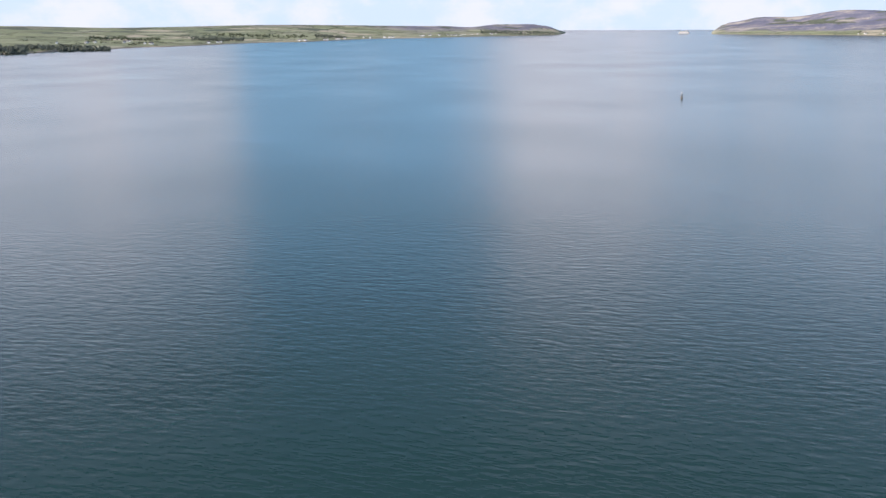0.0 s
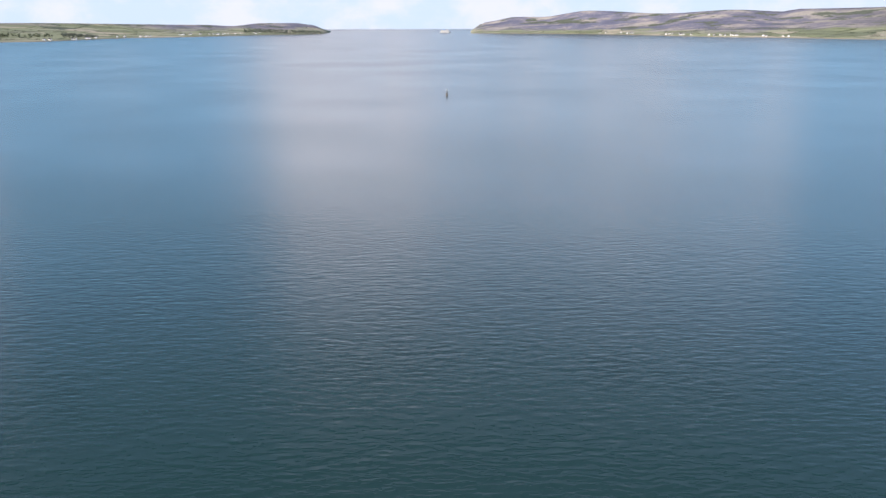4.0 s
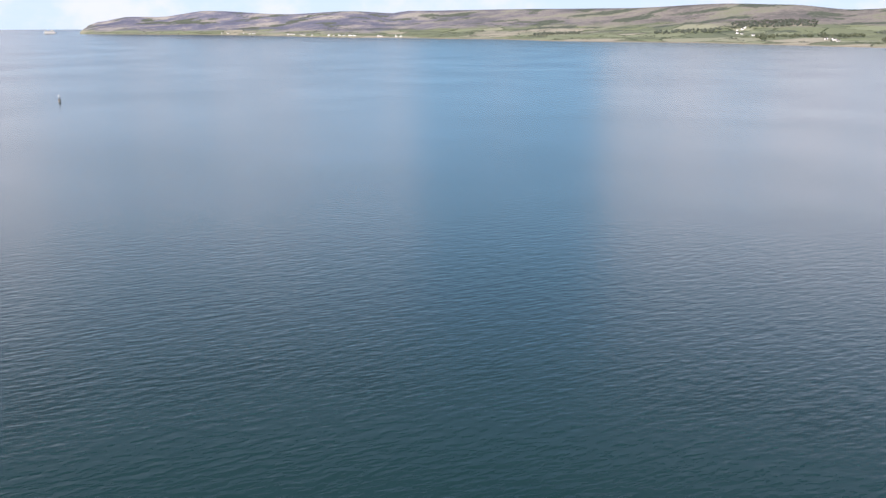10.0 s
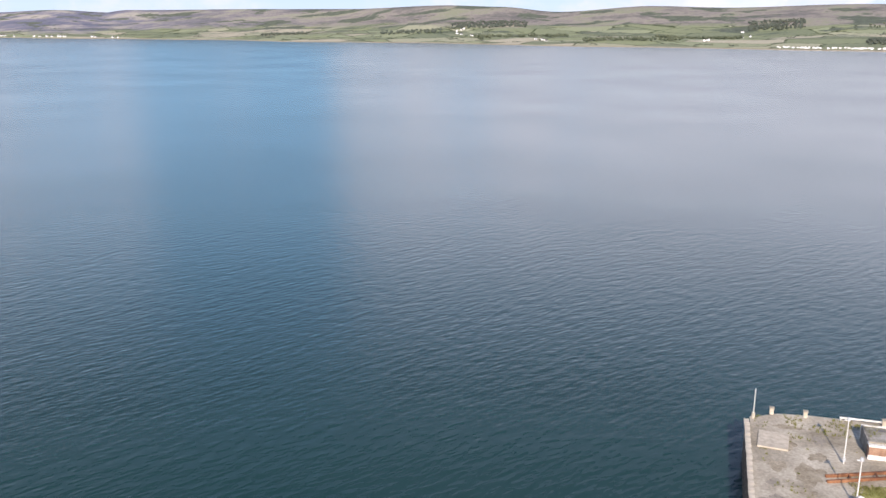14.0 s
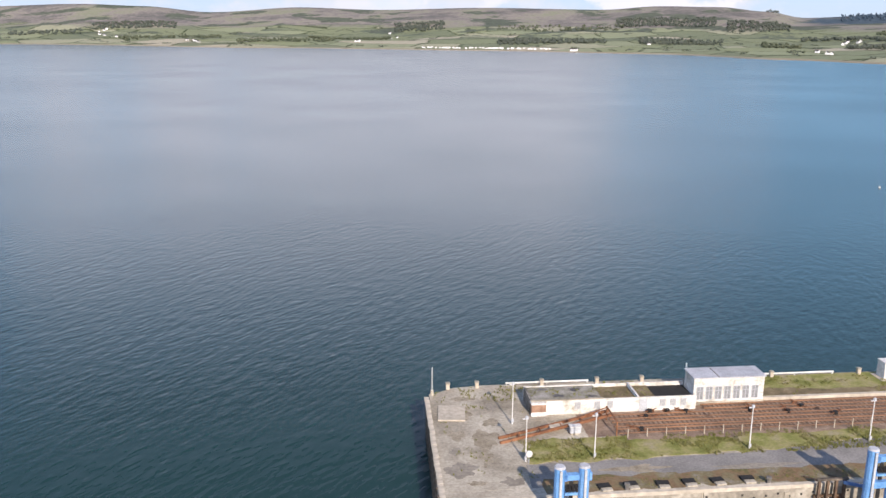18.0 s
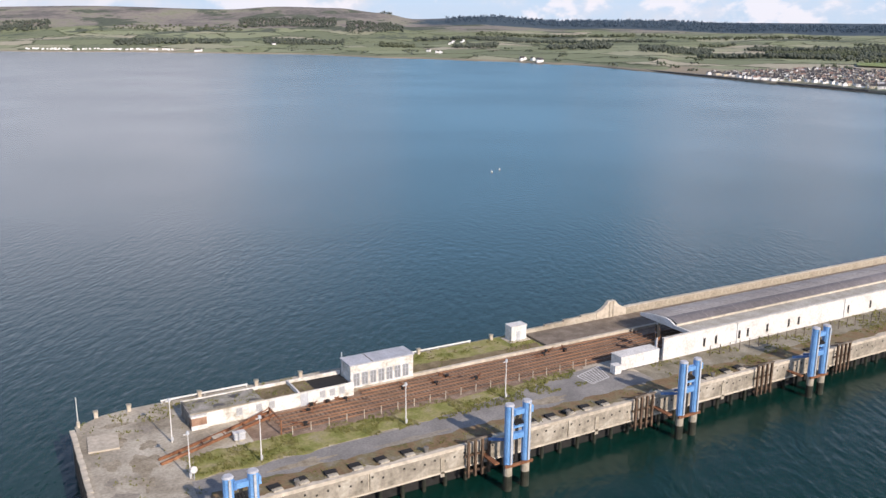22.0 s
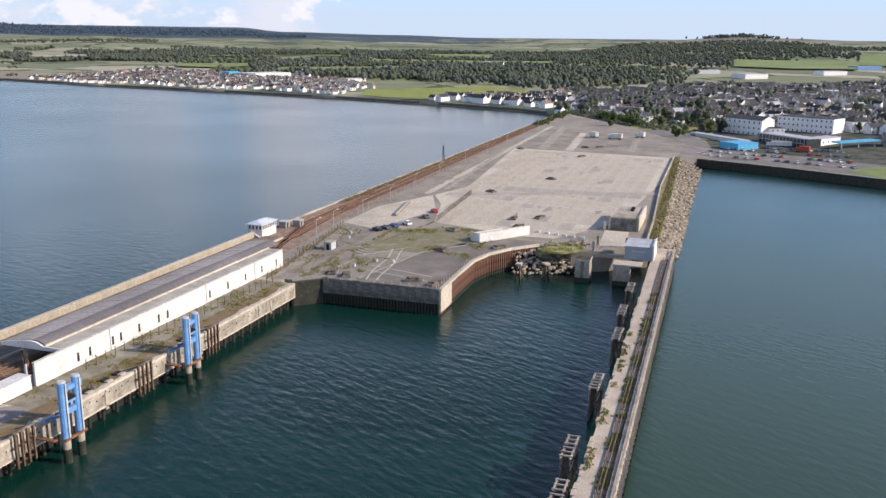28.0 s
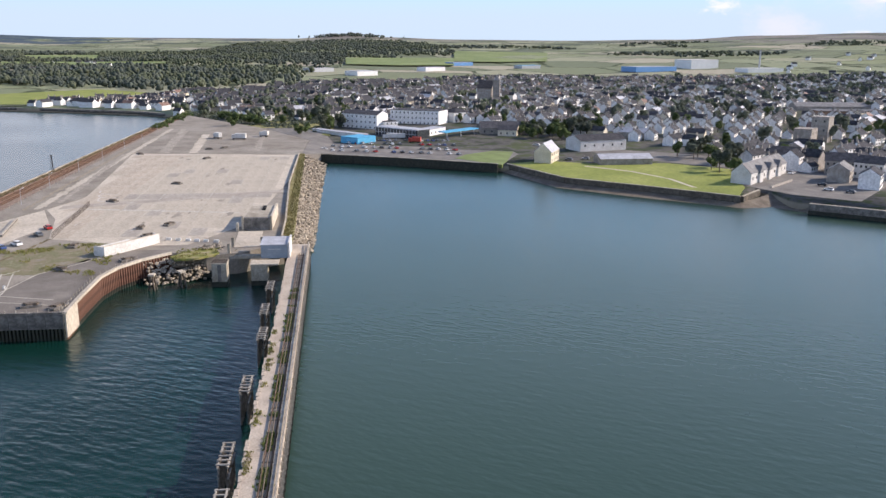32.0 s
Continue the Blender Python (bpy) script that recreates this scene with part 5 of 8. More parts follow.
fence(231, 67.7, 249.5, 61, 1.1, "edge_railing", "grey pipe railing along the curved quay", 2.4)
flat("apron_road", [(201, 67.5), (232, 68), (250, 61.5), (262, 52), (262, 62), (256, 73), (236, 84), (212, 90), (201, 90)], TOP, surface("worn_asphalt", ((0.13, 0.114, 0.094), (0.178, 0.158, 0.134), (0.24, 0.215, 0.182)), 0.9, 0, 0.12, 3.0, 0.01), "worn grey asphalt with faded lines", "road")
flat("scrub_patch", [(236, 84.5), (256, 73.5), (268, 64), (274, 80), (266, 99), (232, 106)], TOP, surface("dry_scrub_ground", ((0.24, 0.22, 0.18), (0.22, 0.185, 0.12), (0.15, 0.15, 0.07), (0.28, 0.25, 0.17)), 0.95, 0, 0.16, 2.5, 0.03), "brown dirt and scrub patch", "ground", 4.0)
flat("sliproad", [(262, 110), (300, 101), (330, 112.5), (300, 124), (268, 124)], TOP + 0.004, PALE_CONCRETE, "pale concrete car stand")
flat("side_road", [(214, 106), (262, 108), (268, 124.2), (300, 124.6), (330, 113), (356, 105.5), (498, 120.5), (640, 118), (740, 138), (640, 131), (500, 128.5), (280, 125.4), (214.2, 119)], TOP, APRON_GREY, "grey service road beside the railway", "road")
tufts("scrub", scatter(1700, 232, 272, 68, 104, TOP, 0.1, 0.12), BLADE, "dry yellow-green scrub", 0.5)
tufts("corner_scrub", scatter(600, 200, 226, 90, 106, TOP, 0.05), BLADE, "green weeds round scrap", 0.4)
for k, (x0, y0, x1, y1) in enumerate(((236, 84, 203, 90), (250, 74, 236, 84), (262, 66, 250, 74), (212, 92, 206, 70), (217, 92, 211, 72), (240, 90, 226, 100), (224, 99, 205, 101))):
    tagged(part("faded_line", beam(B(), (x0, y0, TOP + 0.02), (x1, y1, TOP + 0.02), 0.3, 0.03), OLD_LINE), "faded white painted road line on asphalt", "road marking")
for i, (x0, y0, x1, y1, w, m) in enumerate(((332, 114.6, 640, 123.2, 3.0, PALE_CONCRETE), (345, 110.5, 498, 122.2, 2.2, STAIN), (500, 100, 640, 112, 6.0, STAIN), (498, 84, 600, 92, 5.0, PALE_CONCRETE), (505, 50, 590, 54, 4.0, STAIN), (330, 119.5, 520, 125.6, 1.6, MUD))):
    flat("worn_strip", [(x0, y0), (x1, y1), (x1, y1 + w), (x0, y0 + w)], TOP + 0.006 + 0.001 * i, m, "long worn strip of older pavement", "pavement", 1.4)
flat("cross_road", [(331, 108), (338, 108), (370, 25.6), (362, 25.2)], DECK + 0.066, surface("grey_band", ((0.30, 0.265, 0.22), (0.36, 0.32, 0.27), (0.42, 0.375, 0.315)), 0.9, 0, 0.15, 2.0), "greyer worn strip across the pale concrete")
for x0, y0, x1, y1, w in ((196, 112.2, 262, 121.4, 1.6), (202, 108.2, 256, 115.8, 0.9), (200, 104.0, 232, 106.2, 1.4), (212, 97.0, 236, 104.0, 0.8), (204, 99.5, 222, 104.5, 0.7), (246, 100.0, 280, 94.2, 1.0)):
    flat("weedy_strip", [(x0, y0), (x1, y1), (x1, y1 + w), (x0, y0 + w)], TOP + 0.012, MOSS, "brown weedy strip along an old joint", "ground", 1.0)
flat("old_yard", [(196, 107), (214, 106.2), (262, 108), (256, 116), (214, 111), (196, 111.6)], TOP + 0.002, surface("dark_yard", ((0.15, 0.13, 0.105), (0.205, 0.18, 0.15), (0.26, 0.235, 0.20)), 0.95, 0, 0.2, 2.5, 0.01), "dark worn yard between station and apron", "pavement", 0.8)
tufts("yard_scrub", scatter(900, 198, 262, 103, 121, TOP, 0.12, 0.16), BLADE, "dry weeds in the old yard", 0.4)
lanes = thing("lane_lines", (380, 70, DECK), "long faded white and yellow lane lines on concrete", "road marking")
for i in range(7):
    y = 36 + 9.5 * i
    x0, x1 = 300 + 5 * (i % 3), 470 - 9 * (i % 2)
    part("lane_line", beam(B(), (x0, y, DECK + 0.072), (x1, y + 3.2, DECK + 0.072), 0.16, 0.01), OLD_LINE, lanes)
stop = thing("stop_line", (320, 80, DECK), "wide worn pale stop band across concrete", "road marking")
for i in range(4):
    part("band", prism(B(), [(318 + i * 3, 40 + 15 * i), (320.2 + i * 3, 40 + 15 * i), (322.6 + i * 3, 54 + 15 * i), (320.4 + i * 3, 54 + 15 * i)], DECK + 0.066, DECK + 0.072), OLD_LINE, stop)
for i in range(26):
    x, y = rnd(280, 480), rnd(36, 100)
    if not inside(SLAB, x + 5, y + 3) or not inside(SLAB, x - 5, y - 3):
        continue
    a, b = rnd(0.6, 5), rnd(0.4, 1.6)
    flat("oil_stain", blob(x, y, a, b), DECK + 0.067 + 0.0003 * i, STAIN if i % 4 else APRON_GREY, "dark worn stain on pale concrete", "stain")


def ribbon(run, width, z0, z1):
    """One continuous flat strip along a run of plan points."""
    bm, rows = B(), []
    for i, (x, y) in enumerate(run):
        p, q = run[max(0, i - 1)], run[min(len(run) - 1, i + 1)]
        d = math.hypot(q[0] - p[0], q[1] - p[1])
        u, v = -(q[1] - p[1]) / d * width / 2, (q[0] - p[0]) / d * width / 2
        rows.append([bm.verts.new(c) for c in ((x - u, y - v, z0), (x + u, y + v, z0), (x + u, y + v, z1), (x - u, y - v, z1))])
    for a, b in zip(rows, rows[1:]):
        for k in range(4):
            bm.faces.new((a[k], a[(k + 1) % 4], b[(k + 1) % 4], b[k]))
    bm.faces.new(rows[0])
    bm.faces.new(rows[-1])
    bmesh.ops.recalc_face_normals(bm, faces=bm.faces)
    return bm


wavy = thing("wavy_line", (220, 90, DECK), "wavy faded white line on worn asphalt", "road marking")
for k in range(2):
    run = [(203 + 34 * i / 14, 87.6 - 3.2 * k + 5.6 * i / 14 + 0.5 * math.sin(i / 2 + k)) for i in range(15)]
    part("line", ribbon(run, 0.34, TOP + 0.012, TOP + 0.03), OLD_LINE, wavy)
stands = thing("parking_bays", (235, 102, DECK), "short faded white parking bay lines on asphalt", "road marking")
for i in range(5):
    part("bay_line", beam(B(), (228 + 2.9 * i, 98.2 + 0.8 * i, TOP + 0.025), (231 + 2.9 * i, 103.4 + 0.8 * i, TOP + 0.025), 0.22, 0.02), OLD_LINE, stands)
arcs = thing("curved_markings", (360, 92, DECK), "curved worn white lane markings on concrete", "road marking")
for k in range(3):
    run = [(352 + 9 * k + 7 * math.cos(radians(200 - 14 * i)), 92 + 2 * k + 7 * math.sin(radians(200 - 14 * i))) for i in range(10)]
    part("arc", ribbon(run, 0.35, DECK + 0.07, DECK + 0.09), LINE, arcs)

# ---- inner corner: rubble, cells, berth ----
rock_meshes = []
for k in range(6):
    bm = B()
    bmesh.ops.create_icosphere(bm, subdivisions=1, radius=1.0)
    for v in bm.verts:
        v.co *= rnd(0.65, 1.2)
        v.co.z *= 0.7
    rock_meshes.append(mesh_of("rock", bm, ROCK))


def rocks(n, place, parent, size):
    for i in range(n):
        x, y, z = place()
        o = shared("rock", random.choice(rock_meshes), parent, Vector((x, y, z)) - base_of(parent), rnd(0, 6.28))
        s = size * rnd(0.6, 1.35)
        o.scale = (s, s, s)


rubble = thing("rubble_bank", (250, 46, 0), "dark tumbled rubble bank under the apron edge", "rock bank")


def bank_place():
    k = random.random()
    x0, y0 = (243 + 7 * k, 58 - 20 * k)
    d = random.random()
    return x0 + 8 * d, y0 + 2 * d, 0.2 + 5.4 * d


part("bed", prism(B(), [(247, 56), (252, 40), (259, 36), (260, 50), (252, 59)], -1, 1.6), KELP, rubble)
rocks(200, bank_place, rubble, 0.6)
mound = flat("grass_mound", [(247.5, 50), (250, 42), (255, 38.5), (261, 41), (258, 48), (252, 52)], TOP + 0.4, GRASS, "rough green and yellow grass mound", "grass", 1.2)
tufts("mound_grass", scatter(420, 248, 261, 39, 51, TOP + 0.4, -0.1), BLADE, "tall yellow-green grass", 0.34, "grass")
debris = thing("debris_heap", (262, 42, DECK), "dark heap of broken concrete and timber", "debris heap")
for i in range(46):
    a, r = rnd(0, 6.28), abs(random.gauss(0, 3.2))
    x, y = 263 + r * 1.2 * math.cos(a), 41.5 + r * math.sin(a)
    z = DECK + max(0.1, 1.5 - r * 0.3)
    if i % 3:
        o = shared("rock", random.choice(rock_meshes), debris, (x - 262, y - 42, z - DECK - 0.4), rnd(0, 6))
        o.scale = (0.7, 0.6, 0.45)
    else:
        part("broken_beam", beam(B(), (x, y, z - 0.3), (x + rnd(-2, 2), y + rnd(-2, 2), z + rnd(-0.2, 0.5)), 0.25), TIMBER if i % 2 else CONCRETE, debris)
cell = thing("mooring_cell", (243.5, 37, 0), "square weathered concrete mooring cell with a timber top", "mooring", "mooring cells at the berth")
part("shaft", box(B(), 241.4, 246.0, 34.7, 38.8, 1.5, 6.6), CONCRETE, cell)
part("foot", box(B(), 241.3, 246.1, 34.6, 38.9, -3, 1.5), KELP, cell)
part("rib", box(B(), 241.15, 241.4, 36.2, 37.2, 1.6, 6.4), DARK_CONCRETE, cell)
part("cap", box(B(), 241.2, 246.2, 34.5, 39.0, 6.6, 6.9), PALE_CONCRETE, cell)
for i in range(4):
    part("timber", box(B(), 241.5 + 1.2 * i, 241.9 + 1.2 * i, 34.6, 38.9, 6.9, 7.2), TIMBER, cell)
cell2 = thing("mooring_cell", (244, 25.4, 0), "slender concrete mooring pier joined to the jetty", "mooring", "mooring cells at the berth")
part("shaft", box(B(), 241.9, 246.4, 23.4, 28.0, 1.4, 6.0), CONCRETE, cell2)
part("foot", box(B(), 241.8, 246.5, 23.3, 28.1, -3, 1.4), KELP, cell2)
part("slab", box(B(), 241.6, 247, 20.2, 28.2, 6.0, 6.3), PALE_CONCRETE, cell2)
dol = thing("timber_dolphin", (240, 55, 0), "leaning dark timber mooring dolphin with a pale cap", "dolphin", "dolphins in the dock")
for k in range(5):
    a = k * 1.26
    part("timber_leg", rod(B(), (240 + 1.5 * math.cos(a), 55 + 1.5 * math.sin(a), -2), (240 + 0.5 * math.cos(a), 55 + 0.5 * math.sin(a), 4.2), 0.22, 7), TIMBER, dol)
part("cap", box(B(), 238.9, 241.2, 54.2, 55.9, 4.1, 4.6), PALE_CONCRETE, dol)
copy_thing(dol, pose(243, 47.5, 0, 0, 0, 40))
berth = thing("linkspan_berth", (258, 31, 0), "concrete ferry berth recess with posts", "berth")
part("back_wall", box(B(), 262, 263, 26.5, 36, 0, DECK - 0.02), DARK_CONCRETE, berth)
part("beam", box(B(), 255.2, 257, 26, 35.5, 4.6, 5.6), PALE_CONCRETE, berth)
part("ramp", prism(B(), [(263, 27.5), (286, 28.5), (286, 36.5), (263, 35.4)], DECK, DECK + 0.12), PALE_CONCRETE, berth)
for x, y in ((256, 35.8), (264, 35.6), (286.4, 36.9), (264, 26.8)):
    part("post", box(B(), x - 0.4, x + 0.4, y - 0.4, y + 0.4, DECK, DECK + 3.0), CONCRETE, berth)
hut = thing("metal_hut", (253, 21.5, DECK), "pale blue-grey metal hut with a roller door", "hut")
HUT = surface("blue_grey_sheet", ((0.20, 0.25, 0.29), (0.28, 0.33, 0.38)), 0.55, 0, 0.4, 5.0)
part("wall", box(B(), 248.6, 259.2, 18.0, 25.7, DECK, 10.2), HUT, hut)
part("roof", prism(B(), [(248.3, 17.9), (259.5, 17.9), (259.5, 25.9), (248.3, 25.9)], 10.2, 10.4), GREY_ROOF, hut)
part("parapet", box(B(), 248.4, 259.4, 17.4, 17.88, DECK, 10.9), WHITE, hut)
part("door", box(B(), 248.52, 248.6, 20.3, 23.4, DECK, 8.8), HUT, hut)
part("door_frame", box(B(), 248.46, 248.52, 20.0, 23.7, 8.8, 9.1), GREY_PAINT, hut)
bh = thing("block_house", (300, 31, DECK), "roofless concrete ramp house with open tops", "building")
part("wall", box(B(), 288, 290, 26.4, 35, DECK, 10.4), DARK_CONCRETE, bh)
part("deck", prism(B(), [(290, 26.4), (312, 25.8), (312, 34.5), (290, 35)], DECK, 10.2), CONCRETE, bh)
part("side_wall", box(B(), 288, 314, 25.6, 26.3, DECK, 10.7), PALE_CONCRETE, bh)
for x, y in ((287.8, 35.3), (287.8, 26.0)):
    part("post", box(B(), x - 0.35, x + 0.35, y - 0.35, y + 0.35, DECK, 11.2), CONCRETE, bh)
for i in range(3):
    part("winch", box(B(), 303 + 2.2 * i, 304.2 + 2.2 * i, 29, 30.2, 10.2, 10.9), BLACK, bh)

# ---- rock armour along the apron ----
armour = thing("rock_armour", (380, 15, 0), "pale tumbled rock armour slope beside the apron", "rock bank")
bm = B()
xs = [268, 287, 320, 360, 400, 440, 470, 488, 494]
top_y, low_y = [19.6, 19.9, 20.6, 21.9, 23, 23.6, 24, 24.2, 24.4], [13.2, 11.6, 11.2, 11.0, 11.6, 12, 12.6, 13, 20]
t_ = [bm.verts.new((x, y, 5.6)) for x, y in zip(xs, top_y)]
l_ = [bm.verts.new((x, y, -1.0)) for x, y in zip(xs, low_y)]
for i in range(len(xs) - 1):
    bm.faces.new((l_[i], l_[i + 1], t_[i + 1], t_[i]))
part("bed", bm, ROCK, armour)


def armour_place():
    x = 268 + 224 * random.random() ** 1.15
    k = random.random()
    y0 = 12.0 if x > 280 else 13.5
    y1 = 19.0 + (x - 268) * 0.018
    return x, y0 + (y1 - y0) * k, -0.4 + 5.8 * k


rocks(300, armour_place, armour, 0.72)
small = [v.co.copy() for v in rock_meshes[0].vertices], [tuple(f.vertices) for f in rock_meshes[0].polygons]
v_, f_ = [], []
for i in range(1500):
    x, y, z = armour_place()
    q, k = rnd(0.35, 0.8), len(v_)
    v_ += [(x + p.x * q * rnd(0.8, 1.3), y + p.y * q * rnd(0.8, 1.3), z + 0.25 + p.z * q) for p in small[0]]
    f_ += [tuple(k + a for a in f) for f in small[1]]
me = bpy.data.meshes.new("small_rocks")
me.from_pydata([Vector(p) - base_of(armour) for p in v_], [], f_)
me.materials.append(ROCK)
tagged(shared("small_rocks", me, armour), kind="stuff")
OLIVE = surface("olive_verge", ((0.15, 0.145, 0.05), (0.22, 0.20, 0.085), (0.28, 0.245, 0.13)), 0.95, 0, 0.25, 2.5, 0.05)
flat("verge", [(268, 17.8), (300, 18.4), (387, 21.2), (487, 23.5), (490, 26.4), (387, 25.6), (300, 21.6), (270, 21)], TOP + 0.2, OLIVE, "rough grass verge above the rocks", "grass")
tufts("verge_grass", [(x, 17.9 + (x - 268) * 0.026 + rnd(0, 3), TOP + 0.2) for x in [rnd(268, 488) for _ in range(1400)]], OLIVE, "yellow-green verge grass", 0.5, "grass")
tagged(part("parapet", prism(B(), [(266, 21.2), (300, 21.8), (387, 25.8), (487, 26.6), (487, 27.1), (387, 26.3), (300, 22.3), (266, 21.7)], DECK, DECK + 1.1), CONCRETE), "low grey concrete parapet wall along the apron", "wall", kind="structure")

# ---- buildings and scrap on the apron ----
wb = thing("white_ruin", (262.8, 65.2, DECK), "long low white building with a collapsed roof", "building")
me = mesh_of("front_wall", box(B(), -10.6, 10.6, -0.2, 0.15, 0, 3.0), WHITE)
shared("front_wall", me, wb, (0, 0, 0))
shared("rear_wall", mesh_of("rear_wall", box(B(), -10.6, 2.5, 4.0, 4.3, 0, 2.4), WHITE), wb)
shared("end_wall", mesh_of("end_wall", box(B(), -10.6, -10.3, 0.16, 4.0, 0, 2.9), WHITE), wb)
shared("end_wall", mesh_of("end_wall", box(B(), 10.3, 10.6, 0.16, 2.2, 0, 2.9), WHITE), wb)
shared("floor", mesh_of("floor", box(B(), -10.3, 10.3, 0.16, 4.0, 0, 0.15), DARK_CONCRETE), wb)
for i in range(16):
    bm = B()
    a, x, y = rnd(0, 6.2), rnd(-6, 4), rnd(0.8, 4.5)
    beam(bm, (x, y, rnd(0.3, 1.4)), (x + 2.6 * math.cos(a), y + 1.6 * math.sin(a), rnd(0.8, 3.2)), rnd(0.2, 1.3), 0.08)
    shared("fallen_sheet", mesh_of("fallen_sheet", bm, GREY_ROOF), wb)["label"] = "pale grey fallen roof sheet"
shared("coping", mesh_of("coping", box(B(), -10.7, 10.7, -0.28, 0.22, 3.0, 3.14), PALE_CONCRETE), wb)
shared("vent", mesh_of("vent", box(B(), 10.61, 10.7, 0.8, 1.4, 1.2, 1.9), BLACK), wb)
wb.rotation_euler[2] = math.atan2(59.1 - 71.2, 271.5 - 254.1)
kio = thing("grey_kiosk", (230.6, 111.4, DECK), "small pale concrete kiosk with a flat roof", "kiosk")
part("body", box(B(), 229, 232.2, 110.2, 112.6, TOP, 8.6), GREY_PAINT, kio)
part("roof", box(B(), 228.8, 232.4, 110.0, 112.8, 8.6, 8.78), CONCRETE, kio)
part("door", box(B(), 228.93, 229, 110.9, 111.8, TOP, 8.2), BLACK, kio)
heap = thing("scrap_heap", (294, 69.7, DECK), "low dark heap of scrap timber and steel", "scrap heap", "scrap heaps on the apron")
for i in range(8):
    bm = B()
    a, x, y = rnd(0, 6.2), 294 + rnd(-1.6, 1.6), 69.7 + rnd(-1, 1)
    beam(bm, (x, y, DECK + rnd(0.4, 0.9)), (x + 1.3 * math.cos(a), y + 0.9 * math.sin(a), DECK + rnd(0.5, 1.1)), rnd(0.25, 0.7), 0.25)
    part("scrap_bar", bm, TIMBER, heap)
part("slab", box(B(), 291.6, 296.2, 68.7, 70.9, DECK, DECK + 0.6), DARK_CONCRETE, heap)
part("plate", box(B(), 292.4, 295.0, 69.0, 70.5, DECK + 0.6, DECK + 1.05), TIMBER, heap)
for x, y in ((298.4, 61.4), (387.7, 75.2), (472, 75), (514, 80), (519, 72), (494, 114.5), (204.3, 94), (205.6, 75.5), (204, 69), (281, 64.6), (249, 63.5), (345.7, 92), (206, 98.5), (240, 79), (268, 84)):
    copy_thing(heap, pose(x, y, TOP, 0, 0, rnd(0, 180)))
ring_ = thing("white_marker", (221.1, 92.2, TOP), "small white drum marker on asphalt", "marker", "white markers on the apron")
part("drum", rod(B(), (221.1, 92.2, TOP), (221.1, 92.2, TOP + 0.7), 0.35, 10), WHITE, ring_)
part("rim", rod(B(), (221.1, 92.2, TOP + 0.7), (221.1, 92.2, TOP + 0.78), 0.4, 10), GREY_PAINT, ring_)
for x, y in ((222.2, 87.6), (214, 96), (246, 112), (252, 114)):
    copy_thing(ring_, pose(x, y, TOP))
blk = thing("concrete_barrier", (274, 53.8, DECK), "white-painted concrete barrier block", "barrier", "barriers across the apron")
part("body", prism(B(), [(273.5, 53.0), (274.5, 53.0), (274.5, 54.6), (273.5, 54.6)], DECK, DECK + 0.6), WHITE, blk)
part("top", prism(B(), [(273.75, 53.1), (274.25, 53.1), (274.25, 54.5), (273.75, 54.5)], DECK + 0.6, DECK + 0.85), WHITE, blk)
for x, y in ((273.2, 50.6), (272.4, 47.8), (271.7, 44.9), (270.9, 41.6), (275, 57)):
    copy_thing(blk, pose(x, y, TOP))
fence(280, 94.0, 337, 98.2, 2.0, "steel_fence", "dark steel palisade fence across the concrete", 1.3, metal=DARK_RUST)
fence(268, 124.8, 500, 129.6, 1.3, "railway_fence", "thin wire fence along the railway", 5.0)
fence(520, 62, 560, 90, 1.6, "gate_fence", "thin wire fence across the apron", 3.0)
low = thing("rail_platform_wall", (296, 112, DECK), "low dark concrete loading ramp wall", "wall")
part("wall", beam(B(), (284, 111, TOP + 0.35), (312, 116, TOP + 0.35), 0.7, 0.7), DARK_CONCRETE, low)
part("cap", beam(B(), (284, 111, TOP + 0.75), (312, 116, TOP + 0.75), 0.9, 0.12), PALE_CONCRETE, low)
slamp = thing("street_lamp", (309, 122.8, TOP), "slim grey street lamp with a curved arm", "lamp post", "lamps along the railway road")
part("post", rod(B(), (309, 122.8, TOP), (309, 122.8, 12.4), 0.11, 8, 0.07), GREY_PAINT, slamp)
part("arm", beam(B(), (309, 122.8, 12.4), (310.6, 122.2, 12.8), 0.09), GREY_PAINT, slamp)
part("lantern", box(B(), 310.3, 311.1, 121.95, 122.35, 12.7, 12.9), WHITE, slamp)
for x, y in ((277.8, 121), (340.8, 124.4), (256.8, 122.5), (242, 121.5), (380, 126.3), (425, 127.3), (470, 128.2), (520, 129), (570, 130), (620, 131)):
    copy_thing(slamp, pose(x, y, TOP))
mast = thing("harbour_mast", (430, 141, DECK), "dark lattice harbour light mast with crossarms", "mast")
for dx, dy in ((-0.5, -0.5), (0.5, -0.5), (0, 0.5)):
    part("leg", rod(B(), (430 + dx, 141 + dy, DECK), (430 + dx * 0.3, 141 + dy * 0.3, 14.5), 0.12, 6), BLACK, mast)
for z, w in ((14.3, 2.6), (12.9, 1.8), (11.0, 1.2)):
    part("crossarm", beam(B(), (430 - w, 141, z), (430 + w, 141 - 0.3, z), 0.14), BLACK, mast)
tagged(part("sea_kerb", prism(B(), [(238.7, 141.6), (765, 141.6), (765, 142.3), (238.7, 142.3)], 0, DECK + 0.5), CONCRETE), "weathered pale concrete kerb along the railway", "kerb", kind="structure")
tagged(part("sea_bank", prism(B(), [(196.2, 142.3), (770, 142.3), (770, 145.5), (196.2, 145.5)], -2, 1.0), ROCK), "dark rubble foot of the railway embankment", "rock bank", kind="structure")
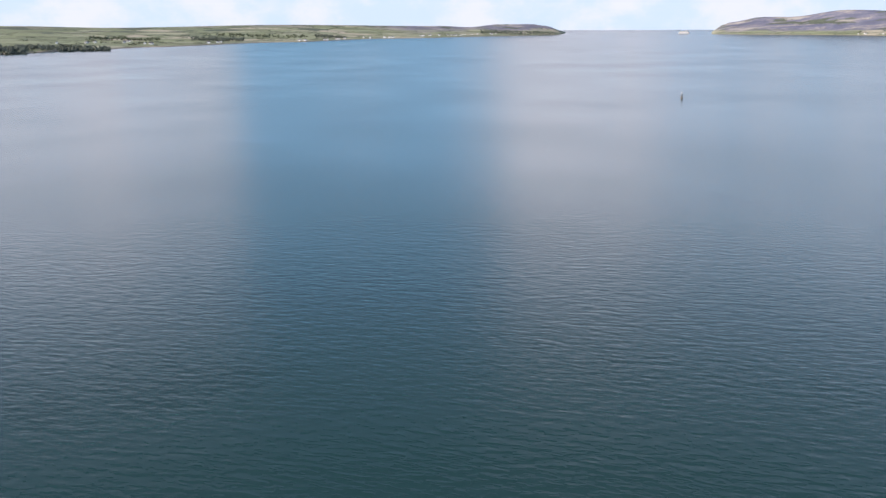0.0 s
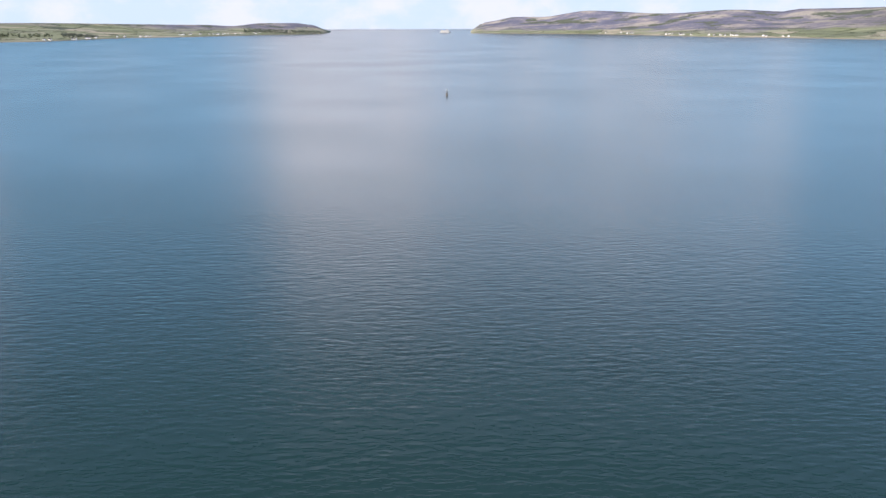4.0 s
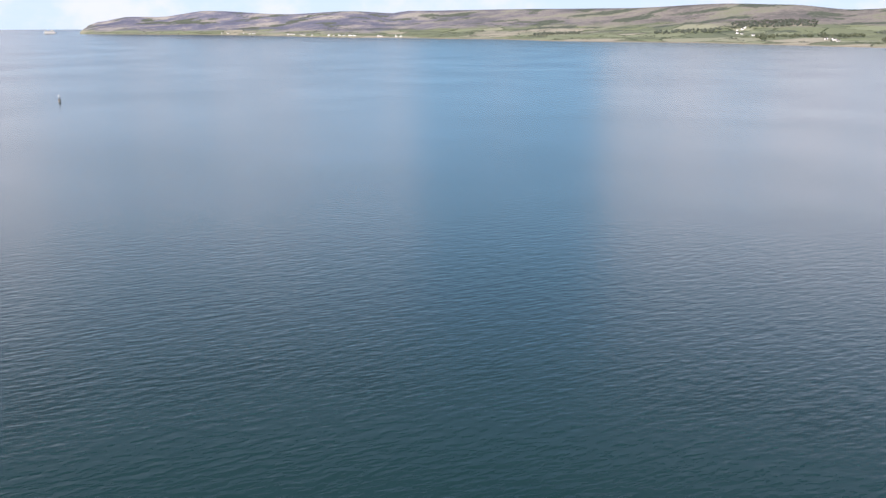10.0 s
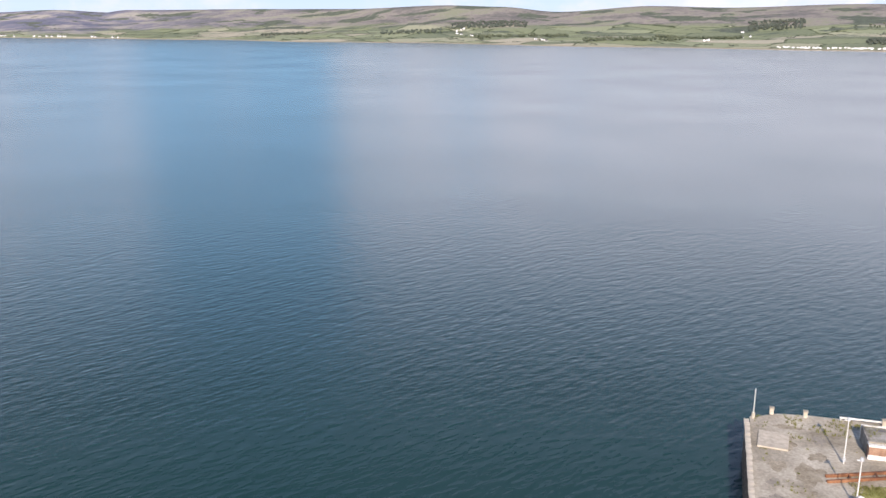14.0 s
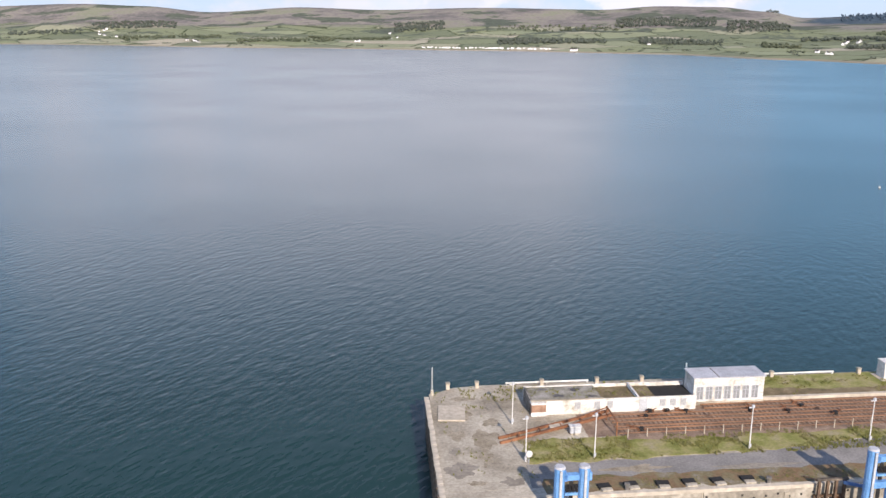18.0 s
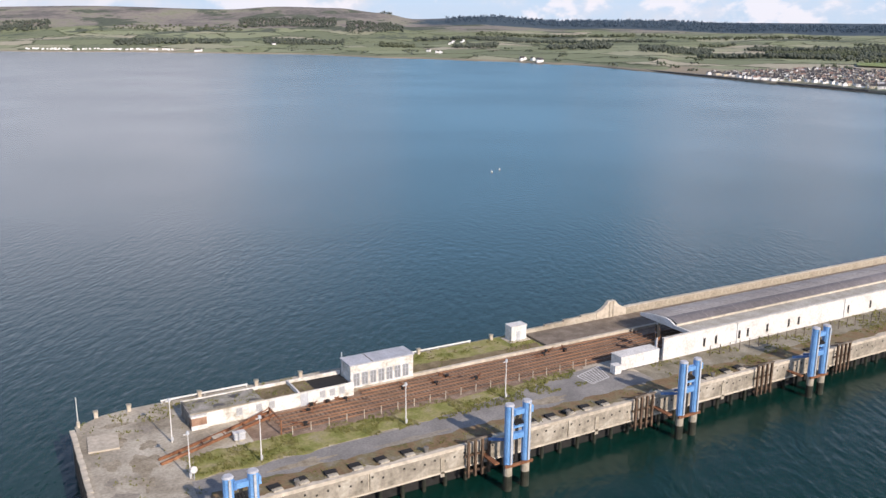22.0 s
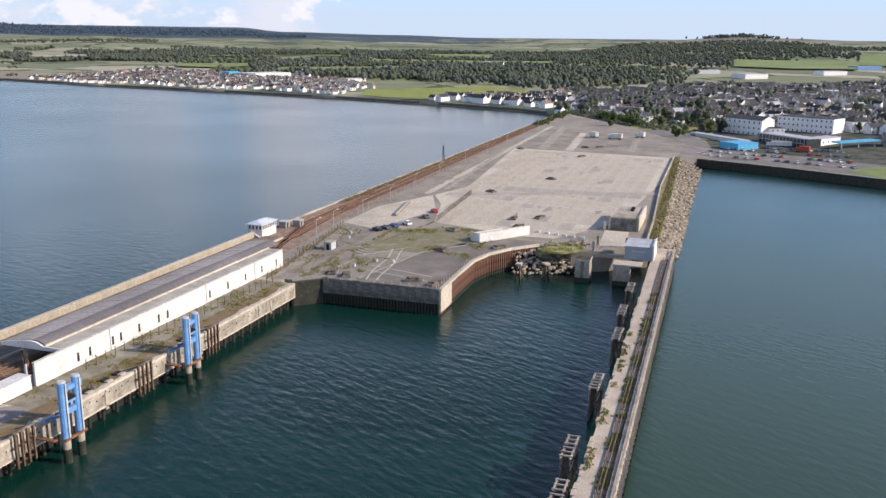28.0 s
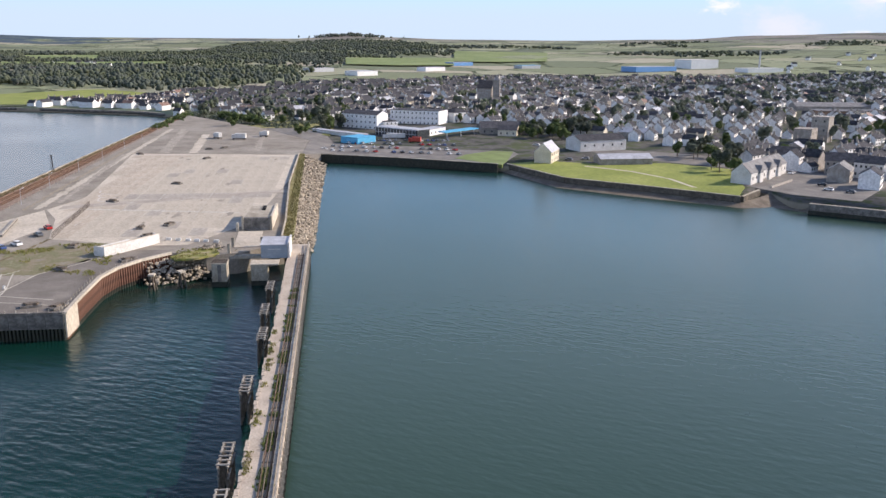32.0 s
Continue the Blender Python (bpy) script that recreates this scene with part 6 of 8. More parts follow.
tufts("corridor_scrub", [(x, rnd(138.6, 141.4), TOP) for x in [rnd(300, 760) for _ in range(1500)]], surface("dry_grass", ((0.17, 0.14, 0.075), (0.25, 0.205, 0.12), (0.30, 0.25, 0.16)), 0.95, 0, 0.3, 3.0, leafy=0.4), "dry brown grass along the railway", 0.6, "grass")

# ---- jetty ----
def outer(x):
    return 10.6 + (x - 84) * 0.0099


def inner(x):
    return 16.2 + (x - 84) * 0.009


OLD_TIMBER = surface("bleached_timber", ((0.20, 0.18, 0.15), (0.33, 0.30, 0.255), (0.44, 0.41, 0.355)), 0.9, 0, 0.6, 6.0, 0.01, 0.15)
jf = thing("jetty_structure", (170, 15, 0), "dark timber piles and beams carrying the jetty", "jetty", kind="structure")
me = mesh_of("timber_pile", rod(B(), (0, 0, -3), (0, 0, 5.3), 0.24, 7), TIMBER)
for i in range(44):
    x = 85 + 4.05 * i
    for y in (outer(x) + 0.5, inner(x) - 0.4):
        shared("timber_pile", me, jf, (x - 170, y - 15, 0))
me = mesh_of("fender_pile", box(B(), -0.13, 0.13, -0.14, 0.14, 1.6, 6.2), OLD_TIMBER)
me_f = mesh_of("fender_foot", box(B(), -0.14, 0.14, -0.15, 0.15, -2.6, 1.6), KELP)
for i in range(75):
    x = 85 + 2.4 * i
    p = shared("fender_pile", me, jf, (x - 170, outer(x) - 0.2 - 15, rnd(-0.2, 0.2)))
    shared("fender_foot", me_f, p)
part("waling", beam(B(), (84, outer(84) - 0.05, 5.0), (264, outer(264) - 0.05, 5.0), 0.3, 0.4), TIMBER, jf)
part("inner_waling", beam(B(), (84, inner(84), 4.9), (236, inner(236), 4.9), 0.3, 0.5), TIMBER, jf)
me = [mesh_of("edge_stone", box(B(), -0.7 - 0.1 * k, 0.7 + 0.1 * k, -0.25, 0.2 + 0.1 * k, -0.6, 0.06 + 0.03 * k), JETTY_TOP) for k in range(3)]
for i in range(78):
    x = 85 + 1.95 * i
    if random.random() < 0.85:
        shared("edge_stone", random.choice(me), jf, (x - 170, inner(x) - 15 + rnd(-0.12, 0.12), DECK), rnd(-0.06, 0.06))
pipes = thing("jetty_pipes", (170, 13, DECK), "long dark rusty service pipes along the jetty edge", "pipe")
for k, r in ((1.35, 0.16), (1.95, 0.11), (2.55, 0.13)):
    part("pipe", rod(B(), (84, outer(84) + k, DECK + 0.3), (252, outer(252) + k, DECK + 0.3), r, 8), DARK_RUST if k != 1.95 else TIMBER, pipes)
me = mesh_of("saddle", box(B(), -0.15, 0.15, 1.0, 2.9, 0, 0.16), CONCRETE)
for i in range(34):
    x = 86 + 5 * i
    shared("saddle", me, pipes, (x - 170, outer(x) - 13, 0))
rail = thing("jetty_handrail", (170, 12, DECK), "pale bleached timber handrail and service tray along the outer jetty edge", "handrail")
part("rail", beam(B(), (84, outer(84) + 0.1, DECK + 1.0), (264, outer(264) + 0.1, DECK + 1.0), 0.26, 0.14), OLD_TIMBER, rail)
part("lower_rail", beam(B(), (84, outer(84) + 0.1, DECK + 0.5), (264, outer(264) + 0.1, DECK + 0.5), 0.14, 0.12), OLD_TIMBER, rail)
part("service_tray", beam(B(), (84, outer(84) + 0.72, DECK + 0.55), (258, outer(258) + 0.72, DECK + 0.55), 0.5, 0.3), OLD_TIMBER, rail, "pale covered service tray")
me = mesh_of("post", box(B(), -0.09, 0.09, -0.09, 0.09, 0, 1.0), OLD_TIMBER)
for i in range(72):
    x = 85 + 2.5 * i
    shared("post", me, rail, (x - 170, outer(x) + 0.1 - 12, 0))
tufts("jetty_weeds", [(x, outer(x) + 2.0 + random.gauss(0, 0.55), DECK) for x in [rnd(86, 215) for _ in range(2600)] if noise.noise((x * 0.16, 0, 3)) > -0.02], WEED, "bright green weeds between the pipes", 0.42)
tufts("jetty_edge_weeds", [(x, inner(x) - 0.15 - abs(random.gauss(0, 0.5)), DECK) for x in [rnd(100, 185) for _ in range(600)] if noise.noise((x * 0.12, 7, 3)) > 0.05], GRASS, "yellow-green weeds on the jetty deck", 0.34)
jd = thing("jetty_dolphin", (124, 19.6, 0), "bleached timber fender cluster with slatted heads beside the jetty", "dolphin", "fender clusters beside the jetty")
for i in range(6):
    for j in range(2):
        part("timber_leg", rod(B(), (120.4 + 1.5 * i, 18.9 + 1.3 * j, -2), (120.6 + 1.44 * i, 18.9 + 1.2 * j, 6.2 + 0.35 * (i % 2)), 0.2, 7), TIMBER, jd)
for z in (6.2, 4.4):
    for j in range(2):
        part("waling", beam(B(), (120.2, 18.75 + 1.5 * j, z), (123.6, 18.75 + 1.5 * j, z), 0.24), OLD_TIMBER, jd)
        part("waling", beam(B(), (124.6, 18.75 + 1.5 * j, z + 0.2), (128.2, 18.75 + 1.5 * j, z + 0.2), 0.24), OLD_TIMBER, jd)
for i in range(6):
    part("head", beam(B(), (120.7 + 1.44 * i, 18.45, 6.45), (120.7 + 1.44 * i, 20.5, 6.45), 0.22), OLD_TIMBER, jd)
for x, y in ((152.1, 19.6), (180.7, 19.3), (198.4, 20.4), (218.8, 20.8), (109.2, 18.7)):
    copy_thing(jd, pose(x, y, 0))


# ---- cars ----
def car_maker():
    body = B()
    prof = [(-2.1, 0.3), (2.1, 0.3), (2.15, 0.65), (1.9, 0.85), (0.9, 0.95), (-1.9, 0.98), (-2.15, 0.75)]
    lo = [body.verts.new((x, -0.85, z)) for x, z in prof]
    hi = [body.verts.new((x, 0.85, z)) for x, z in prof]
    body.faces.new(lo)
    body.faces.new(hi[::-1])
    for i in range(len(prof)):
        j = (i + 1) % len(prof)
        body.faces.new((lo[j], lo[i], hi[i], hi[j]))
    cab = B()
    p = [cab.verts.new(v) for v in ((-1.75, -0.8, 0.97), (0.95, -0.8, 0.96), (0.95, 0.8, 0.96), (-1.75, 0.8, 0.97), (-1.35, -0.62, 1.42), (0.3, -0.62, 1.42), (0.3, 0.62, 1.42), (-1.35, 0.62, 1.42))]
    for f in ((0, 1, 5, 4), (1, 2, 6, 5), (2, 3, 7, 6), (3, 0, 4, 7), (4, 5, 6, 7)):
        cab.faces.new([p[i] for i in f])
    roof = box(B(), -1.38, 0.33, -0.64, 0.64, 1.42, 1.48)
    wheel = rod(B(), (0, -0.12, 0), (0, 0.12, 0), 0.32, 12)
    lamp_ = box(B(), 2.08, 2.17, -0.75, -0.45, 0.55, 0.7)
    lamp_ = box(lamp_, 2.08, 2.17, 0.45, 0.75, 0.55, 0.7)
    cabin, wheels, lamps = mesh_of("cabin", cab, GLASS), mesh_of("wheel", wheel, BLACK), mesh_of("headlights", lamp_, WHITE)
    bodies = {}

    def make(colour, words, at, turn, group):
        if colour not in bodies:
            m = surface("car_paint", (colour, colour), 0.3, 0, 1.0, 3.0)
            bodies[colour] = (body_mesh(body, m), body_mesh(roof, m))
        b, r = bodies[colour]
        c = thing("car", at, words, "car", group)
        c.rotation_euler[2] = turn
        shared("body", b, c)
        shared("cabin", cabin, c)
        shared("roof", r, c)
        shared("headlight", lamps, c)
        for x in (-1.35, 1.35):
            for y in (-0.78, 0.78):
                shared("wheel", wheels, c, (x, y, 0.32))
        return c

    def body_mesh(bm, m):
        cp = bm.copy()
        return mesh_of("body", cp, m)

    return make


car = car_maker()
PAINTS = (((0.75, 0.75, 0.74), "white hatchback parked on asphalt"), ((0.03, 0.03, 0.035), "black saloon parked on asphalt"), ((0.35, 0.36, 0.38), "silver hatchback parked on asphalt"),
          ((0.04, 0.08, 0.22), "dark blue saloon parked on asphalt"), ((0.45, 0.03, 0.025), "red hatchback parked on asphalt"), ((0.12, 0.13, 0.14), "dark grey saloon parked on asphalt"))
for x, y, k, a in ((259.9, 108, 1, 0.4), (263.3, 106.4, 5, 0.45), (266.8, 104.9, 3, 0.4), (271.8, 102, 0, 0.35), (285, 99.8, 5, 0.15), (295.9, 100.3, 4, 0.1)):
    car(PAINTS[k][0], PAINTS[k][1], (x, y, TOP + 0.01), a + 0.5, "cars on the apron")

# ---- town: ground, waterfront and named buildings ----
STONE = surface("grey_stone", ((0.22, 0.195, 0.17), (0.31, 0.28, 0.245), (0.40, 0.365, 0.325)), 0.9, 0, 0.4, 3.0, 0, 0.2)
CREAM = surface("cream_render", ((0.62, 0.55, 0.42), (0.72, 0.65, 0.52)), 0.85, 0, 0.3, 3.0, 0, 0.1)
RED_TILE = surface("red_brown_tile", ((0.15, 0.095, 0.075), (0.21, 0.135, 0.11), (0.27, 0.18, 0.145)), 0.85, 0, 0.4, 3.0, 0, 0.25)
LAWN = surface("mown_grass", ((0.165, 0.20, 0.03), (0.215, 0.25, 0.045), (0.265, 0.285, 0.07)), 0.95, 0, 0.04, 0.6)
MEADOW = surface("pasture", ((0.13, 0.18, 0.05), (0.17, 0.22, 0.07), (0.21, 0.25, 0.09)), 0.95, 0, 0.01, 0.1)
SAND = surface("wet_shingle", ((0.10, 0.08, 0.055), (0.16, 0.13, 0.095), (0.22, 0.185, 0.14)), 0.85, 0, 0.2, 2.0, 0.04)
SKY_BLUE = surface("sky_blue_sheet", ((0.06, 0.33, 0.55), (0.09, 0.42, 0.66)), 0.5, 0, 0.3, 3.0)


QUAY = 3.9   # the waterfront stands lower than the apron
WIDE = (EYE - QUAY) / (EYE - 6.3)


def front(x, y):
    """A waterfront place, first plotted at the apron's level, brought down to the quay's."""
    return x * WIDE, y * WIDE


def ground_z(x, y):
    return land_height(math.degrees(math.atan2(x, y)), math.hypot(x, y))[0]


def lay(name, pts, material, label, category, up=0.25, z=None):
    """A thin surface laid on the land."""
    if z == 6.0:
        pts, z = [front(*p) for p in pts], QUAY - 0.25
    bm = B()
    hi = [bm.verts.new((x, y, (ground_z(x, y) if z is None else z) + up)) for x, y in pts]
    lo = [bm.verts.new((x, y, (ground_z(x, y) if z is None else z) - 1.5)) for x, y in pts]
    bm.faces.new(hi)
    for i in range(len(pts)):
        j = (i + 1) % len(pts)
        bm.faces.new((lo[i], lo[j], hi[j], hi[i]))
    return tagged(part(name, bm, material), label, category, kind="structure")


lay("car_park", [(484.5, 24), (483, 12.5), (466, -25.7), (439, -76.6), (446, -82), (480, -96), (560, -92), (578, -30), (600, 12), (640, 60), (560, 25)], ASPHALT, "dark grey asphalt waterfront car park", "car park", 0.32, 6.0)
lay("green", [(443, -84), (393, -102.5), (366, -133.5), (339.5, -162), (358, -173), (413, -192), (437, -168), (440, -125), (452, -105)], LAWN, "bright green mown waterfront lawn", "lawn", 0.30, 6.0)
lay("slip_road", [(362, -176), (420, -192), (460, -150), (520, -130), (520, -300), (420, -300), (322, -205), (340, -185)], ASPHALT, "grey asphalt harbour street", "road", 0.27, 6.0)
lay("path", [(431, -121), (410, -140), (385, -150), (360, -152), (361, -150), (386, -148), (409, -138), (429, -120)], PALE_CONCRETE, "pale concrete footpath over the lawn", "path", 0.34, 6.0)
lay("scrub_ground", [(600, 12), (650, 10), (720, 20), (800, 80), (830, 150), (775, 140), (640, 58)], GRASS, "rough green scrub ground behind the apron", "ground", 0.3)
lay("playing_field", [(930, 378), (932, 312), (1120, 240), (1215, 330), (1055, 452), (960, 420)], LAWN, "bright green playing field", "field", 0.5)
MEADOWS = ((55, 59.5, 1900, 2050), (90, 97, 1900, 2350), (97, 103, 2200, 3000), (71, 75, 2500, 2900), (61, 69, 1740, 1850), (67, 79, 2080, 2210), (57, 66, 2450, 2640))
for k, (b0, b1, r0, r1) in enumerate(MEADOWS):
    pts = [(r * math.sin(radians(b)), r * math.cos(radians(b))) for b, r in ((b0, r0), (b0 + (b1 - b0) * 0.5, r0 * 0.98), (b1, r0), (b1, r1), (b0, r1))]
    bm = B()
    bm.faces.new([bm.verts.new(squash(x, y, ground_z(x, y) + 3)) for x, y in pts])
    tagged(part("meadow", bm, MEADOW), "bright green meadow between woods", "field", kind="structure")


def sea_wall(name, pts, z0, z1, t, material, label):
    if z1 > 5:
        pts, z1 = [front(*p) for p in pts], z1 - 6.2 + QUAY
    w = thing(name, (*pts[0], 0), label, "sea wall", kind="structure")
    for (x0, y0), (x1, y1) in zip(pts, pts[1:]):
        d = Vector((x1 - x0, y1 - y0)).normalized()
        part("wall", prism(B(), [(x0, y0), (x1, y1), (x1 - d.y * t, y1 + d.x * t), (x0 - d.y * t, y0 + d.x * t)][::-1], 1.6, z1), material, w)
        part("wall_foot", prism(B(), [(x0 + d.y * 0.1 * (t / abs(t)), y0 - d.x * 0.1 * (t / abs(t))), (x1 + d.y * 0.1 * (t / abs(t)), y1 - d.x * 0.1 * (t / abs(t))), (x1 - d.y * t, y1 + d.x * t), (x0 - d.y * t, y0 + d.x * t)][::-1], z0, 1.6), KELP, w)
        part("coping", prism(B(), [(x0 - 0.2 * d.x, y0), (x1, y1), (x1 - d.y * t * 0.8, y1 + d.x * t * 0.8), (x0 - d.y * t * 0.8, y0 + d.x * t * 0.8)][::-1], z1, z1 + 0.25), CONCRETE, w)
    return w


sea_wall("town_sea_wall", [(485, 24), (483, 12.5), (466, -25.7), (437.5, -77)], -2, 6.9, -1.4, KELP, "dark weed-stained stone sea wall below the car park")
sea_wall("lawn_sea_wall", [(441, -83), (392, -101.5), (365, -132.5), (337, -161.5), (352, -176)], -2, 6.3, -1.2, surface("dark_wet_stone", ((0.055, 0.045, 0.035), (0.10, 0.085, 0.065), (0.16, 0.135, 0.105)), 0.85, 0, 0.5, 3.0, 0.03), "dark stone sea wall below the lawn")
sea_wall("harbour_quay", [(318, -181), (300, -203), (262, -245), (220, -300)], -2, 6.5, -1.6, DARK_CONCRETE, "dark stained harbour quay wall")
bm = B()
inner_line, outer_line = [(442, -82), (392, -100.8), (364.4, -132), (336.4, -161.3), (353, -188), (322, -187)], [(437, -79), (386, -94.5), (355, -127.5), (329.5, -158.5), (330, -171), (316, -180)]
hi = [bm.verts.new((*front(x, y), 1.5 if i < 4 else 3.4)) for i, (x, y) in enumerate(inner_line)]
lo = [bm.verts.new((*front(x, y), -0.4)) for x, y in outer_line]
for i in range(5):
    bm.faces.new((hi[i], hi[i + 1], lo[i + 1], lo[i]))
tagged(part("beach", bm, SAND), "narrow brown shingle beach below the lawn", "beach", kind="structure")
lay("verge_lawn", [(464, -58), (437, -79), (450, -84), (490, -95), (496, -84), (480, -66)], MEADOW, "mown grass patch beside the car park", "lawn", 0.40, 6.0)
prom = [(1240, 1500), (1134, 1190), (1030, 837), (979, 606), (931, 427), (880, 285), (838, 190), (800, 150)]
sea_wall("promenade_wall", prom, -2, 3.2, 3.0, DARK_CONCRETE, "long dark promenade sea wall with a pale coping")
tagged(part("promenade_shingle", prism(B(), [(x - 7, y - 4) for x, y in prom] + [(x + 2, y) for x, y in prom[::-1]], -1, 0.8), SAND), "dark shingle strip below the promenade", "beach", kind="structure")

WIN = mesh_of("window", box(B(), -0.5, 0.5, -0.06, 0.05, -0.65, 0.65), GLASS)


def building(name, a, b, depth, h, label, category="building", wall=None, roof="flat", rise=3.0, top=None, rows=0, cols=0, z=None, group="", extra=None):
    """A block whose front runs from a to b in plan; its depth lies beyond the front."""
    wall, top = wall or WHITE, top or SLATE
    L = math.hypot(b[0] - a[0], b[1] - a[1])
    if z is None:
        a, b, z = front(*a), front(*b), QUAY
        L = math.hypot(b[0] - a[0], b[1] - a[1])
    if (b[1] - a[1]) * a[0] - (b[0] - a[0]) * a[1] > 0:
        a, b = b, a
    t = thing(name, (a[0], a[1], z), label, category, group)
    t.rotation_euler[2] = math.atan2(b[1] - a[1], b[0] - a[0])
    shared("wall", mesh_of("wall", box(B(), 0, L, 0, depth, -1, h), wall), t)
    bm = B()
    if roof == "flat":
        box(bm, -0.2, L + 0.2, -0.2, depth + 0.2, h, h + 0.35)
    else:
        i = depth / 2 if roof == "hip" else 0
        o = 0.35
        lo = [bm.verts.new(p) for p in ((-o, -o, h), (L + o, -o, h), (L + o, depth + o, h), (-o, depth + o, h))]
        hi = [bm.verts.new(p) for p in ((i - o * (i == 0), depth / 2, h + rise), (L - i + o * (i == 0), depth / 2, h + rise))]
        for f in ((lo[0], lo[1], hi[1], hi[0]), (lo[2], lo[3], hi[0], hi[1]), (lo[1], lo[2], hi[1]), (lo[3], lo[0], hi[0]), (lo[3], lo[2], lo[1], lo[0])):
            bm.faces.new(f)
        if roof == "gable":
            for x in (0.0, L):
                g = B()
                s = 0.02 if x else -0.02
                g.faces.new([g.verts.new(p) for p in ((x + s * 20, 0, h), (x + s * 20, depth, h), (x + s * 20, depth / 2, h + rise * 0.97))])
                shared("gable", mesh_of("gable", g, wall), t)
    shared("roof", mesh_of("roof", bm, top), t)
    if rows:
        for r in range(rows):
            for c in range(cols):
                shared("window", WIN, t, ((c + 0.5) * L / cols, -0.02, (r + 0.55) * h / rows))
    return t


TOWN_ROOF = surface("weathered_slate", ((0.14, 0.14, 0.142), (0.19, 0.19, 0.192), (0.25, 0.25, 0.25)), 0.85, 0, 0.3, 3.0)
BRIGHT = surface("bright_white_render", ((0.74, 0.735, 0.72), (0.83, 0.825, 0.81)), 0.85, 0, 0.1, 1.0)
building("hotel", (637, 4), (617, -21), 14, 11.4, "white three-storey waterfront hotel with a slate roof", "hotel", wall=BRIGHT, rows=3, cols=8, roof="gable", rise=2.6)
building("hotel_wing", (664, -33), (646, -68), 20, 11.6, "long white three-storey hotel wing", "hotel", wall=BRIGHT, rows=3, cols=12)
building("hotel_porch", (622, -36), (618, -27), 12, 6.4, "low white hotel entrance block", "building", wall=BRIGHT, rows=2, cols=3)
building("hotel_annex", (672, -96), (663, -82), 18, 9.0, "hotel end block with a dark mansard roof", "building", wall=BRIGHT, roof="hip", rise=3.5, rows=2, cols=4)
hall = building("glazed_hall", (586, -19), (557, -45), 12, 6.2, "low dark glazed waterfront hall with pale floor bands", "building", wall=GLASS, top=GREY_ROOF)
for z in (0.0, 2.9, 5.9):
    shared("floor_band", mesh_of("floor_band", box(B(), -0.3, 39.3, -0.5, 0, z, z + 0.35), GREY_PAINT), hall)
for i in range(14):
    shared("mullion", mesh_of("mullion", box(B(), 0.2 + 2.95 * i, 0.4 + 2.95 * i, -0.3, -0.02, 0.35, 5.9), GREY_PAINT), hall)
arch = building("arched_hall", (563, -48), (590, -67), 10, 5.0, "white hall with an arched glazed front", "building", wall=BRIGHT, top=GREY_ROOF, rows=1, cols=6)
building("blue_shed", (544, 4), (534, -6.3), 17, 3.9, "bright blue flat-roofed waterfront shed", "shed", wall=SKY_BLUE, top=SKY_BLUE)
building("white_shed", (603, 24), (563, -9), 6, 3.0, "long low white shed with a pale roof", "shed", top=GREY_ROOF)
canopy = thing("fuel_canopy", (*front(568, -76), QUAY), "pale blue filling station canopy on white posts", "canopy")
part("roof", prism(B(), [front(*p) for p in ((556, -63), (562, -59), (588, -84), (582, -89))], 8.4, 9.1), SKY_BLUE, canopy, "sky-blue flat canopy roof")
for x, y in (front(560, -64.5), front(571, -75), front(582, -85.5)):
    part("post", rod(B(), (x, y, QUAY), (x, y, 8.4), 0.3, 8), WHITE, canopy)
    part("pump", box(B(), x - 2.2, x - 1.2, y - 0.5, y + 0.4, QUAY, 5.7), GREY_PAINT, canopy)
building("cream_house", (440.4, -105.5), (456, -113.4), 9.4, 6.0, "cream two-storey gabled waterfront house with a pale roof", "house", wall=CREAM, roof="gable", rise=5.0, top=GREY_ROOF, rows=2, cols=4)
building("long_store", (488, -134), (497, -164), 17, 6.4, "long white store with a slate roof", "building", roof="gable", rise=3.2, rows=1, cols=5)
building("low_store", (433, -130), (434, -158), 13, 3.2, "long low shed with a pale grey roof", "shed", wall=STONE, roof="gable", rise=2.2, top=GREY_ROOF)
building("civic_hall", (581, -90), (579, -120), 16, 5.2, "grey civic building with a broad slate roof", "building", wall=STONE, roof="gable", rise=4.4, rows=1, cols=6)
building("civic_wing", (572, -100), (568, -112), 10, 4.6, "gabled front wing of the civic building", "building", wall=CREAM, roof="gable", rise=3.2, rows=1, cols=3)
vis = building("visitor_house", (365, -178.8), (399, -213), 9.5, 5.2, "white waterfront building with a long grey roof and gablets", "building", roof="gable", rise=4.6, top=TOWN_ROOF, rows=1, cols=10)
for k in range(3):
    bm = B()
    x0 = 9 + 13 * k
    lo = [bm.verts.new(p) for p in ((x0, -0.9, 4.4), (x0 + 5, -0.9, 4.4), (x0 + 5, 3.4, 4.4), (x0, 3.4, 4.4))]
    hi = [bm.verts.new((x0 + 2.5, -0.9, 8.2)), bm.verts.new((x0 + 2.5, 3.9, 8.2))]
    bm.faces.new((lo[0], lo[1], hi[0]))
    bm.faces.new((lo[1], lo[2], hi[1], hi[0]))
    bm.faces.new((lo[3], lo[0], hi[0], hi[1]))
    bm.faces.new((lo[2], lo[3], hi[1]))
    shared("gablet", mesh_of("gablet", bm, TOWN_ROOF), vis)
    shared("gablet_front", mesh_of("gablet_front", box(B(), x0 + 0.4, x0 + 4.6, -0.95, -0.02, 0, 4.6), WHITE), vis)
building("castle_tower", (513, -299), (521, -292), 9, 17.5, "tall square grey stone tower", "tower", wall=STONE, top=STONE, rows=3, cols=2)
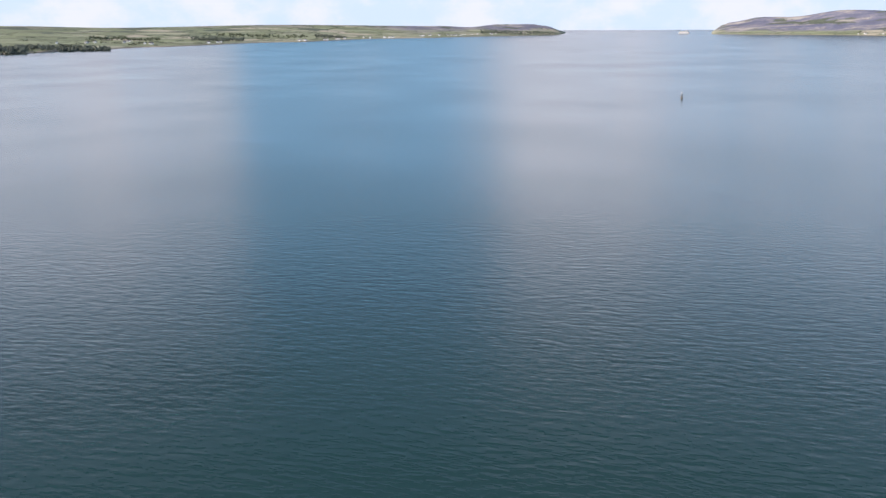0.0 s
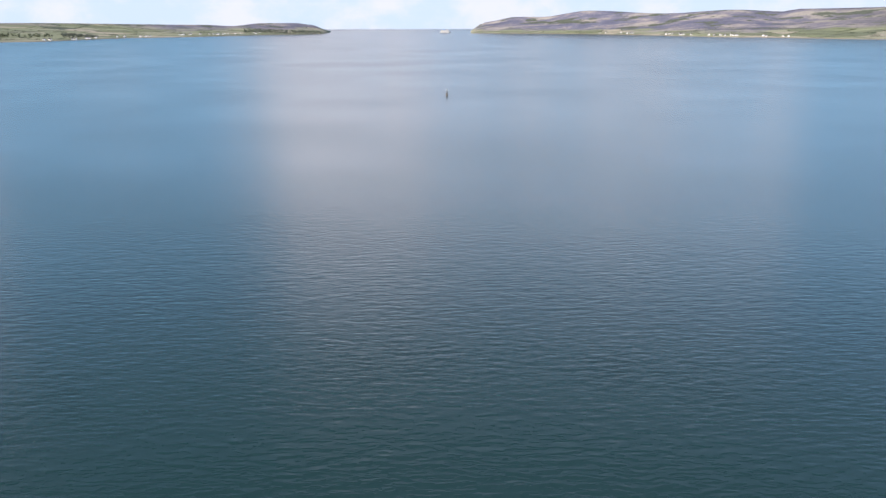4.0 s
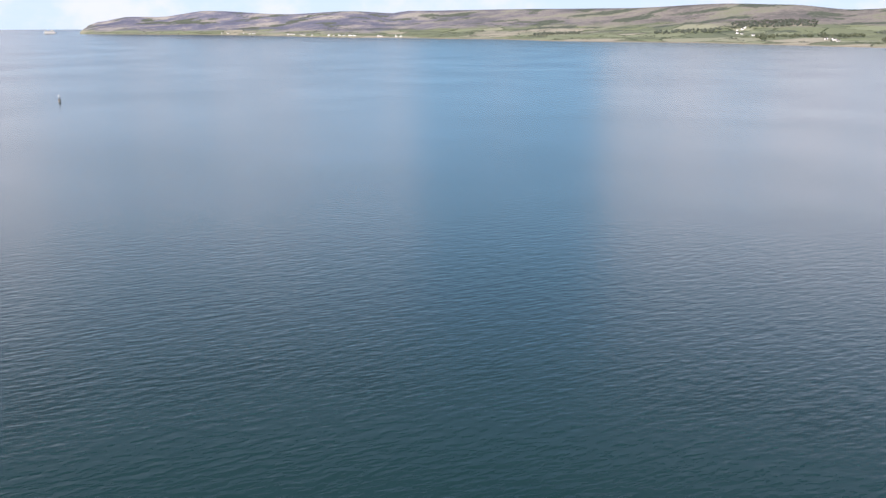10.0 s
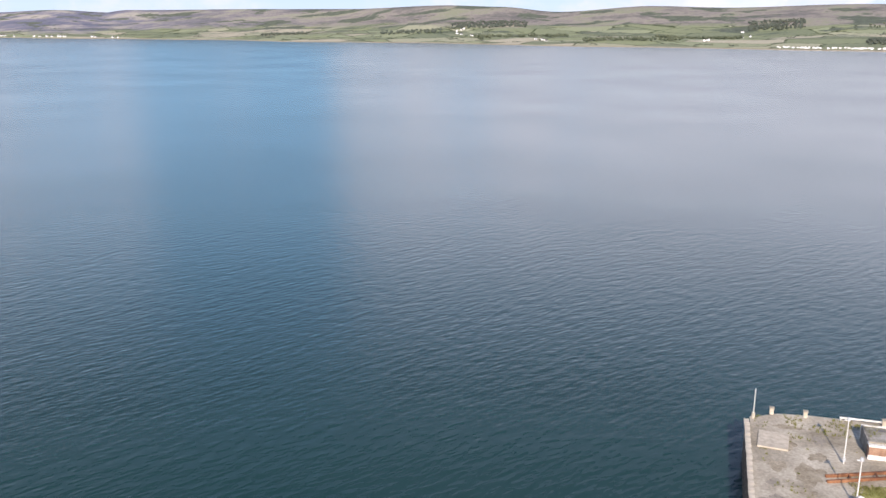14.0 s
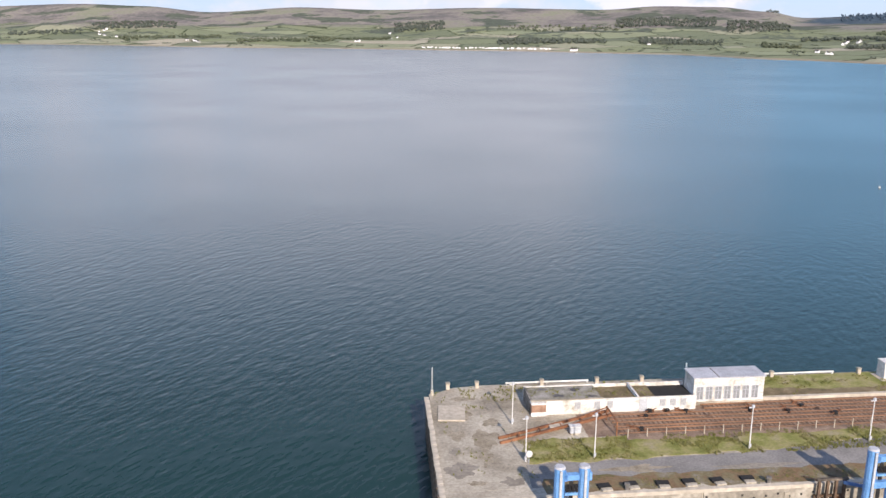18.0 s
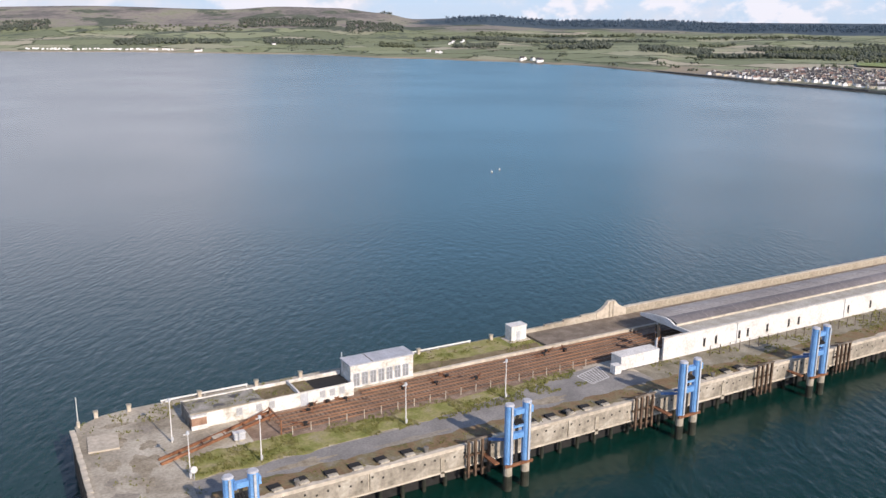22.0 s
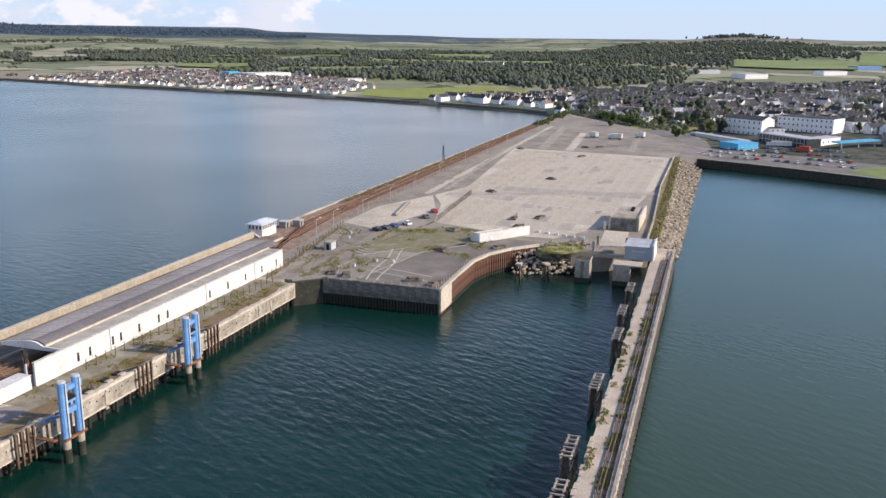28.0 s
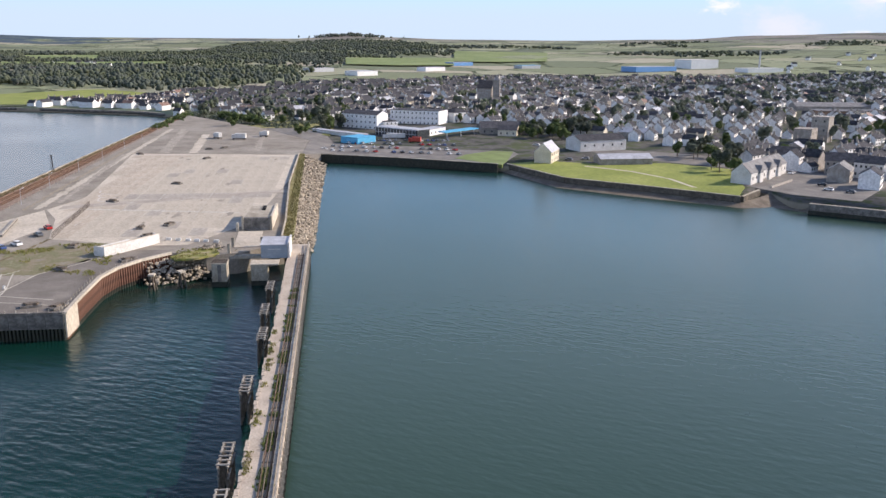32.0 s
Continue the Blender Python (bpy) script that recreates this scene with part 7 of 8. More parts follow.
building("castle_block", (500, -281), (511, -291), 11, 11, "grey stone block beside the tower", "tower", wall=STONE, top=STONE, rows=2, cols=2)
building("covered_market", (700, -398), (690, -462), 26, 6, "long low brown hall with a dark flat roof", "building", wall=BROWN_BRICK, top=DARK_ROOF)
building("market_roof", (745, -402), (738, -470), 20, 7, "ridged hall behind the market", "building", wall=STONE, roof="gable", rise=3.4, top=TOWN_ROOF)
building("church", (915, -152), (921, -138), 26, 11, "dark stone church with a steep slate roof", "church", wall=STONE, roof="gable", rise=8, z=9)
building("church_tower", (909, -160), (911, -153), 7, 20, "dark stone church tower", "church", wall=STONE, top=STONE, roof="hip", rise=5, z=9)
building("white_inn", (372, -246), (383, -238), 12, 7.5, "white two-storey harbour inn", "building", roof="gable", rise=3.4, rows=2, cols=6)
building("stone_inn", (389, -243), (396, -231), 12, 6.5, "grey stone harbour building", "building", wall=STONE, roof="gable", rise=4, rows=2, cols=5)
building("white_terrace", (412, -226), (418, -214), 12, 7.0, "white gabled terrace by the street", "building", roof="gable", rise=4, rows=2, cols=5)
building("corner_inn", (346, -228), (356, -236), 9, 6.6, "white inn with dark window bands on the harbour street", "building", wall=BRIGHT, roof="gable", rise=3, rows=2, cols=5)
building("street_house", (404, -222), (412, -229), 9, 7.0, "tall white gabled house on the harbour street", "house", wall=BRIGHT, roof="gable", rise=3.6, rows=2, cols=3)
building("quay_house", (366, -226), (376, -234), 10, 5.8, "grey stone house on the harbour street", "house", wall=STONE, roof="gable", rise=3.4, top=TOWN_ROOF, rows=2, cols=3)
for (x0, y0), (x1, y1) in (((372, -186), (392, -205)), ((356, -184), (374, -203)), ((400, -212), (420, -206))):
    tagged(part("garden_wall", beam(B(), (*front(x0, y0), QUAY + 0.5), (*front(x1, y1), QUAY + 0.5), 0.5, 1.0), STONE), "low grey stone garden wall", "wall")
for k, (b, d, w, dp, h, mat, tp, words) in enumerate((
        (60.9, 1540, 95, 60, 8, BRIGHT, WHITE, "large white flat-roofed school"), (66.2, 1370, 45, 30, 6, WHITE, GREY_ROOF, "white flat-roofed school hall"),
        (58.6, 1560, 40, 30, 9, SKY_BLUE, SKY_BLUE, "pale blue industrial shed"), (88.6, 1650, 60, 40, 7, GREY_PAINT, GREY_ROOF, "grey flat-roofed industrial shed"),
        (91.4, 1520, 55, 45, 10, BRIGHT, GREY_ROOF, "large pale grey warehouse"), (95.8, 1700, 60, 35, 9, BRIGHT, GREY_ROOF, "long white flat-roofed warehouse"),
        (97.6, 2000, 70, 40, 9, BLUE, GREY_ROOF, "blue flat-roofed industrial shed"), (102.0, 1850, 60, 35, 8, GREY_PAINT, SKY_BLUE, "low blue and grey shed"),
        (109.9, 1750, 120, 60, 11, BLUE, GREY_ROOF, "long blue factory shed"), (112.8, 1900, 85, 70, 22, BRIGHT, WHITE, "tall pale creamery building"),
        (116.4, 1780, 100, 50, 10, BRIGHT, WHITE, "long white creamery shed"))):
    x, y = d * math.sin(radians(b)), d * math.cos(radians(b))
    c = Vector((math.cos(radians(38 - b)), math.sin(radians(38 - b))))
    p = squash(x, y, ground_z(x, y))
    s = math.hypot(p.x, p.y) / d
    # all stand at one slant, as the estate's road runs
    c *= w * 0.8 * s / 2
    building("industrial_shed", (p.x - c.x, p.y - c.y), (p.x + c.x, p.y + c.y), dp * 0.8 * s, h * 0.8 * s, words, "industrial building", wall=mat, top=tp, z=p.z)
ch = thing("factory_chimney", (0, 0, 0), "tall slim grey factory chimney", "chimney")
x, y = 1800 * math.sin(radians(116)), 1800 * math.cos(radians(116))
p = squash(x, y, ground_z(x, y))
ch.location = p
shared("stack", mesh_of("stack", rod(B(), (0, 0, -2), (0, 0, 40), 2.0, 8, 1.4), GREY_PAINT), ch)
shared("collar", mesh_of("collar", rod(B(), (0, 0, 40), (0, 0, 41.2), 1.8, 8), DARK_CONCRETE), ch)

# the apron slopes down to the car park
bm = B()
top = [bm.verts.new(p) for p in ((488, 25.5, DECK + 0.02), (560, 23.8, DECK + 0.02), (640, 59.8, DECK + 0.02), (668, 14, QUAY + 0.1), (600, -6, QUAY + 0.1), (512, 6, QUAY + 0.1))]
low_ = [bm.verts.new((v.co.x, v.co.y, 1.0)) for v in top]
bm.faces.new(top)
for i in range(6):
    bm.faces.new((low_[i], low_[(i + 1) % 6], top[(i + 1) % 6], top[i]))
tagged(part("link_road", bm, ASPHALT), "grey asphalt slope between apron and car park", "road", kind="structure")

# vehicles in the car park
for i in range(64):
    row = i % 4
    k = (i // 4 + random.random() * 0.3) / 16
    x0, y0, x1, y1 = ((505, 15, 478, -66), (522, 9, 498, -66), (538, 0, 520, -72), (550, -16, 545, -70))[row]
    if random.random() < 0.22:
        continue
    c = random.choices(range(6), (5, 2, 3, 2, 2, 3))[0]
    car(PAINTS[c][0], PAINTS[c][1], (*front(x0 + (x1 - x0) * k, y0 + (y1 - y0) * k), QUAY + 0.08), rnd(-0.1, 0.1) + (0.3 if row % 2 else 0.25), "cars in the car park")
for x, y, a in ((502, 19.5, 0.4), (508, 13, 0.4), (455, -128, 1.2), (452, -118, 0.9), (360, -210, 0.7), (341, -212, 0.6), (348, -206, 0.7), (395, -214, 2.0), (405, -190, 0.3), (470, -140, 1.2), (520, -115, 1.0)):
    c = random.choice((0, 0, 1, 2, 5))
    car(PAINTS[c][0], PAINTS[c][1], (*front(x, y), QUAY + 0.1), a, "cars along the waterfront")


def lorry(at, turn, words, L=9.0, cab=True, paint=None):
    t = thing("lorry", at, words, "lorry")
    t.rotation_euler[2] = turn
    shared("body", mesh_of("body", box(B(), -L / 2, L / 2 - 2.4, -1.25, 1.25, 1.0, 3.8), paint or WHITE), t)
    shared("chassis", mesh_of("chassis", box(B(), -L / 2, L / 2, -1.0, 1.0, 0.6, 0.95), BLACK), t)
    shared("cab", mesh_of("cab", box(B(), L / 2 - 2.2, L / 2, -1.2, 1.2, 0.7, 3.0), paint or WHITE), t)
    shared("windscreen", mesh_of("windscreen", box(B(), L / 2, L / 2 + 0.05, -1.1, 1.1, 1.8, 2.8), GLASS), t)
    me = mesh_of("wheel", rod(B(), (0, -0.18, 0), (0, 0.18, 0), 0.5, 10), BLACK)
    for x in (-L / 2 + 1.2, L / 2 - 1.2):
        for y in (-1.05, 1.05):
            shared("wheel", me, t, (x, y, 0.5))


lorry((574, 83.5, TOP), 0.6, "white lorry parked on the far apron", 8)
lorry((567, 69, TOP), 1.4, "white and dark lorry on the far apron", 9)
lorry((583, 54.7, TOP), 1.2, "white van on the far apron", 6)
lorry((*front(437.2, -146), QUAY + 0.1), 1.3, "white coach parked beside the shed", 12)
lorry((*front(562, -30), QUAY + 0.1), 1.6, "long white trailer in the car park", 15)
lorry((*front(540, -42), QUAY + 0.1), 1.2, "red lorry in the car park", 8, paint=surface("red_paint", ((0.40, 0.05, 0.03), (0.5, 0.08, 0.05)), 0.5))
lorry((*front(556, -10), QUAY + 0.1), 1.2, "red skip lorry by the blue shed", 6, paint=surface("dull_red", ((0.36, 0.06, 0.03), (0.44, 0.09, 0.05)), 0.5))


# ---- houses ----
def house_meshes(w, L, h, rise, wall, top, chimneys, rows, cols):
    body = B()
    v = [body.verts.new(p) for p in ((0, 0, -2), (L, 0, -2), (L, w, -2), (0, w, -2), (0, 0, h), (L, 0, h), (L, w, h), (0, w, h), (0, w / 2, h + rise), (L, w / 2, h + rise))]
    for f in ((0, 1, 5, 4), (2, 3, 7, 6), (1, 2, 6, 9, 5), (3, 0, 4, 8, 7)):
        body.faces.new([v[i] for i in f])
    roof = B()
    o, t = 0.3, 0.2
    for s in (0, 1):
        y0, y1 = (-o, w / 2) if s == 0 else (w + o, w / 2)
        zl = h - o * rise / (w / 2)
        q = [roof.verts.new(p) for p in ((-o, y0, zl + t), (L + o, y0, zl + t), (L + o, y1, h + rise + t), (-o, y1, h + rise + t), (-o, y0, zl), (L + o, y0, zl), (L + o, y1, h + rise), (-o, y1, h + rise))]
        for f in ((0, 1, 2, 3), (7, 6, 5, 4), (0, 4, 5, 1), (1, 5, 6, 2), (3, 2, 6, 7), (0, 3, 7, 4)):
            roof.faces.new([q[i] for i in f])
    stack = box(B(), -0.4, 0.4, -0.6, 0.6, -1.2, 1.3)
    stack = box(stack, -0.25, 0.25, -0.45, 0.45, 1.3, 1.7)
    return mesh_of("wall", body, wall), mesh_of("roof", roof, top), mesh_of("chimney", stack, STONE), (w, L, h, rise, chimneys, rows, cols)


KINDS = [house_meshes(7, 8.5, 4.9, 2.7, BRIGHT, SLATE, 2, 2, 3), house_meshes(7.4, 16, 5.0, 2.7, BRIGHT, SLATE, 3, 2, 5), house_meshes(7.4, 17, 5.2, 2.8, STONE, SLATE, 4, 2, 7),
         house_meshes(6.6, 8, 3.2, 2.5, BRIGHT, SLATE, 1, 1, 3), house_meshes(7.4, 12, 4.9, 2.7, CREAM, SLATE, 2, 2, 4), house_meshes(7.4, 12, 4.8, 2.6, BRIGHT, RED_TILE, 2, 2, 4),
         house_meshes(8.4, 10, 6.4, 3.6, STONE, SLATE, 2, 3, 3), house_meshes(9.6, 19, 3.8, 2.7, STONE, GREY_ROOF, 0, 1, 6), house_meshes(7.4, 10, 4.8, 3.4, CREAM, RED_TILE, 2, 2, 3)]
HOUSE_WORDS = ("white rendered house with a slate roof", "white terraced houses with slate roofs", "grey stone terraced houses with slate roofs", "small white cottage with a slate roof",
               "cream rendered house with a slate roof", "white house with a red tiled roof", "tall grey stone house with a slate roof", "low stone hall with a pale roof", "cream house with a red tiled roof")


def near_house(x, y, turn, k, group):
    wm, rm, cm, (w, L, h, rise, chim, rows, cols) = KINDS[k]
    t = thing("house", (x, y, ground_z(x, y)), HOUSE_WORDS[k], "house", group)
    t.rotation_euler[2] = turn
    shared("wall", wm, t)
    shared("roof", rm, t)
    for i in range(chim):
        shared("chimney", cm, t, (0.5 + i * (L - 1) / max(1, chim - 1), w / 2, h + rise))
    for r in range(rows):
        for c in range(min(cols, 4)):
            shared("window", WIN, t, ((c + 0.5) * L / min(cols, 4), -0.02, (r + 0.55) * h / rows))


# white terrace above the promenade
for i in range(9):
    k = i / 8
    near_house(936 - 66 * k + rnd(-2, 2), 306 - 130 * k, radians(-116 + rnd(-4, 4)), (1, 0, 1, 4, 1, 0, 1, 1, 0)[i], "houses of the town")
    near_house(975 - 62 * k + rnd(-3, 3), 268 - 128 * k, radians(-62 + rnd(-6, 6)), (0, 1, 0, 0, 1, 1, 0, 3, 1)[i], "houses of the town")
far_v, far_f, far_m = [], [], []
FAR_MATS = [BRIGHT, SLATE, STONE, RED_TILE, CREAM, GREY_ROOF]


def far_house(x, y, turn, w, L, h, rise, wall, top):
    """Joined with the others beyond counting: walls, a roof with its eaves, and a chimney."""
    z = ground_z(x, y)
    c, s = math.cos(turn), math.sin(turn)

    def P(a, b, d):
        return squash(x + a * c - b * s, y + a * s + b * c, z + d)

    i = len(far_v)
    o = 0.35
    far_v.extend([P(*p) for p in ((0, 0, -2), (L, 0, -2), (L, w, -2), (0, w, -2), (0, 0, h), (L, 0, h), (L, w, h), (0, w, h), (0, w / 2, h + rise), (L, w / 2, h + rise),
                                  (-o, -o, h), (L + o, -o, h), (L + o, w / 2, h + rise + 0.3), (-o, w / 2, h + rise + 0.3), (-o, w + o, h), (L + o, w + o, h))])
    for f, m in (((0, 1, 5, 4), wall), ((2, 3, 7, 6), wall), ((1, 2, 6, 9, 5), wall), ((3, 0, 4, 8, 7), wall), ((10, 11, 12, 13), top), ((15, 14, 13, 12), top)):
        far_f.append([i + q for q in f])
        far_m.append(m)
    i = len(far_v)
    far_v.extend([P(a, b, d) for d in (h + rise - 1, h + rise + 1.4) for a, b in ((0.1, w / 2 - 0.6), (1.0, w / 2 - 0.6), (1.0, w / 2 + 0.6), (0.1, w / 2 + 0.6))])
    for f in ((0, 1, 5, 4), (1, 2, 6, 5), (2, 3, 7, 6), (3, 0, 4, 7), (4, 5, 6, 7)):
        far_f.append([i + q for q in f])
        far_m.append(2)
    if h > 3:
        # dark window strips just proud of the front and gable walls
        for zz in ((0.28, 0.46), (0.66, 0.84)):
            n = max(2, int(L / 3.2))
            for q in range(n):
                a = (q + 0.3) * L / n
                i = len(far_v)
                far_v.extend([P(a, -0.08, h * zz[0]), P(a + 1.1, -0.08, h * zz[0]), P(a + 1.1, -0.08, h * zz[1]), P(a, -0.08, h * zz[1])])
                far_f.append([i, i + 1, i + 2, i + 3])
                far_m.append(6)


KEEP_OUT = [(685, 790, -480, -395), (495, 535, -312, -272), (540, 600, -130, -55), (475, 530, -185, -120), (600, 690, -95, 30), (430, 615, -60, 30), (430, 600, -100, 30), (880, 960, -175, -120), (380, 462, -196, -92), (330, 425, -215, -160)]


def blocked(x, y):
    if inside(apron_outline, x - 8, y + 12) or inside(apron_outline, x - 18, y + 25):
        return True
    if any(x0 < x < x1 and y0 < y < y1 for x0, x1, y0, y1 in KEEP_OUT):
        return True
    if inside([(850, 385), (935, 285), (1125, 228), (1240, 330), (1060, 470), (960, 440)], x, y):
        return True
    b, r = math.degrees(math.atan2(x, y)), math.hypot(x, y)
    if 44 < b < 63.5 and abs(r - 1540) < 60 and b > 59:
        return True
    return False


near_count = 0
tree_sites = []
# the streets run square to the sea front; each district has its own turn
spots = []
for gx in range(-5, 58):
    for gy in range(-68, 68):
        x, y = 430 + gx * 20.5, gy * 15.8
        d = noise.noise((x / 260, y / 260, 0.3))
        turn = radians(along([(80, -57), (97, -52), (112, -34)], math.degrees(math.atan2(x, y))) + 10 * round(d * 3))
        spots.append((x + rnd(-6, 6), y + rnd(-4, 4), turn))
spots += [(x + 12 + rnd(-4, 4), y + 9 + rnd(-3, 3), t) for x, y, t in spots if 45 < math.degrees(math.atan2(x, y)) < 80 and math.hypot(x, y) > 900]
spots.sort(key=lambda s: math.hypot(s[0], s[1]))
for x, y, turn in spots:
    b, r = math.degrees(math.atan2(x, y)), math.hypot(x, y)
    s = along(SHORE, b)
    main = 79.5 < b < 126 and r > along([(82, 740), (86, 700), (92, 690), (97, 680), (101, 640), (105, 610), (109, 580), (112, 560), (114, 500), (117, 478), (122, 455), (126, 450)], b) and r < along([(82, 1100), (90, 1330), (104, 1500), (118, 1600), (126, 1700)], b)
    suburb = 43 < b <= 68 and s + 22 < r < s + along([(45, 130), (50, 330), (55, 500), (60, 540), (64, 400), (68, 160)], b)
    prom_row = 68 < b < 80 and s + 22 < r < s + along([(64, 130), (66, 75), (74, 75), (77, 110), (80, 300)], b)
    if not (main or suburb or prom_row) or blocked(x, y):
        continue
    p = random.random()
    if main and p < 0.19 + 0.6 * max(0.0, noise.noise((x / 90, y / 90, 7.7)) - 0.1):
        tree_sites.append((x, y))
        continue
    if suburb:
        turn = radians(-32 + 20 * round(noise.noise((x / 150, y / 150, 5)) * 2))
    if prom_row:
        turn = math.atan2(-155, -55) + math.pi / 2 + rnd(-0.1, 0.1) + math.pi / 2
    if random.random() < 0.22:
        turn += math.pi / 2
    if main:
        k = random.choices(range(9), (40, 34, 6, 16, 5, 2, 3, 3, 1) if r < 950 else (34, 32, 10, 16, 6, 2, 5, 4, 1))[0]
    else:
        k = random.choices(range(9), (34, 18, 0, 22, 6, 8, 0, 2, 3))[0]
    if near_count < 240 and r < 900:
        near_house(x, y, turn, k, "houses of the town")
        near_count += 1
    else:
        (w, L, h, rise, _, _, _) = KINDS[k][3]
        far_house(x, y, turn, w * (0.8 if suburb else 1), L * (0.62 if suburb else 1) * rnd(0.8, 1.1), h * (0.72 if suburb else 1) * rnd(0.85, 1.1), rise * (0.85 if suburb else 1) * rnd(0.8, 1.1), (0, 0, 2, 0, 4, 0, 2, 2, 4)[k], (1, 1, 1, 1, 1, 3, 1, 5, 3)[k])


def joined(name, verts, faces, mats, index, label, category):
    me = bpy.data.meshes.new(name)
    me.from_pydata(verts, [], faces)
    for m in mats:
        me.materials.append(m)
    if index:
        me.polygons.foreach_set("material_index", index)
    me.update()
    return tagged(new(name, me), label, category, kind="stuff")


# cottages, farms and caravans along the far shores: bearing, distance past the shore, number, spread in degrees
for b0, past, n, spread in ((8.8, 70, 80, 4.2), (14.6, 40, 4, 0.5), (35.7, 45, 8, 0.7), (31.0, 900, 6, 0.8), (29.4, 260, 3, 0.4), (19, 500, 3, 0.3), (0.6, 300, 2, 0.3), (2.8, 900, 3, 0.5), (-14.5, 600, 7, 0.8), (-9.8, 300, 4, 0.5),
                            (-38, 60, 10, 2.2), (-42, 60, 9, 1.6), (-46, 80, 8, 1.4), (-71.5, 250, 26, 2.6), (-80, 60, 10, 1.6), (-76.5, 60, 6, 0.9), (-94, 500, 6, 2.4), (-91, 200, 3, 0.6), (-86.8, 80, 3, 0.4), (74, 900, 12, 2.4), (70, 620, 12, 2.0), (64, 520, 10, 1.5), (122, 1500, 20, 5)):
    for i in range(n):
        b = b0 + rnd(-spread, spread)
        r = along(SHORE, b) + past * rnd(0.8, 1.5)
        van = b0 == 8.8
        far_house(r * math.sin(radians(b)), r * math.cos(radians(b)), rnd(0, 3.1) if not van else radians(-b + rnd(-10, 10)), 7 if not van else 3.4, 11 if not van else 6, 4.5 if not van else 2.4, 3.4 if not van else 0.5, 0, 1 if not van else 0)
joined("distant_houses", far_v, far_f, FAR_MATS + [GLASS], far_m, "dense distant white and stone houses with slate roofs", "houses")

# ---- trees ----
def crown_quads(rng, cx, cy, cz, rx, rz, n, size, tilt=0.5):
    """Leaf clumps in a few lobes, so that the outline is uneven and has gaps."""
    lobes = rng.normal(0, 0.42, (5, 3)) * (rx, rx, rz) + (cx, cy, cz)
    pick = rng.integers(0, 5, n)
    off = rng.normal(0, 1, (n, 3))
    off /= np.linalg.norm(off, axis=1)[:, None]
    c = lobes[pick] + off * (rx * 0.62, rx * 0.62, rz * 0.6) * rng.uniform(0.55, 1.0, (n, 1))
    off = off + (0, 0, tilt)
    off /= np.linalg.norm(off, axis=1)[:, None] + 1e-9
    u = np.cross(off, rng.normal(0, 1, (n, 3)))
    u /= np.linalg.norm(u, axis=1)[:, None] + 1e-9
    v = np.cross(off, u) + off * 0.3
    s = size * rng.uniform(0.6, 1.3, (n, 1))
    return np.concatenate([(c - u * s - v * s)[:, None], (c + u * s - v * s)[:, None], (c + u * s + v * s)[:, None], (c - u * s + v * s)[:, None]], axis=1)


rng = np.random.default_rng(7)


def quad_mesh(name, quads, material):
    v = quads.reshape(-1, 3)
    n = len(v) // 4
    me = bpy.data.meshes.new(name)
    me.vertices.add(len(v))
    me.vertices.foreach_set("co", v.ravel())
    me.loops.add(len(v))
    me.loops.foreach_set("vertex_index", np.arange(len(v), dtype=np.int32))
    me.polygons.add(n)
    me.polygons.foreach_set("loop_start", np.arange(0, len(v), 4, dtype=np.int32))
    me.materials.append(material)
    me.update()
    me.validate()
    return me


TREES = []
for k in range(5):
    h = (9, 11, 8, 12, 10)[k]
    q = crown_quads(rng, 0, 0, h * 0.62, h * 0.34, h * 0.36, 260, h * 0.07)
    trunk = rod(B(), (0, 0, -1), (0.2, 0.1, h * 0.6), 0.32, 7, 0.12)
    for a in (0.4, 2.4, 4.3):
        rod(trunk, (0.1, 0, h * 0.3), (math.cos(a) * h * 0.2, math.sin(a) * h * 0.2, h * 0.6), 0.12, 5, 0.05)
    TREES.append((quad_mesh("crown", q, (LEAF, HAZY_LEAF, LEAF, HAZY_LEAF, LEAF)[k]), mesh_of("trunk", trunk, TIMBER)))
sites = []
for i in range(46):
    sites.append((rnd(640, 760), rnd(20, 100)) if i < 5 else (rnd(560, 620), rnd(-175, -120)))
for x, y in ((653, 12), (653, 6), (648, 18), (700, 24), (706, 16), (695, 30), (872, -43), (733, -108), (728, -114), (680, -111), (686, -118), (794, -150), (759, -193), (712, -191), (720, -198), (728, -205), (497, -210), (505, -214), (419, -188), (412, -193), (429, -188), (424, -196), (436, -194), (450, -207), (456, -212), (671, -261), (721, -344), (470, -195), (476, -200), (482, -190), (488, -205), (470, -208), (700, 5), (690, -45), (705, -30), (600, 32), (612, 28), (640, 12), (690, -90), (684, -104), (672, -110)):
    sites.append((x, y))
sites = [(x, y) for x, y in sites if not (x < 700 and y > 50 and x + y < 720)] + [p for p in tree_sites if math.hypot(*p) < 1000]
for x, y in sites[:190]:
    c, t_m = random.choice(TREES)
    t = thing("tree", (x, y, ground_z(x, y)), "broad green tree with an uneven crown", "tree", "trees of the town")
    s = rnd(0.7, 1.15)
    t.rotation_euler[2], t.scale = rnd(0, 6.2), (s, s, s)
    shared("crown", c, t)
    shared("trunk", t_m, t)

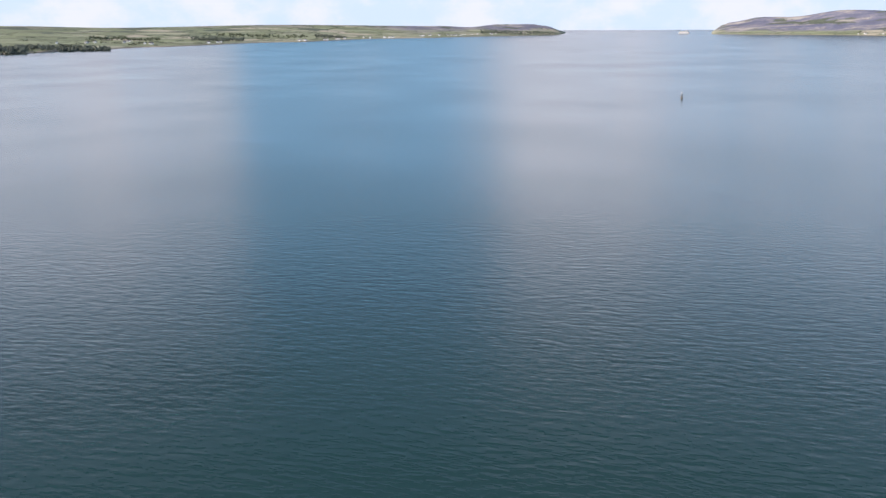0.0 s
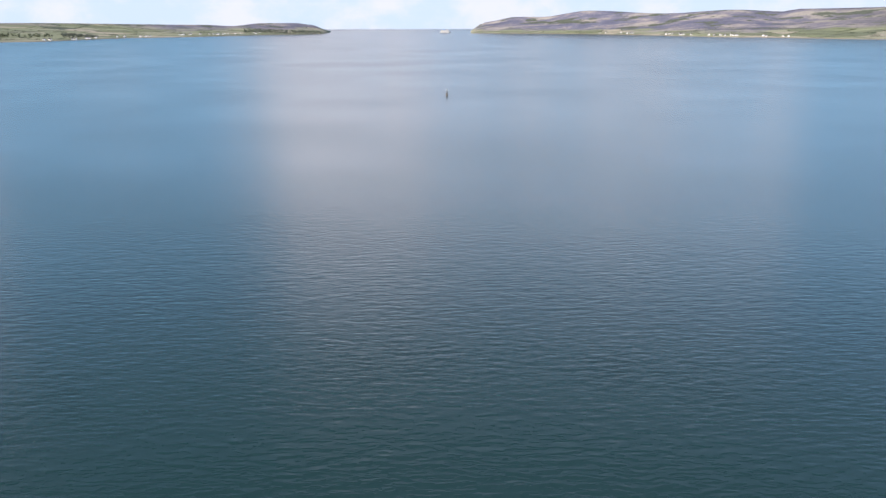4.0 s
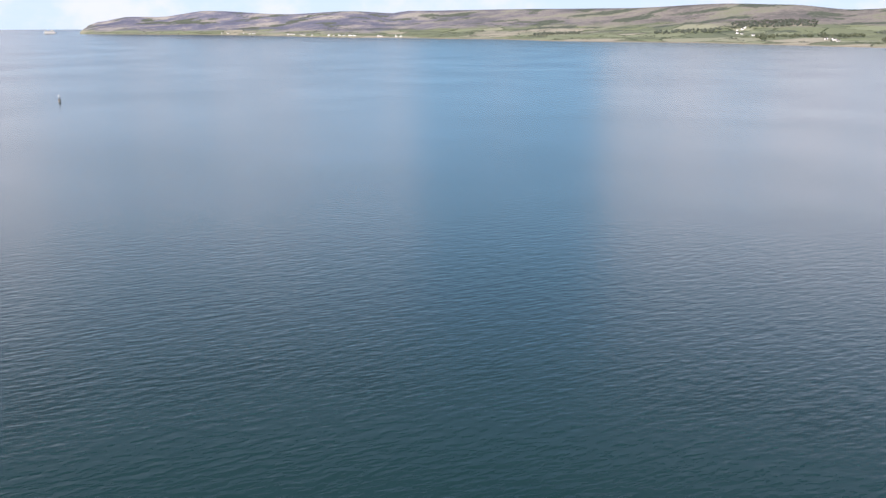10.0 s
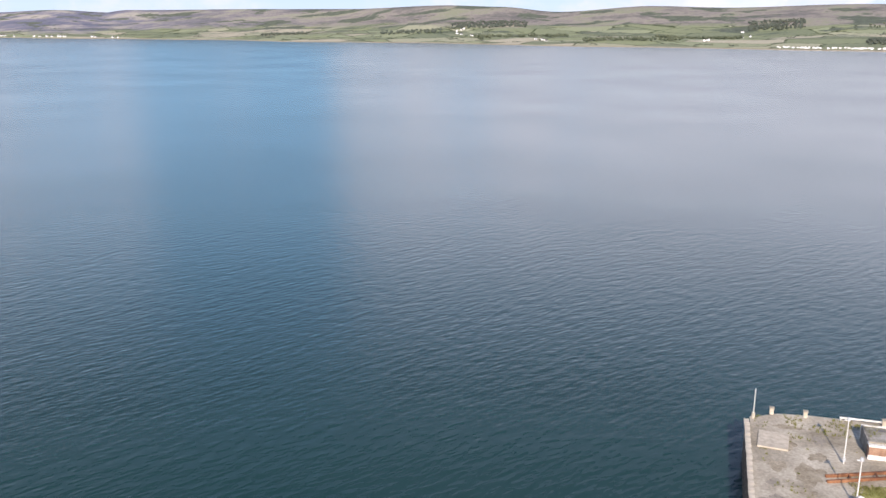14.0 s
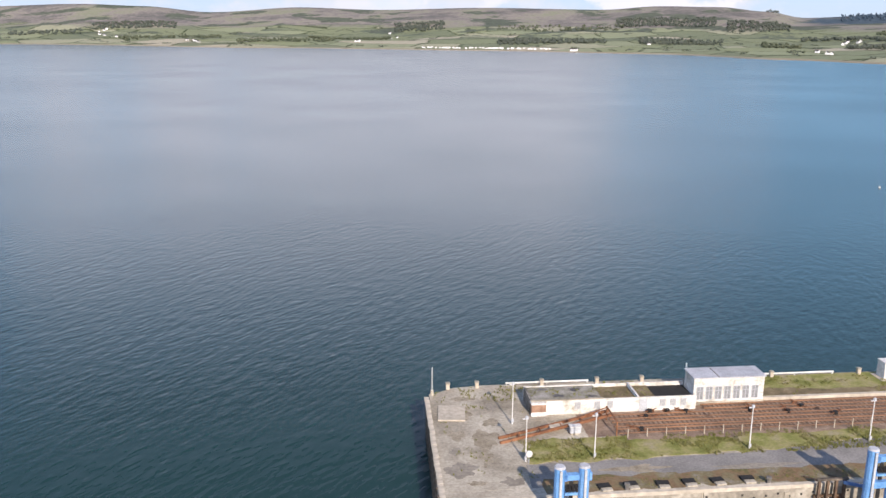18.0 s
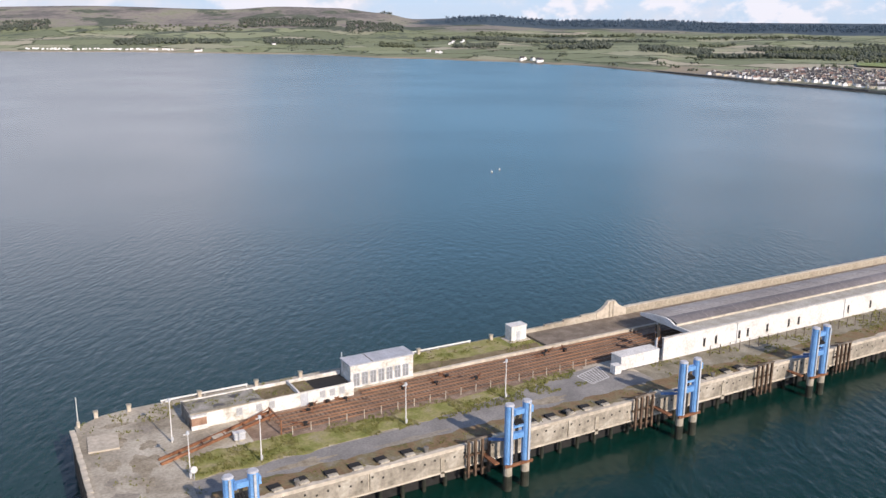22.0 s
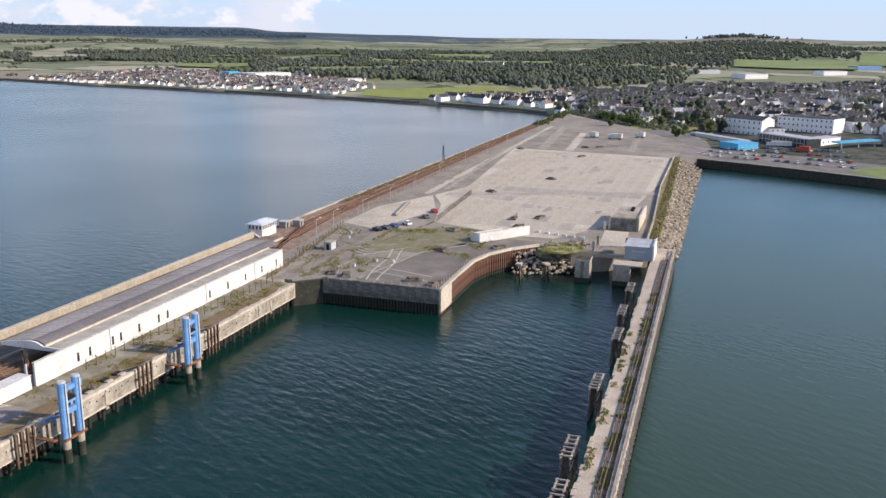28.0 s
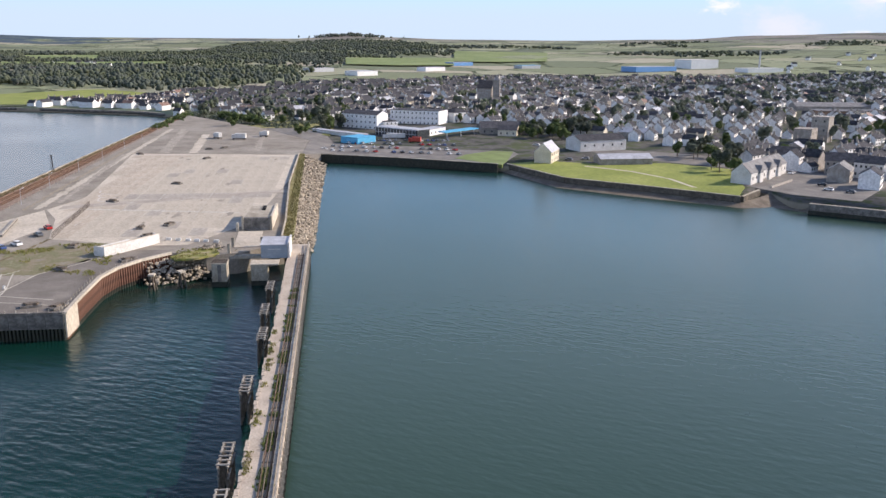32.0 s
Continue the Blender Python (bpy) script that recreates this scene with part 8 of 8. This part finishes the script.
# woods, hedgerow trees and far plantations: crowns of a few uneven leaf clumps
g = (1 + 5 ** 0.5) / 2
ICO_V = np.array([(-1, g, 0), (1, g, 0), (-1, -g, 0), (1, -g, 0), (0, -1, g), (0, 1, g), (0, -1, -g), (0, 1, -g), (g, 0, -1), (g, 0, 1), (-g, 0, -1), (-g, 0, 1)]) / math.hypot(1, g)
ICO_F = np.array([f for f in itertools.combinations(range(12), 3) if all(np.linalg.norm(ICO_V[a] - ICO_V[b]) < 1.1 for a, b in itertools.combinations(f, 2))])
ICO_F = np.array([f if np.dot(np.cross(ICO_V[f[1]] - ICO_V[f[0]], ICO_V[f[2]] - ICO_V[f[0]]), ICO_V[f[0]]) > 0 else f[::-1] for f in ICO_F])
clumps = {0: [], 1: [], 2: []}


def wood_tree(b, r, h, dark, n=26):
    x, y = r * math.sin(radians(b)), r * math.cos(radians(b))
    z, _ = land_height(b, r)
    k = 2 if n < 20 else 3
    w = h * (0.24 if dark == 2 else 0.33)
    c = rng.normal(0, 1, (k, 3)) * (w * 0.55, w * 0.55, h * 0.13) + (x, y, z + h * 0.5)
    size = rng.uniform(0.6, 1.0, (k, 1, 1)) * (w, w, h * (0.46 if dark == 2 else 0.36))
    clumps[dark].append(c[:, None] + ICO_V[None] * size * rng.uniform(0.72, 1.25, (k, 12, 1)))


def clump_mesh(name, lumps, material):
    v = lumps.reshape(-1, 3)
    r = np.hypot(v[:, 0], v[:, 1])
    s = np.where(r > 1500, (1500 + 3200 * (1 - np.exp((1500 - r) / 3200))) / r, 1.0)[:, None]
    v = np.concatenate([v[:, :2] * s, EYE - (EYE - v[:, 2:]) * s], axis=1)
    f = (np.arange(len(lumps))[:, None, None] * 12 + ICO_F[None]).reshape(-1).astype(np.int32)
    me = bpy.data.meshes.new(name)
    me.vertices.add(len(v))
    me.vertices.foreach_set("co", v.ravel())
    me.loops.add(len(f))
    me.loops.foreach_set("vertex_index", f)
    me.polygons.add(len(f) // 3)
    me.polygons.foreach_set("loop_start", np.arange(0, len(f), 3, dtype=np.int32))
    me.polygons.foreach_set("use_smooth", np.ones(len(f) // 3, dtype=bool))
    me.materials.append(material)
    me.update()
    me.validate()
    return me


# plantations and copses: bearing, distance, half width in degrees, depth in metres, trees, dark
for b, r, w, d, n, dark in ((26.9, 3000, 1.1, 120, 90, 0), (32, 2900, 1.4, 160, 150, 1), (38.6, 2750, 2.0, 120, 260, 1), (44.6, 2600, 2.2, 120, 260, 1), (13.5, 4100, 4.0, 150, 120, 0), (13.0, 3250, 3.4, 90, 260, 1),
                            (21, 3300, 2.5, 100, 200, 1), (-11, 3900, 3.0, 120, 160, 0), (-18, 4400, 2.0, 100, 120, 1), (-26, 4700, 1.5, 90, 90, 1), (0, 3700, 2.6, 90, 130, 0), (-4, 3450, 3.0, 50, 120, 0),
                            (-95.5, 2950, 2.6, 120, 260, 1), (-98.5, 2720, 1.0, 110, 120, 1), (-92, 4200, 2, 120, 90, 0), (-86.5, 4250, 1.6, 130, 150, 1), (-79.5, 5100, 1.0, 150, 80, 1), (-67.5, 7100, 2.4, 300, 260, 1), (-84, 4900, 3, 150, 120, 0),
                            (26.2, 5000, 0.35, 40, 16, 1), (46.5, 5150, 16.5, 480, 3000, 2), (43, 3700, 11, 60, 420, 0), (20, 4350, 3.0, 220, 520, 1), (25.5, 4150, 1.8, 200, 320, 1), (4.5, 4300, 1.6, 160, 260, 1), (-13, 4600, 2.4, 160, 320, 1), (38, 3300, 6, 40, 300, 1), (50, 2300, 4, 60, 300, 1), (31, 3500, 3, 40, 160, 1), (54, 2900, 5, 70, 420, 1)):
    for i in range(n):
        wood_tree(b + rnd(-w, w), r + rnd(-d, d) + 60 * noise.noise((b + i, r, 0)), rnd(9, 15), dark)
# the broad woods inland of the town, thinned to leave fields between
made = 0
while made < 11000:
    b, k = rnd(46, 127), random.random()
    r = 1130 + along([(46, 2000), (80, 2000), (85, 3300), (127, 3300)], b) * k ** 0.75
    s = along(SHORE, b)
    if r < s + 300 or r < along([(46, 1900), (64, 1480), (80, 1150), (86, 1250), (89, 1700), (92, 2400), (127, 2600)], b) or any(b0 < b < b1 and r0 - 60 < r < r1 for b0, b1, r0, r1 in MEADOWS):
        made += 0.02
        continue
    x, y = r * math.sin(radians(b)), r * math.cos(radians(b))
    dens = noise.noise((x / 420, y / 420, 9.1)) + 0.55 * noise.noise((x / 130, y / 130, 2.2))
    want = along([(46, 0.18), (56, -0.05), (64, -0.28), (84, -0.5), (91, -0.35), (96, 0.0), (98, 0.32), (105, 0.42), (127, 0.4)], b)
    if dens < want or inside([(850, 385), (935, 285), (1125, 228), (1240, 330), (1060, 470), (960, 440)], x, y):
        made += 0.02
        continue
    wood_tree(b, r, rnd(8, 14), 1 if noise.noise((x / 200, y / 200, 4)) > 0.0 else 0, 24)
    made += 1
# gardens and streets: small trees between the houses
for x, y in tree_sites[40:]:
    for i in range(4):
        b, r = math.degrees(math.atan2(x, y)), math.hypot(x, y) + rnd(-8, 8)
        wood_tree(b + rnd(-0.4, 0.4), r, rnd(6, 11), random.choice((0, 1)), 30)
# hedgerow trees in short lines over the far fields
for i in range(330):
    b = rnd(-99, 46)
    if -65 < b < -50:
        continue
    s = along(SHORE, b)
    r, run = s + 60 + 1500 * random.random() ** 1.4, rnd(-0.25, 0.25)
    for k in range(6):
        wood_tree(b + k * 0.09, r + k * run * 60 + rnd(-8, 8), rnd(5, 9), random.choice((0, 1)), 10)
# wooded hill on the skyline
for i in range(160):
    wood_tree(90.2 + random.gauss(0, 1.2), 5050 + rnd(-160, 100), rnd(14, 22), 1, 14)
for i in range(420):
    b = rnd(66, 85)
    wood_tree(b, 1430 + rnd(0, 260) + 300 * noise.noise((b * 0.7, 0, 0)), rnd(10, 15), random.choice((0, 1, 1)), 26)
for key, mat, words in ((0, WOOD_GREEN, "far green hedgerow trees and copses"), (1, WOOD_DARK, "dark far woods of broad trees"), (2, HAZY_SPRUCE, "far ridge spruce plantation with haze blue in its colour")):
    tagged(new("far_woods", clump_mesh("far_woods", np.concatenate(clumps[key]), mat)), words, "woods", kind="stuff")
hedge_q = [crown_quads(rng, 750 + (681 - 750) * k + rnd(-2, 2), 106 + (62 - 106) * k + rnd(-2, 2), 8.2, 3.0, 2.6, 30, 0.6) for k in [i / 60 for i in range(60)]]
tagged(new("hedge", quad_mesh("hedge", np.concatenate(hedge_q), LEAF)), "thick green hedge behind the apron", "hedge", kind="stuff")
thick_q = [crown_quads(rng, x, y, ground_z(x, y) + 0.9, rnd(1.4, 3.4), rnd(1.0, 2.4), 22, 0.55) for x, y in [(rnd(610, 800), rnd(12, 140)) for _ in range(520)] if inside([(618, 16), (650, 12), (725, 22), (800, 80), (830, 148), (778, 138), (645, 56)], x, y)]
tagged(new("thicket", quad_mesh("thicket", np.concatenate(thick_q), HAZY_LEAF)), "dark green bushes and brambles behind the apron", "bushes", kind="stuff")
scrub_q = [crown_quads(rng, rnd(640, 770), 140 - abs(random.gauss(0, 4)), 7.0, 1.6, 1.4, 14, 0.5) for i in range(120)]
tagged(new("embankment_scrub", quad_mesh("embankment_scrub", np.concatenate(scrub_q), LEAF)), "low green scrub on the embankment", "scrub", kind="stuff")

# ---- ships and buoys ----
def far_place(b, r):
    return r * math.sin(radians(b)), r * math.cos(radians(b))


def ship(b, r, L, words):
    x, y = far_place(b, r)
    p = squash(x, y, 0)
    s = math.hypot(p.x, p.y) / r
    t = thing("ferry", p, words, "ship", "ships in the loch mouth")
    t.rotation_euler[2], t.scale = radians(-b + 8), (s, s, s)
    shared("hull", mesh_of("hull", prism(B(), [(-L / 2, -9), (L * 0.38, -9), (L / 2, 0), (L * 0.38, 9), (-L / 2, 9)], -1, 12), WHITE), t)
    shared("superstructure", mesh_of("superstructure", prism(B(), [(-L * 0.42, -8), (L * 0.28, -8), (L * 0.33, 0), (L * 0.28, 8), (-L * 0.42, 8)], 12, 22), WHITE), t)
    shared("bridge", mesh_of("bridge", box(B(), L * 0.12, L * 0.26, -9, 9, 22, 27), WHITE), t)
    shared("funnel", mesh_of("funnel", box(B(), -L * 0.2, -L * 0.1, -4, 4, 22, 32), BLUE), t)
    shared("window_band", mesh_of("window_band", box(B(), -L * 0.38, L * 0.27, -8.2, -8.0, 16, 18), GLASS), t)


ship(-57.15, 8100, 95, "white ferry far off in the loch mouth")
ship(-51.75, 7900, 150, "long white ferry near the headland")
bx, by = far_place(-57.05, 868)
beacon = thing("navigation_beacon", (bx, by, 0), "dark pile navigation beacon with a white top", "beacon")
part("base", rod(B(), (bx, by, -2), (bx, by, 2.6), 1.3, 10, 1.1), DARK_CONCRETE, beacon)
for k in range(4):
    a = k * 1.57
    part("leg", rod(B(), (bx + math.cos(a), by + math.sin(a), 2.6), (bx + 0.4 * math.cos(a), by + 0.4 * math.sin(a), 5.2), 0.1, 6), BLACK, beacon)
part("cage", box(B(), bx - 0.6, bx + 0.6, by - 0.6, by + 0.6, 4.4, 5.4), GREY_PAINT, beacon)
part("topmark", rod(B(), (bx, by, 5.4), (bx, by, 7.0), 0.5, 8, 0.1), WHITE, beacon)
# Two gull-like white specks on the water, drawn as buoys.
for x, y in ((235.6, 360.1), (243.3, 364.7)):
    m = thing("mooring_buoy", (x, y, 0), "small white gull-like speck drawn as a round buoy", "buoy", "mooring buoys")
    bm = B()
    bmesh.ops.create_icosphere(bm, subdivisions=2, radius=0.45, matrix=Matrix.Translation((x, y, 0.25)))
    part("float", bm, WHITE, m)
    part("eye", rod(B(), (x, y, 0.9), (x, y, 1.25), 0.1, 6), GREY_PAINT, m)
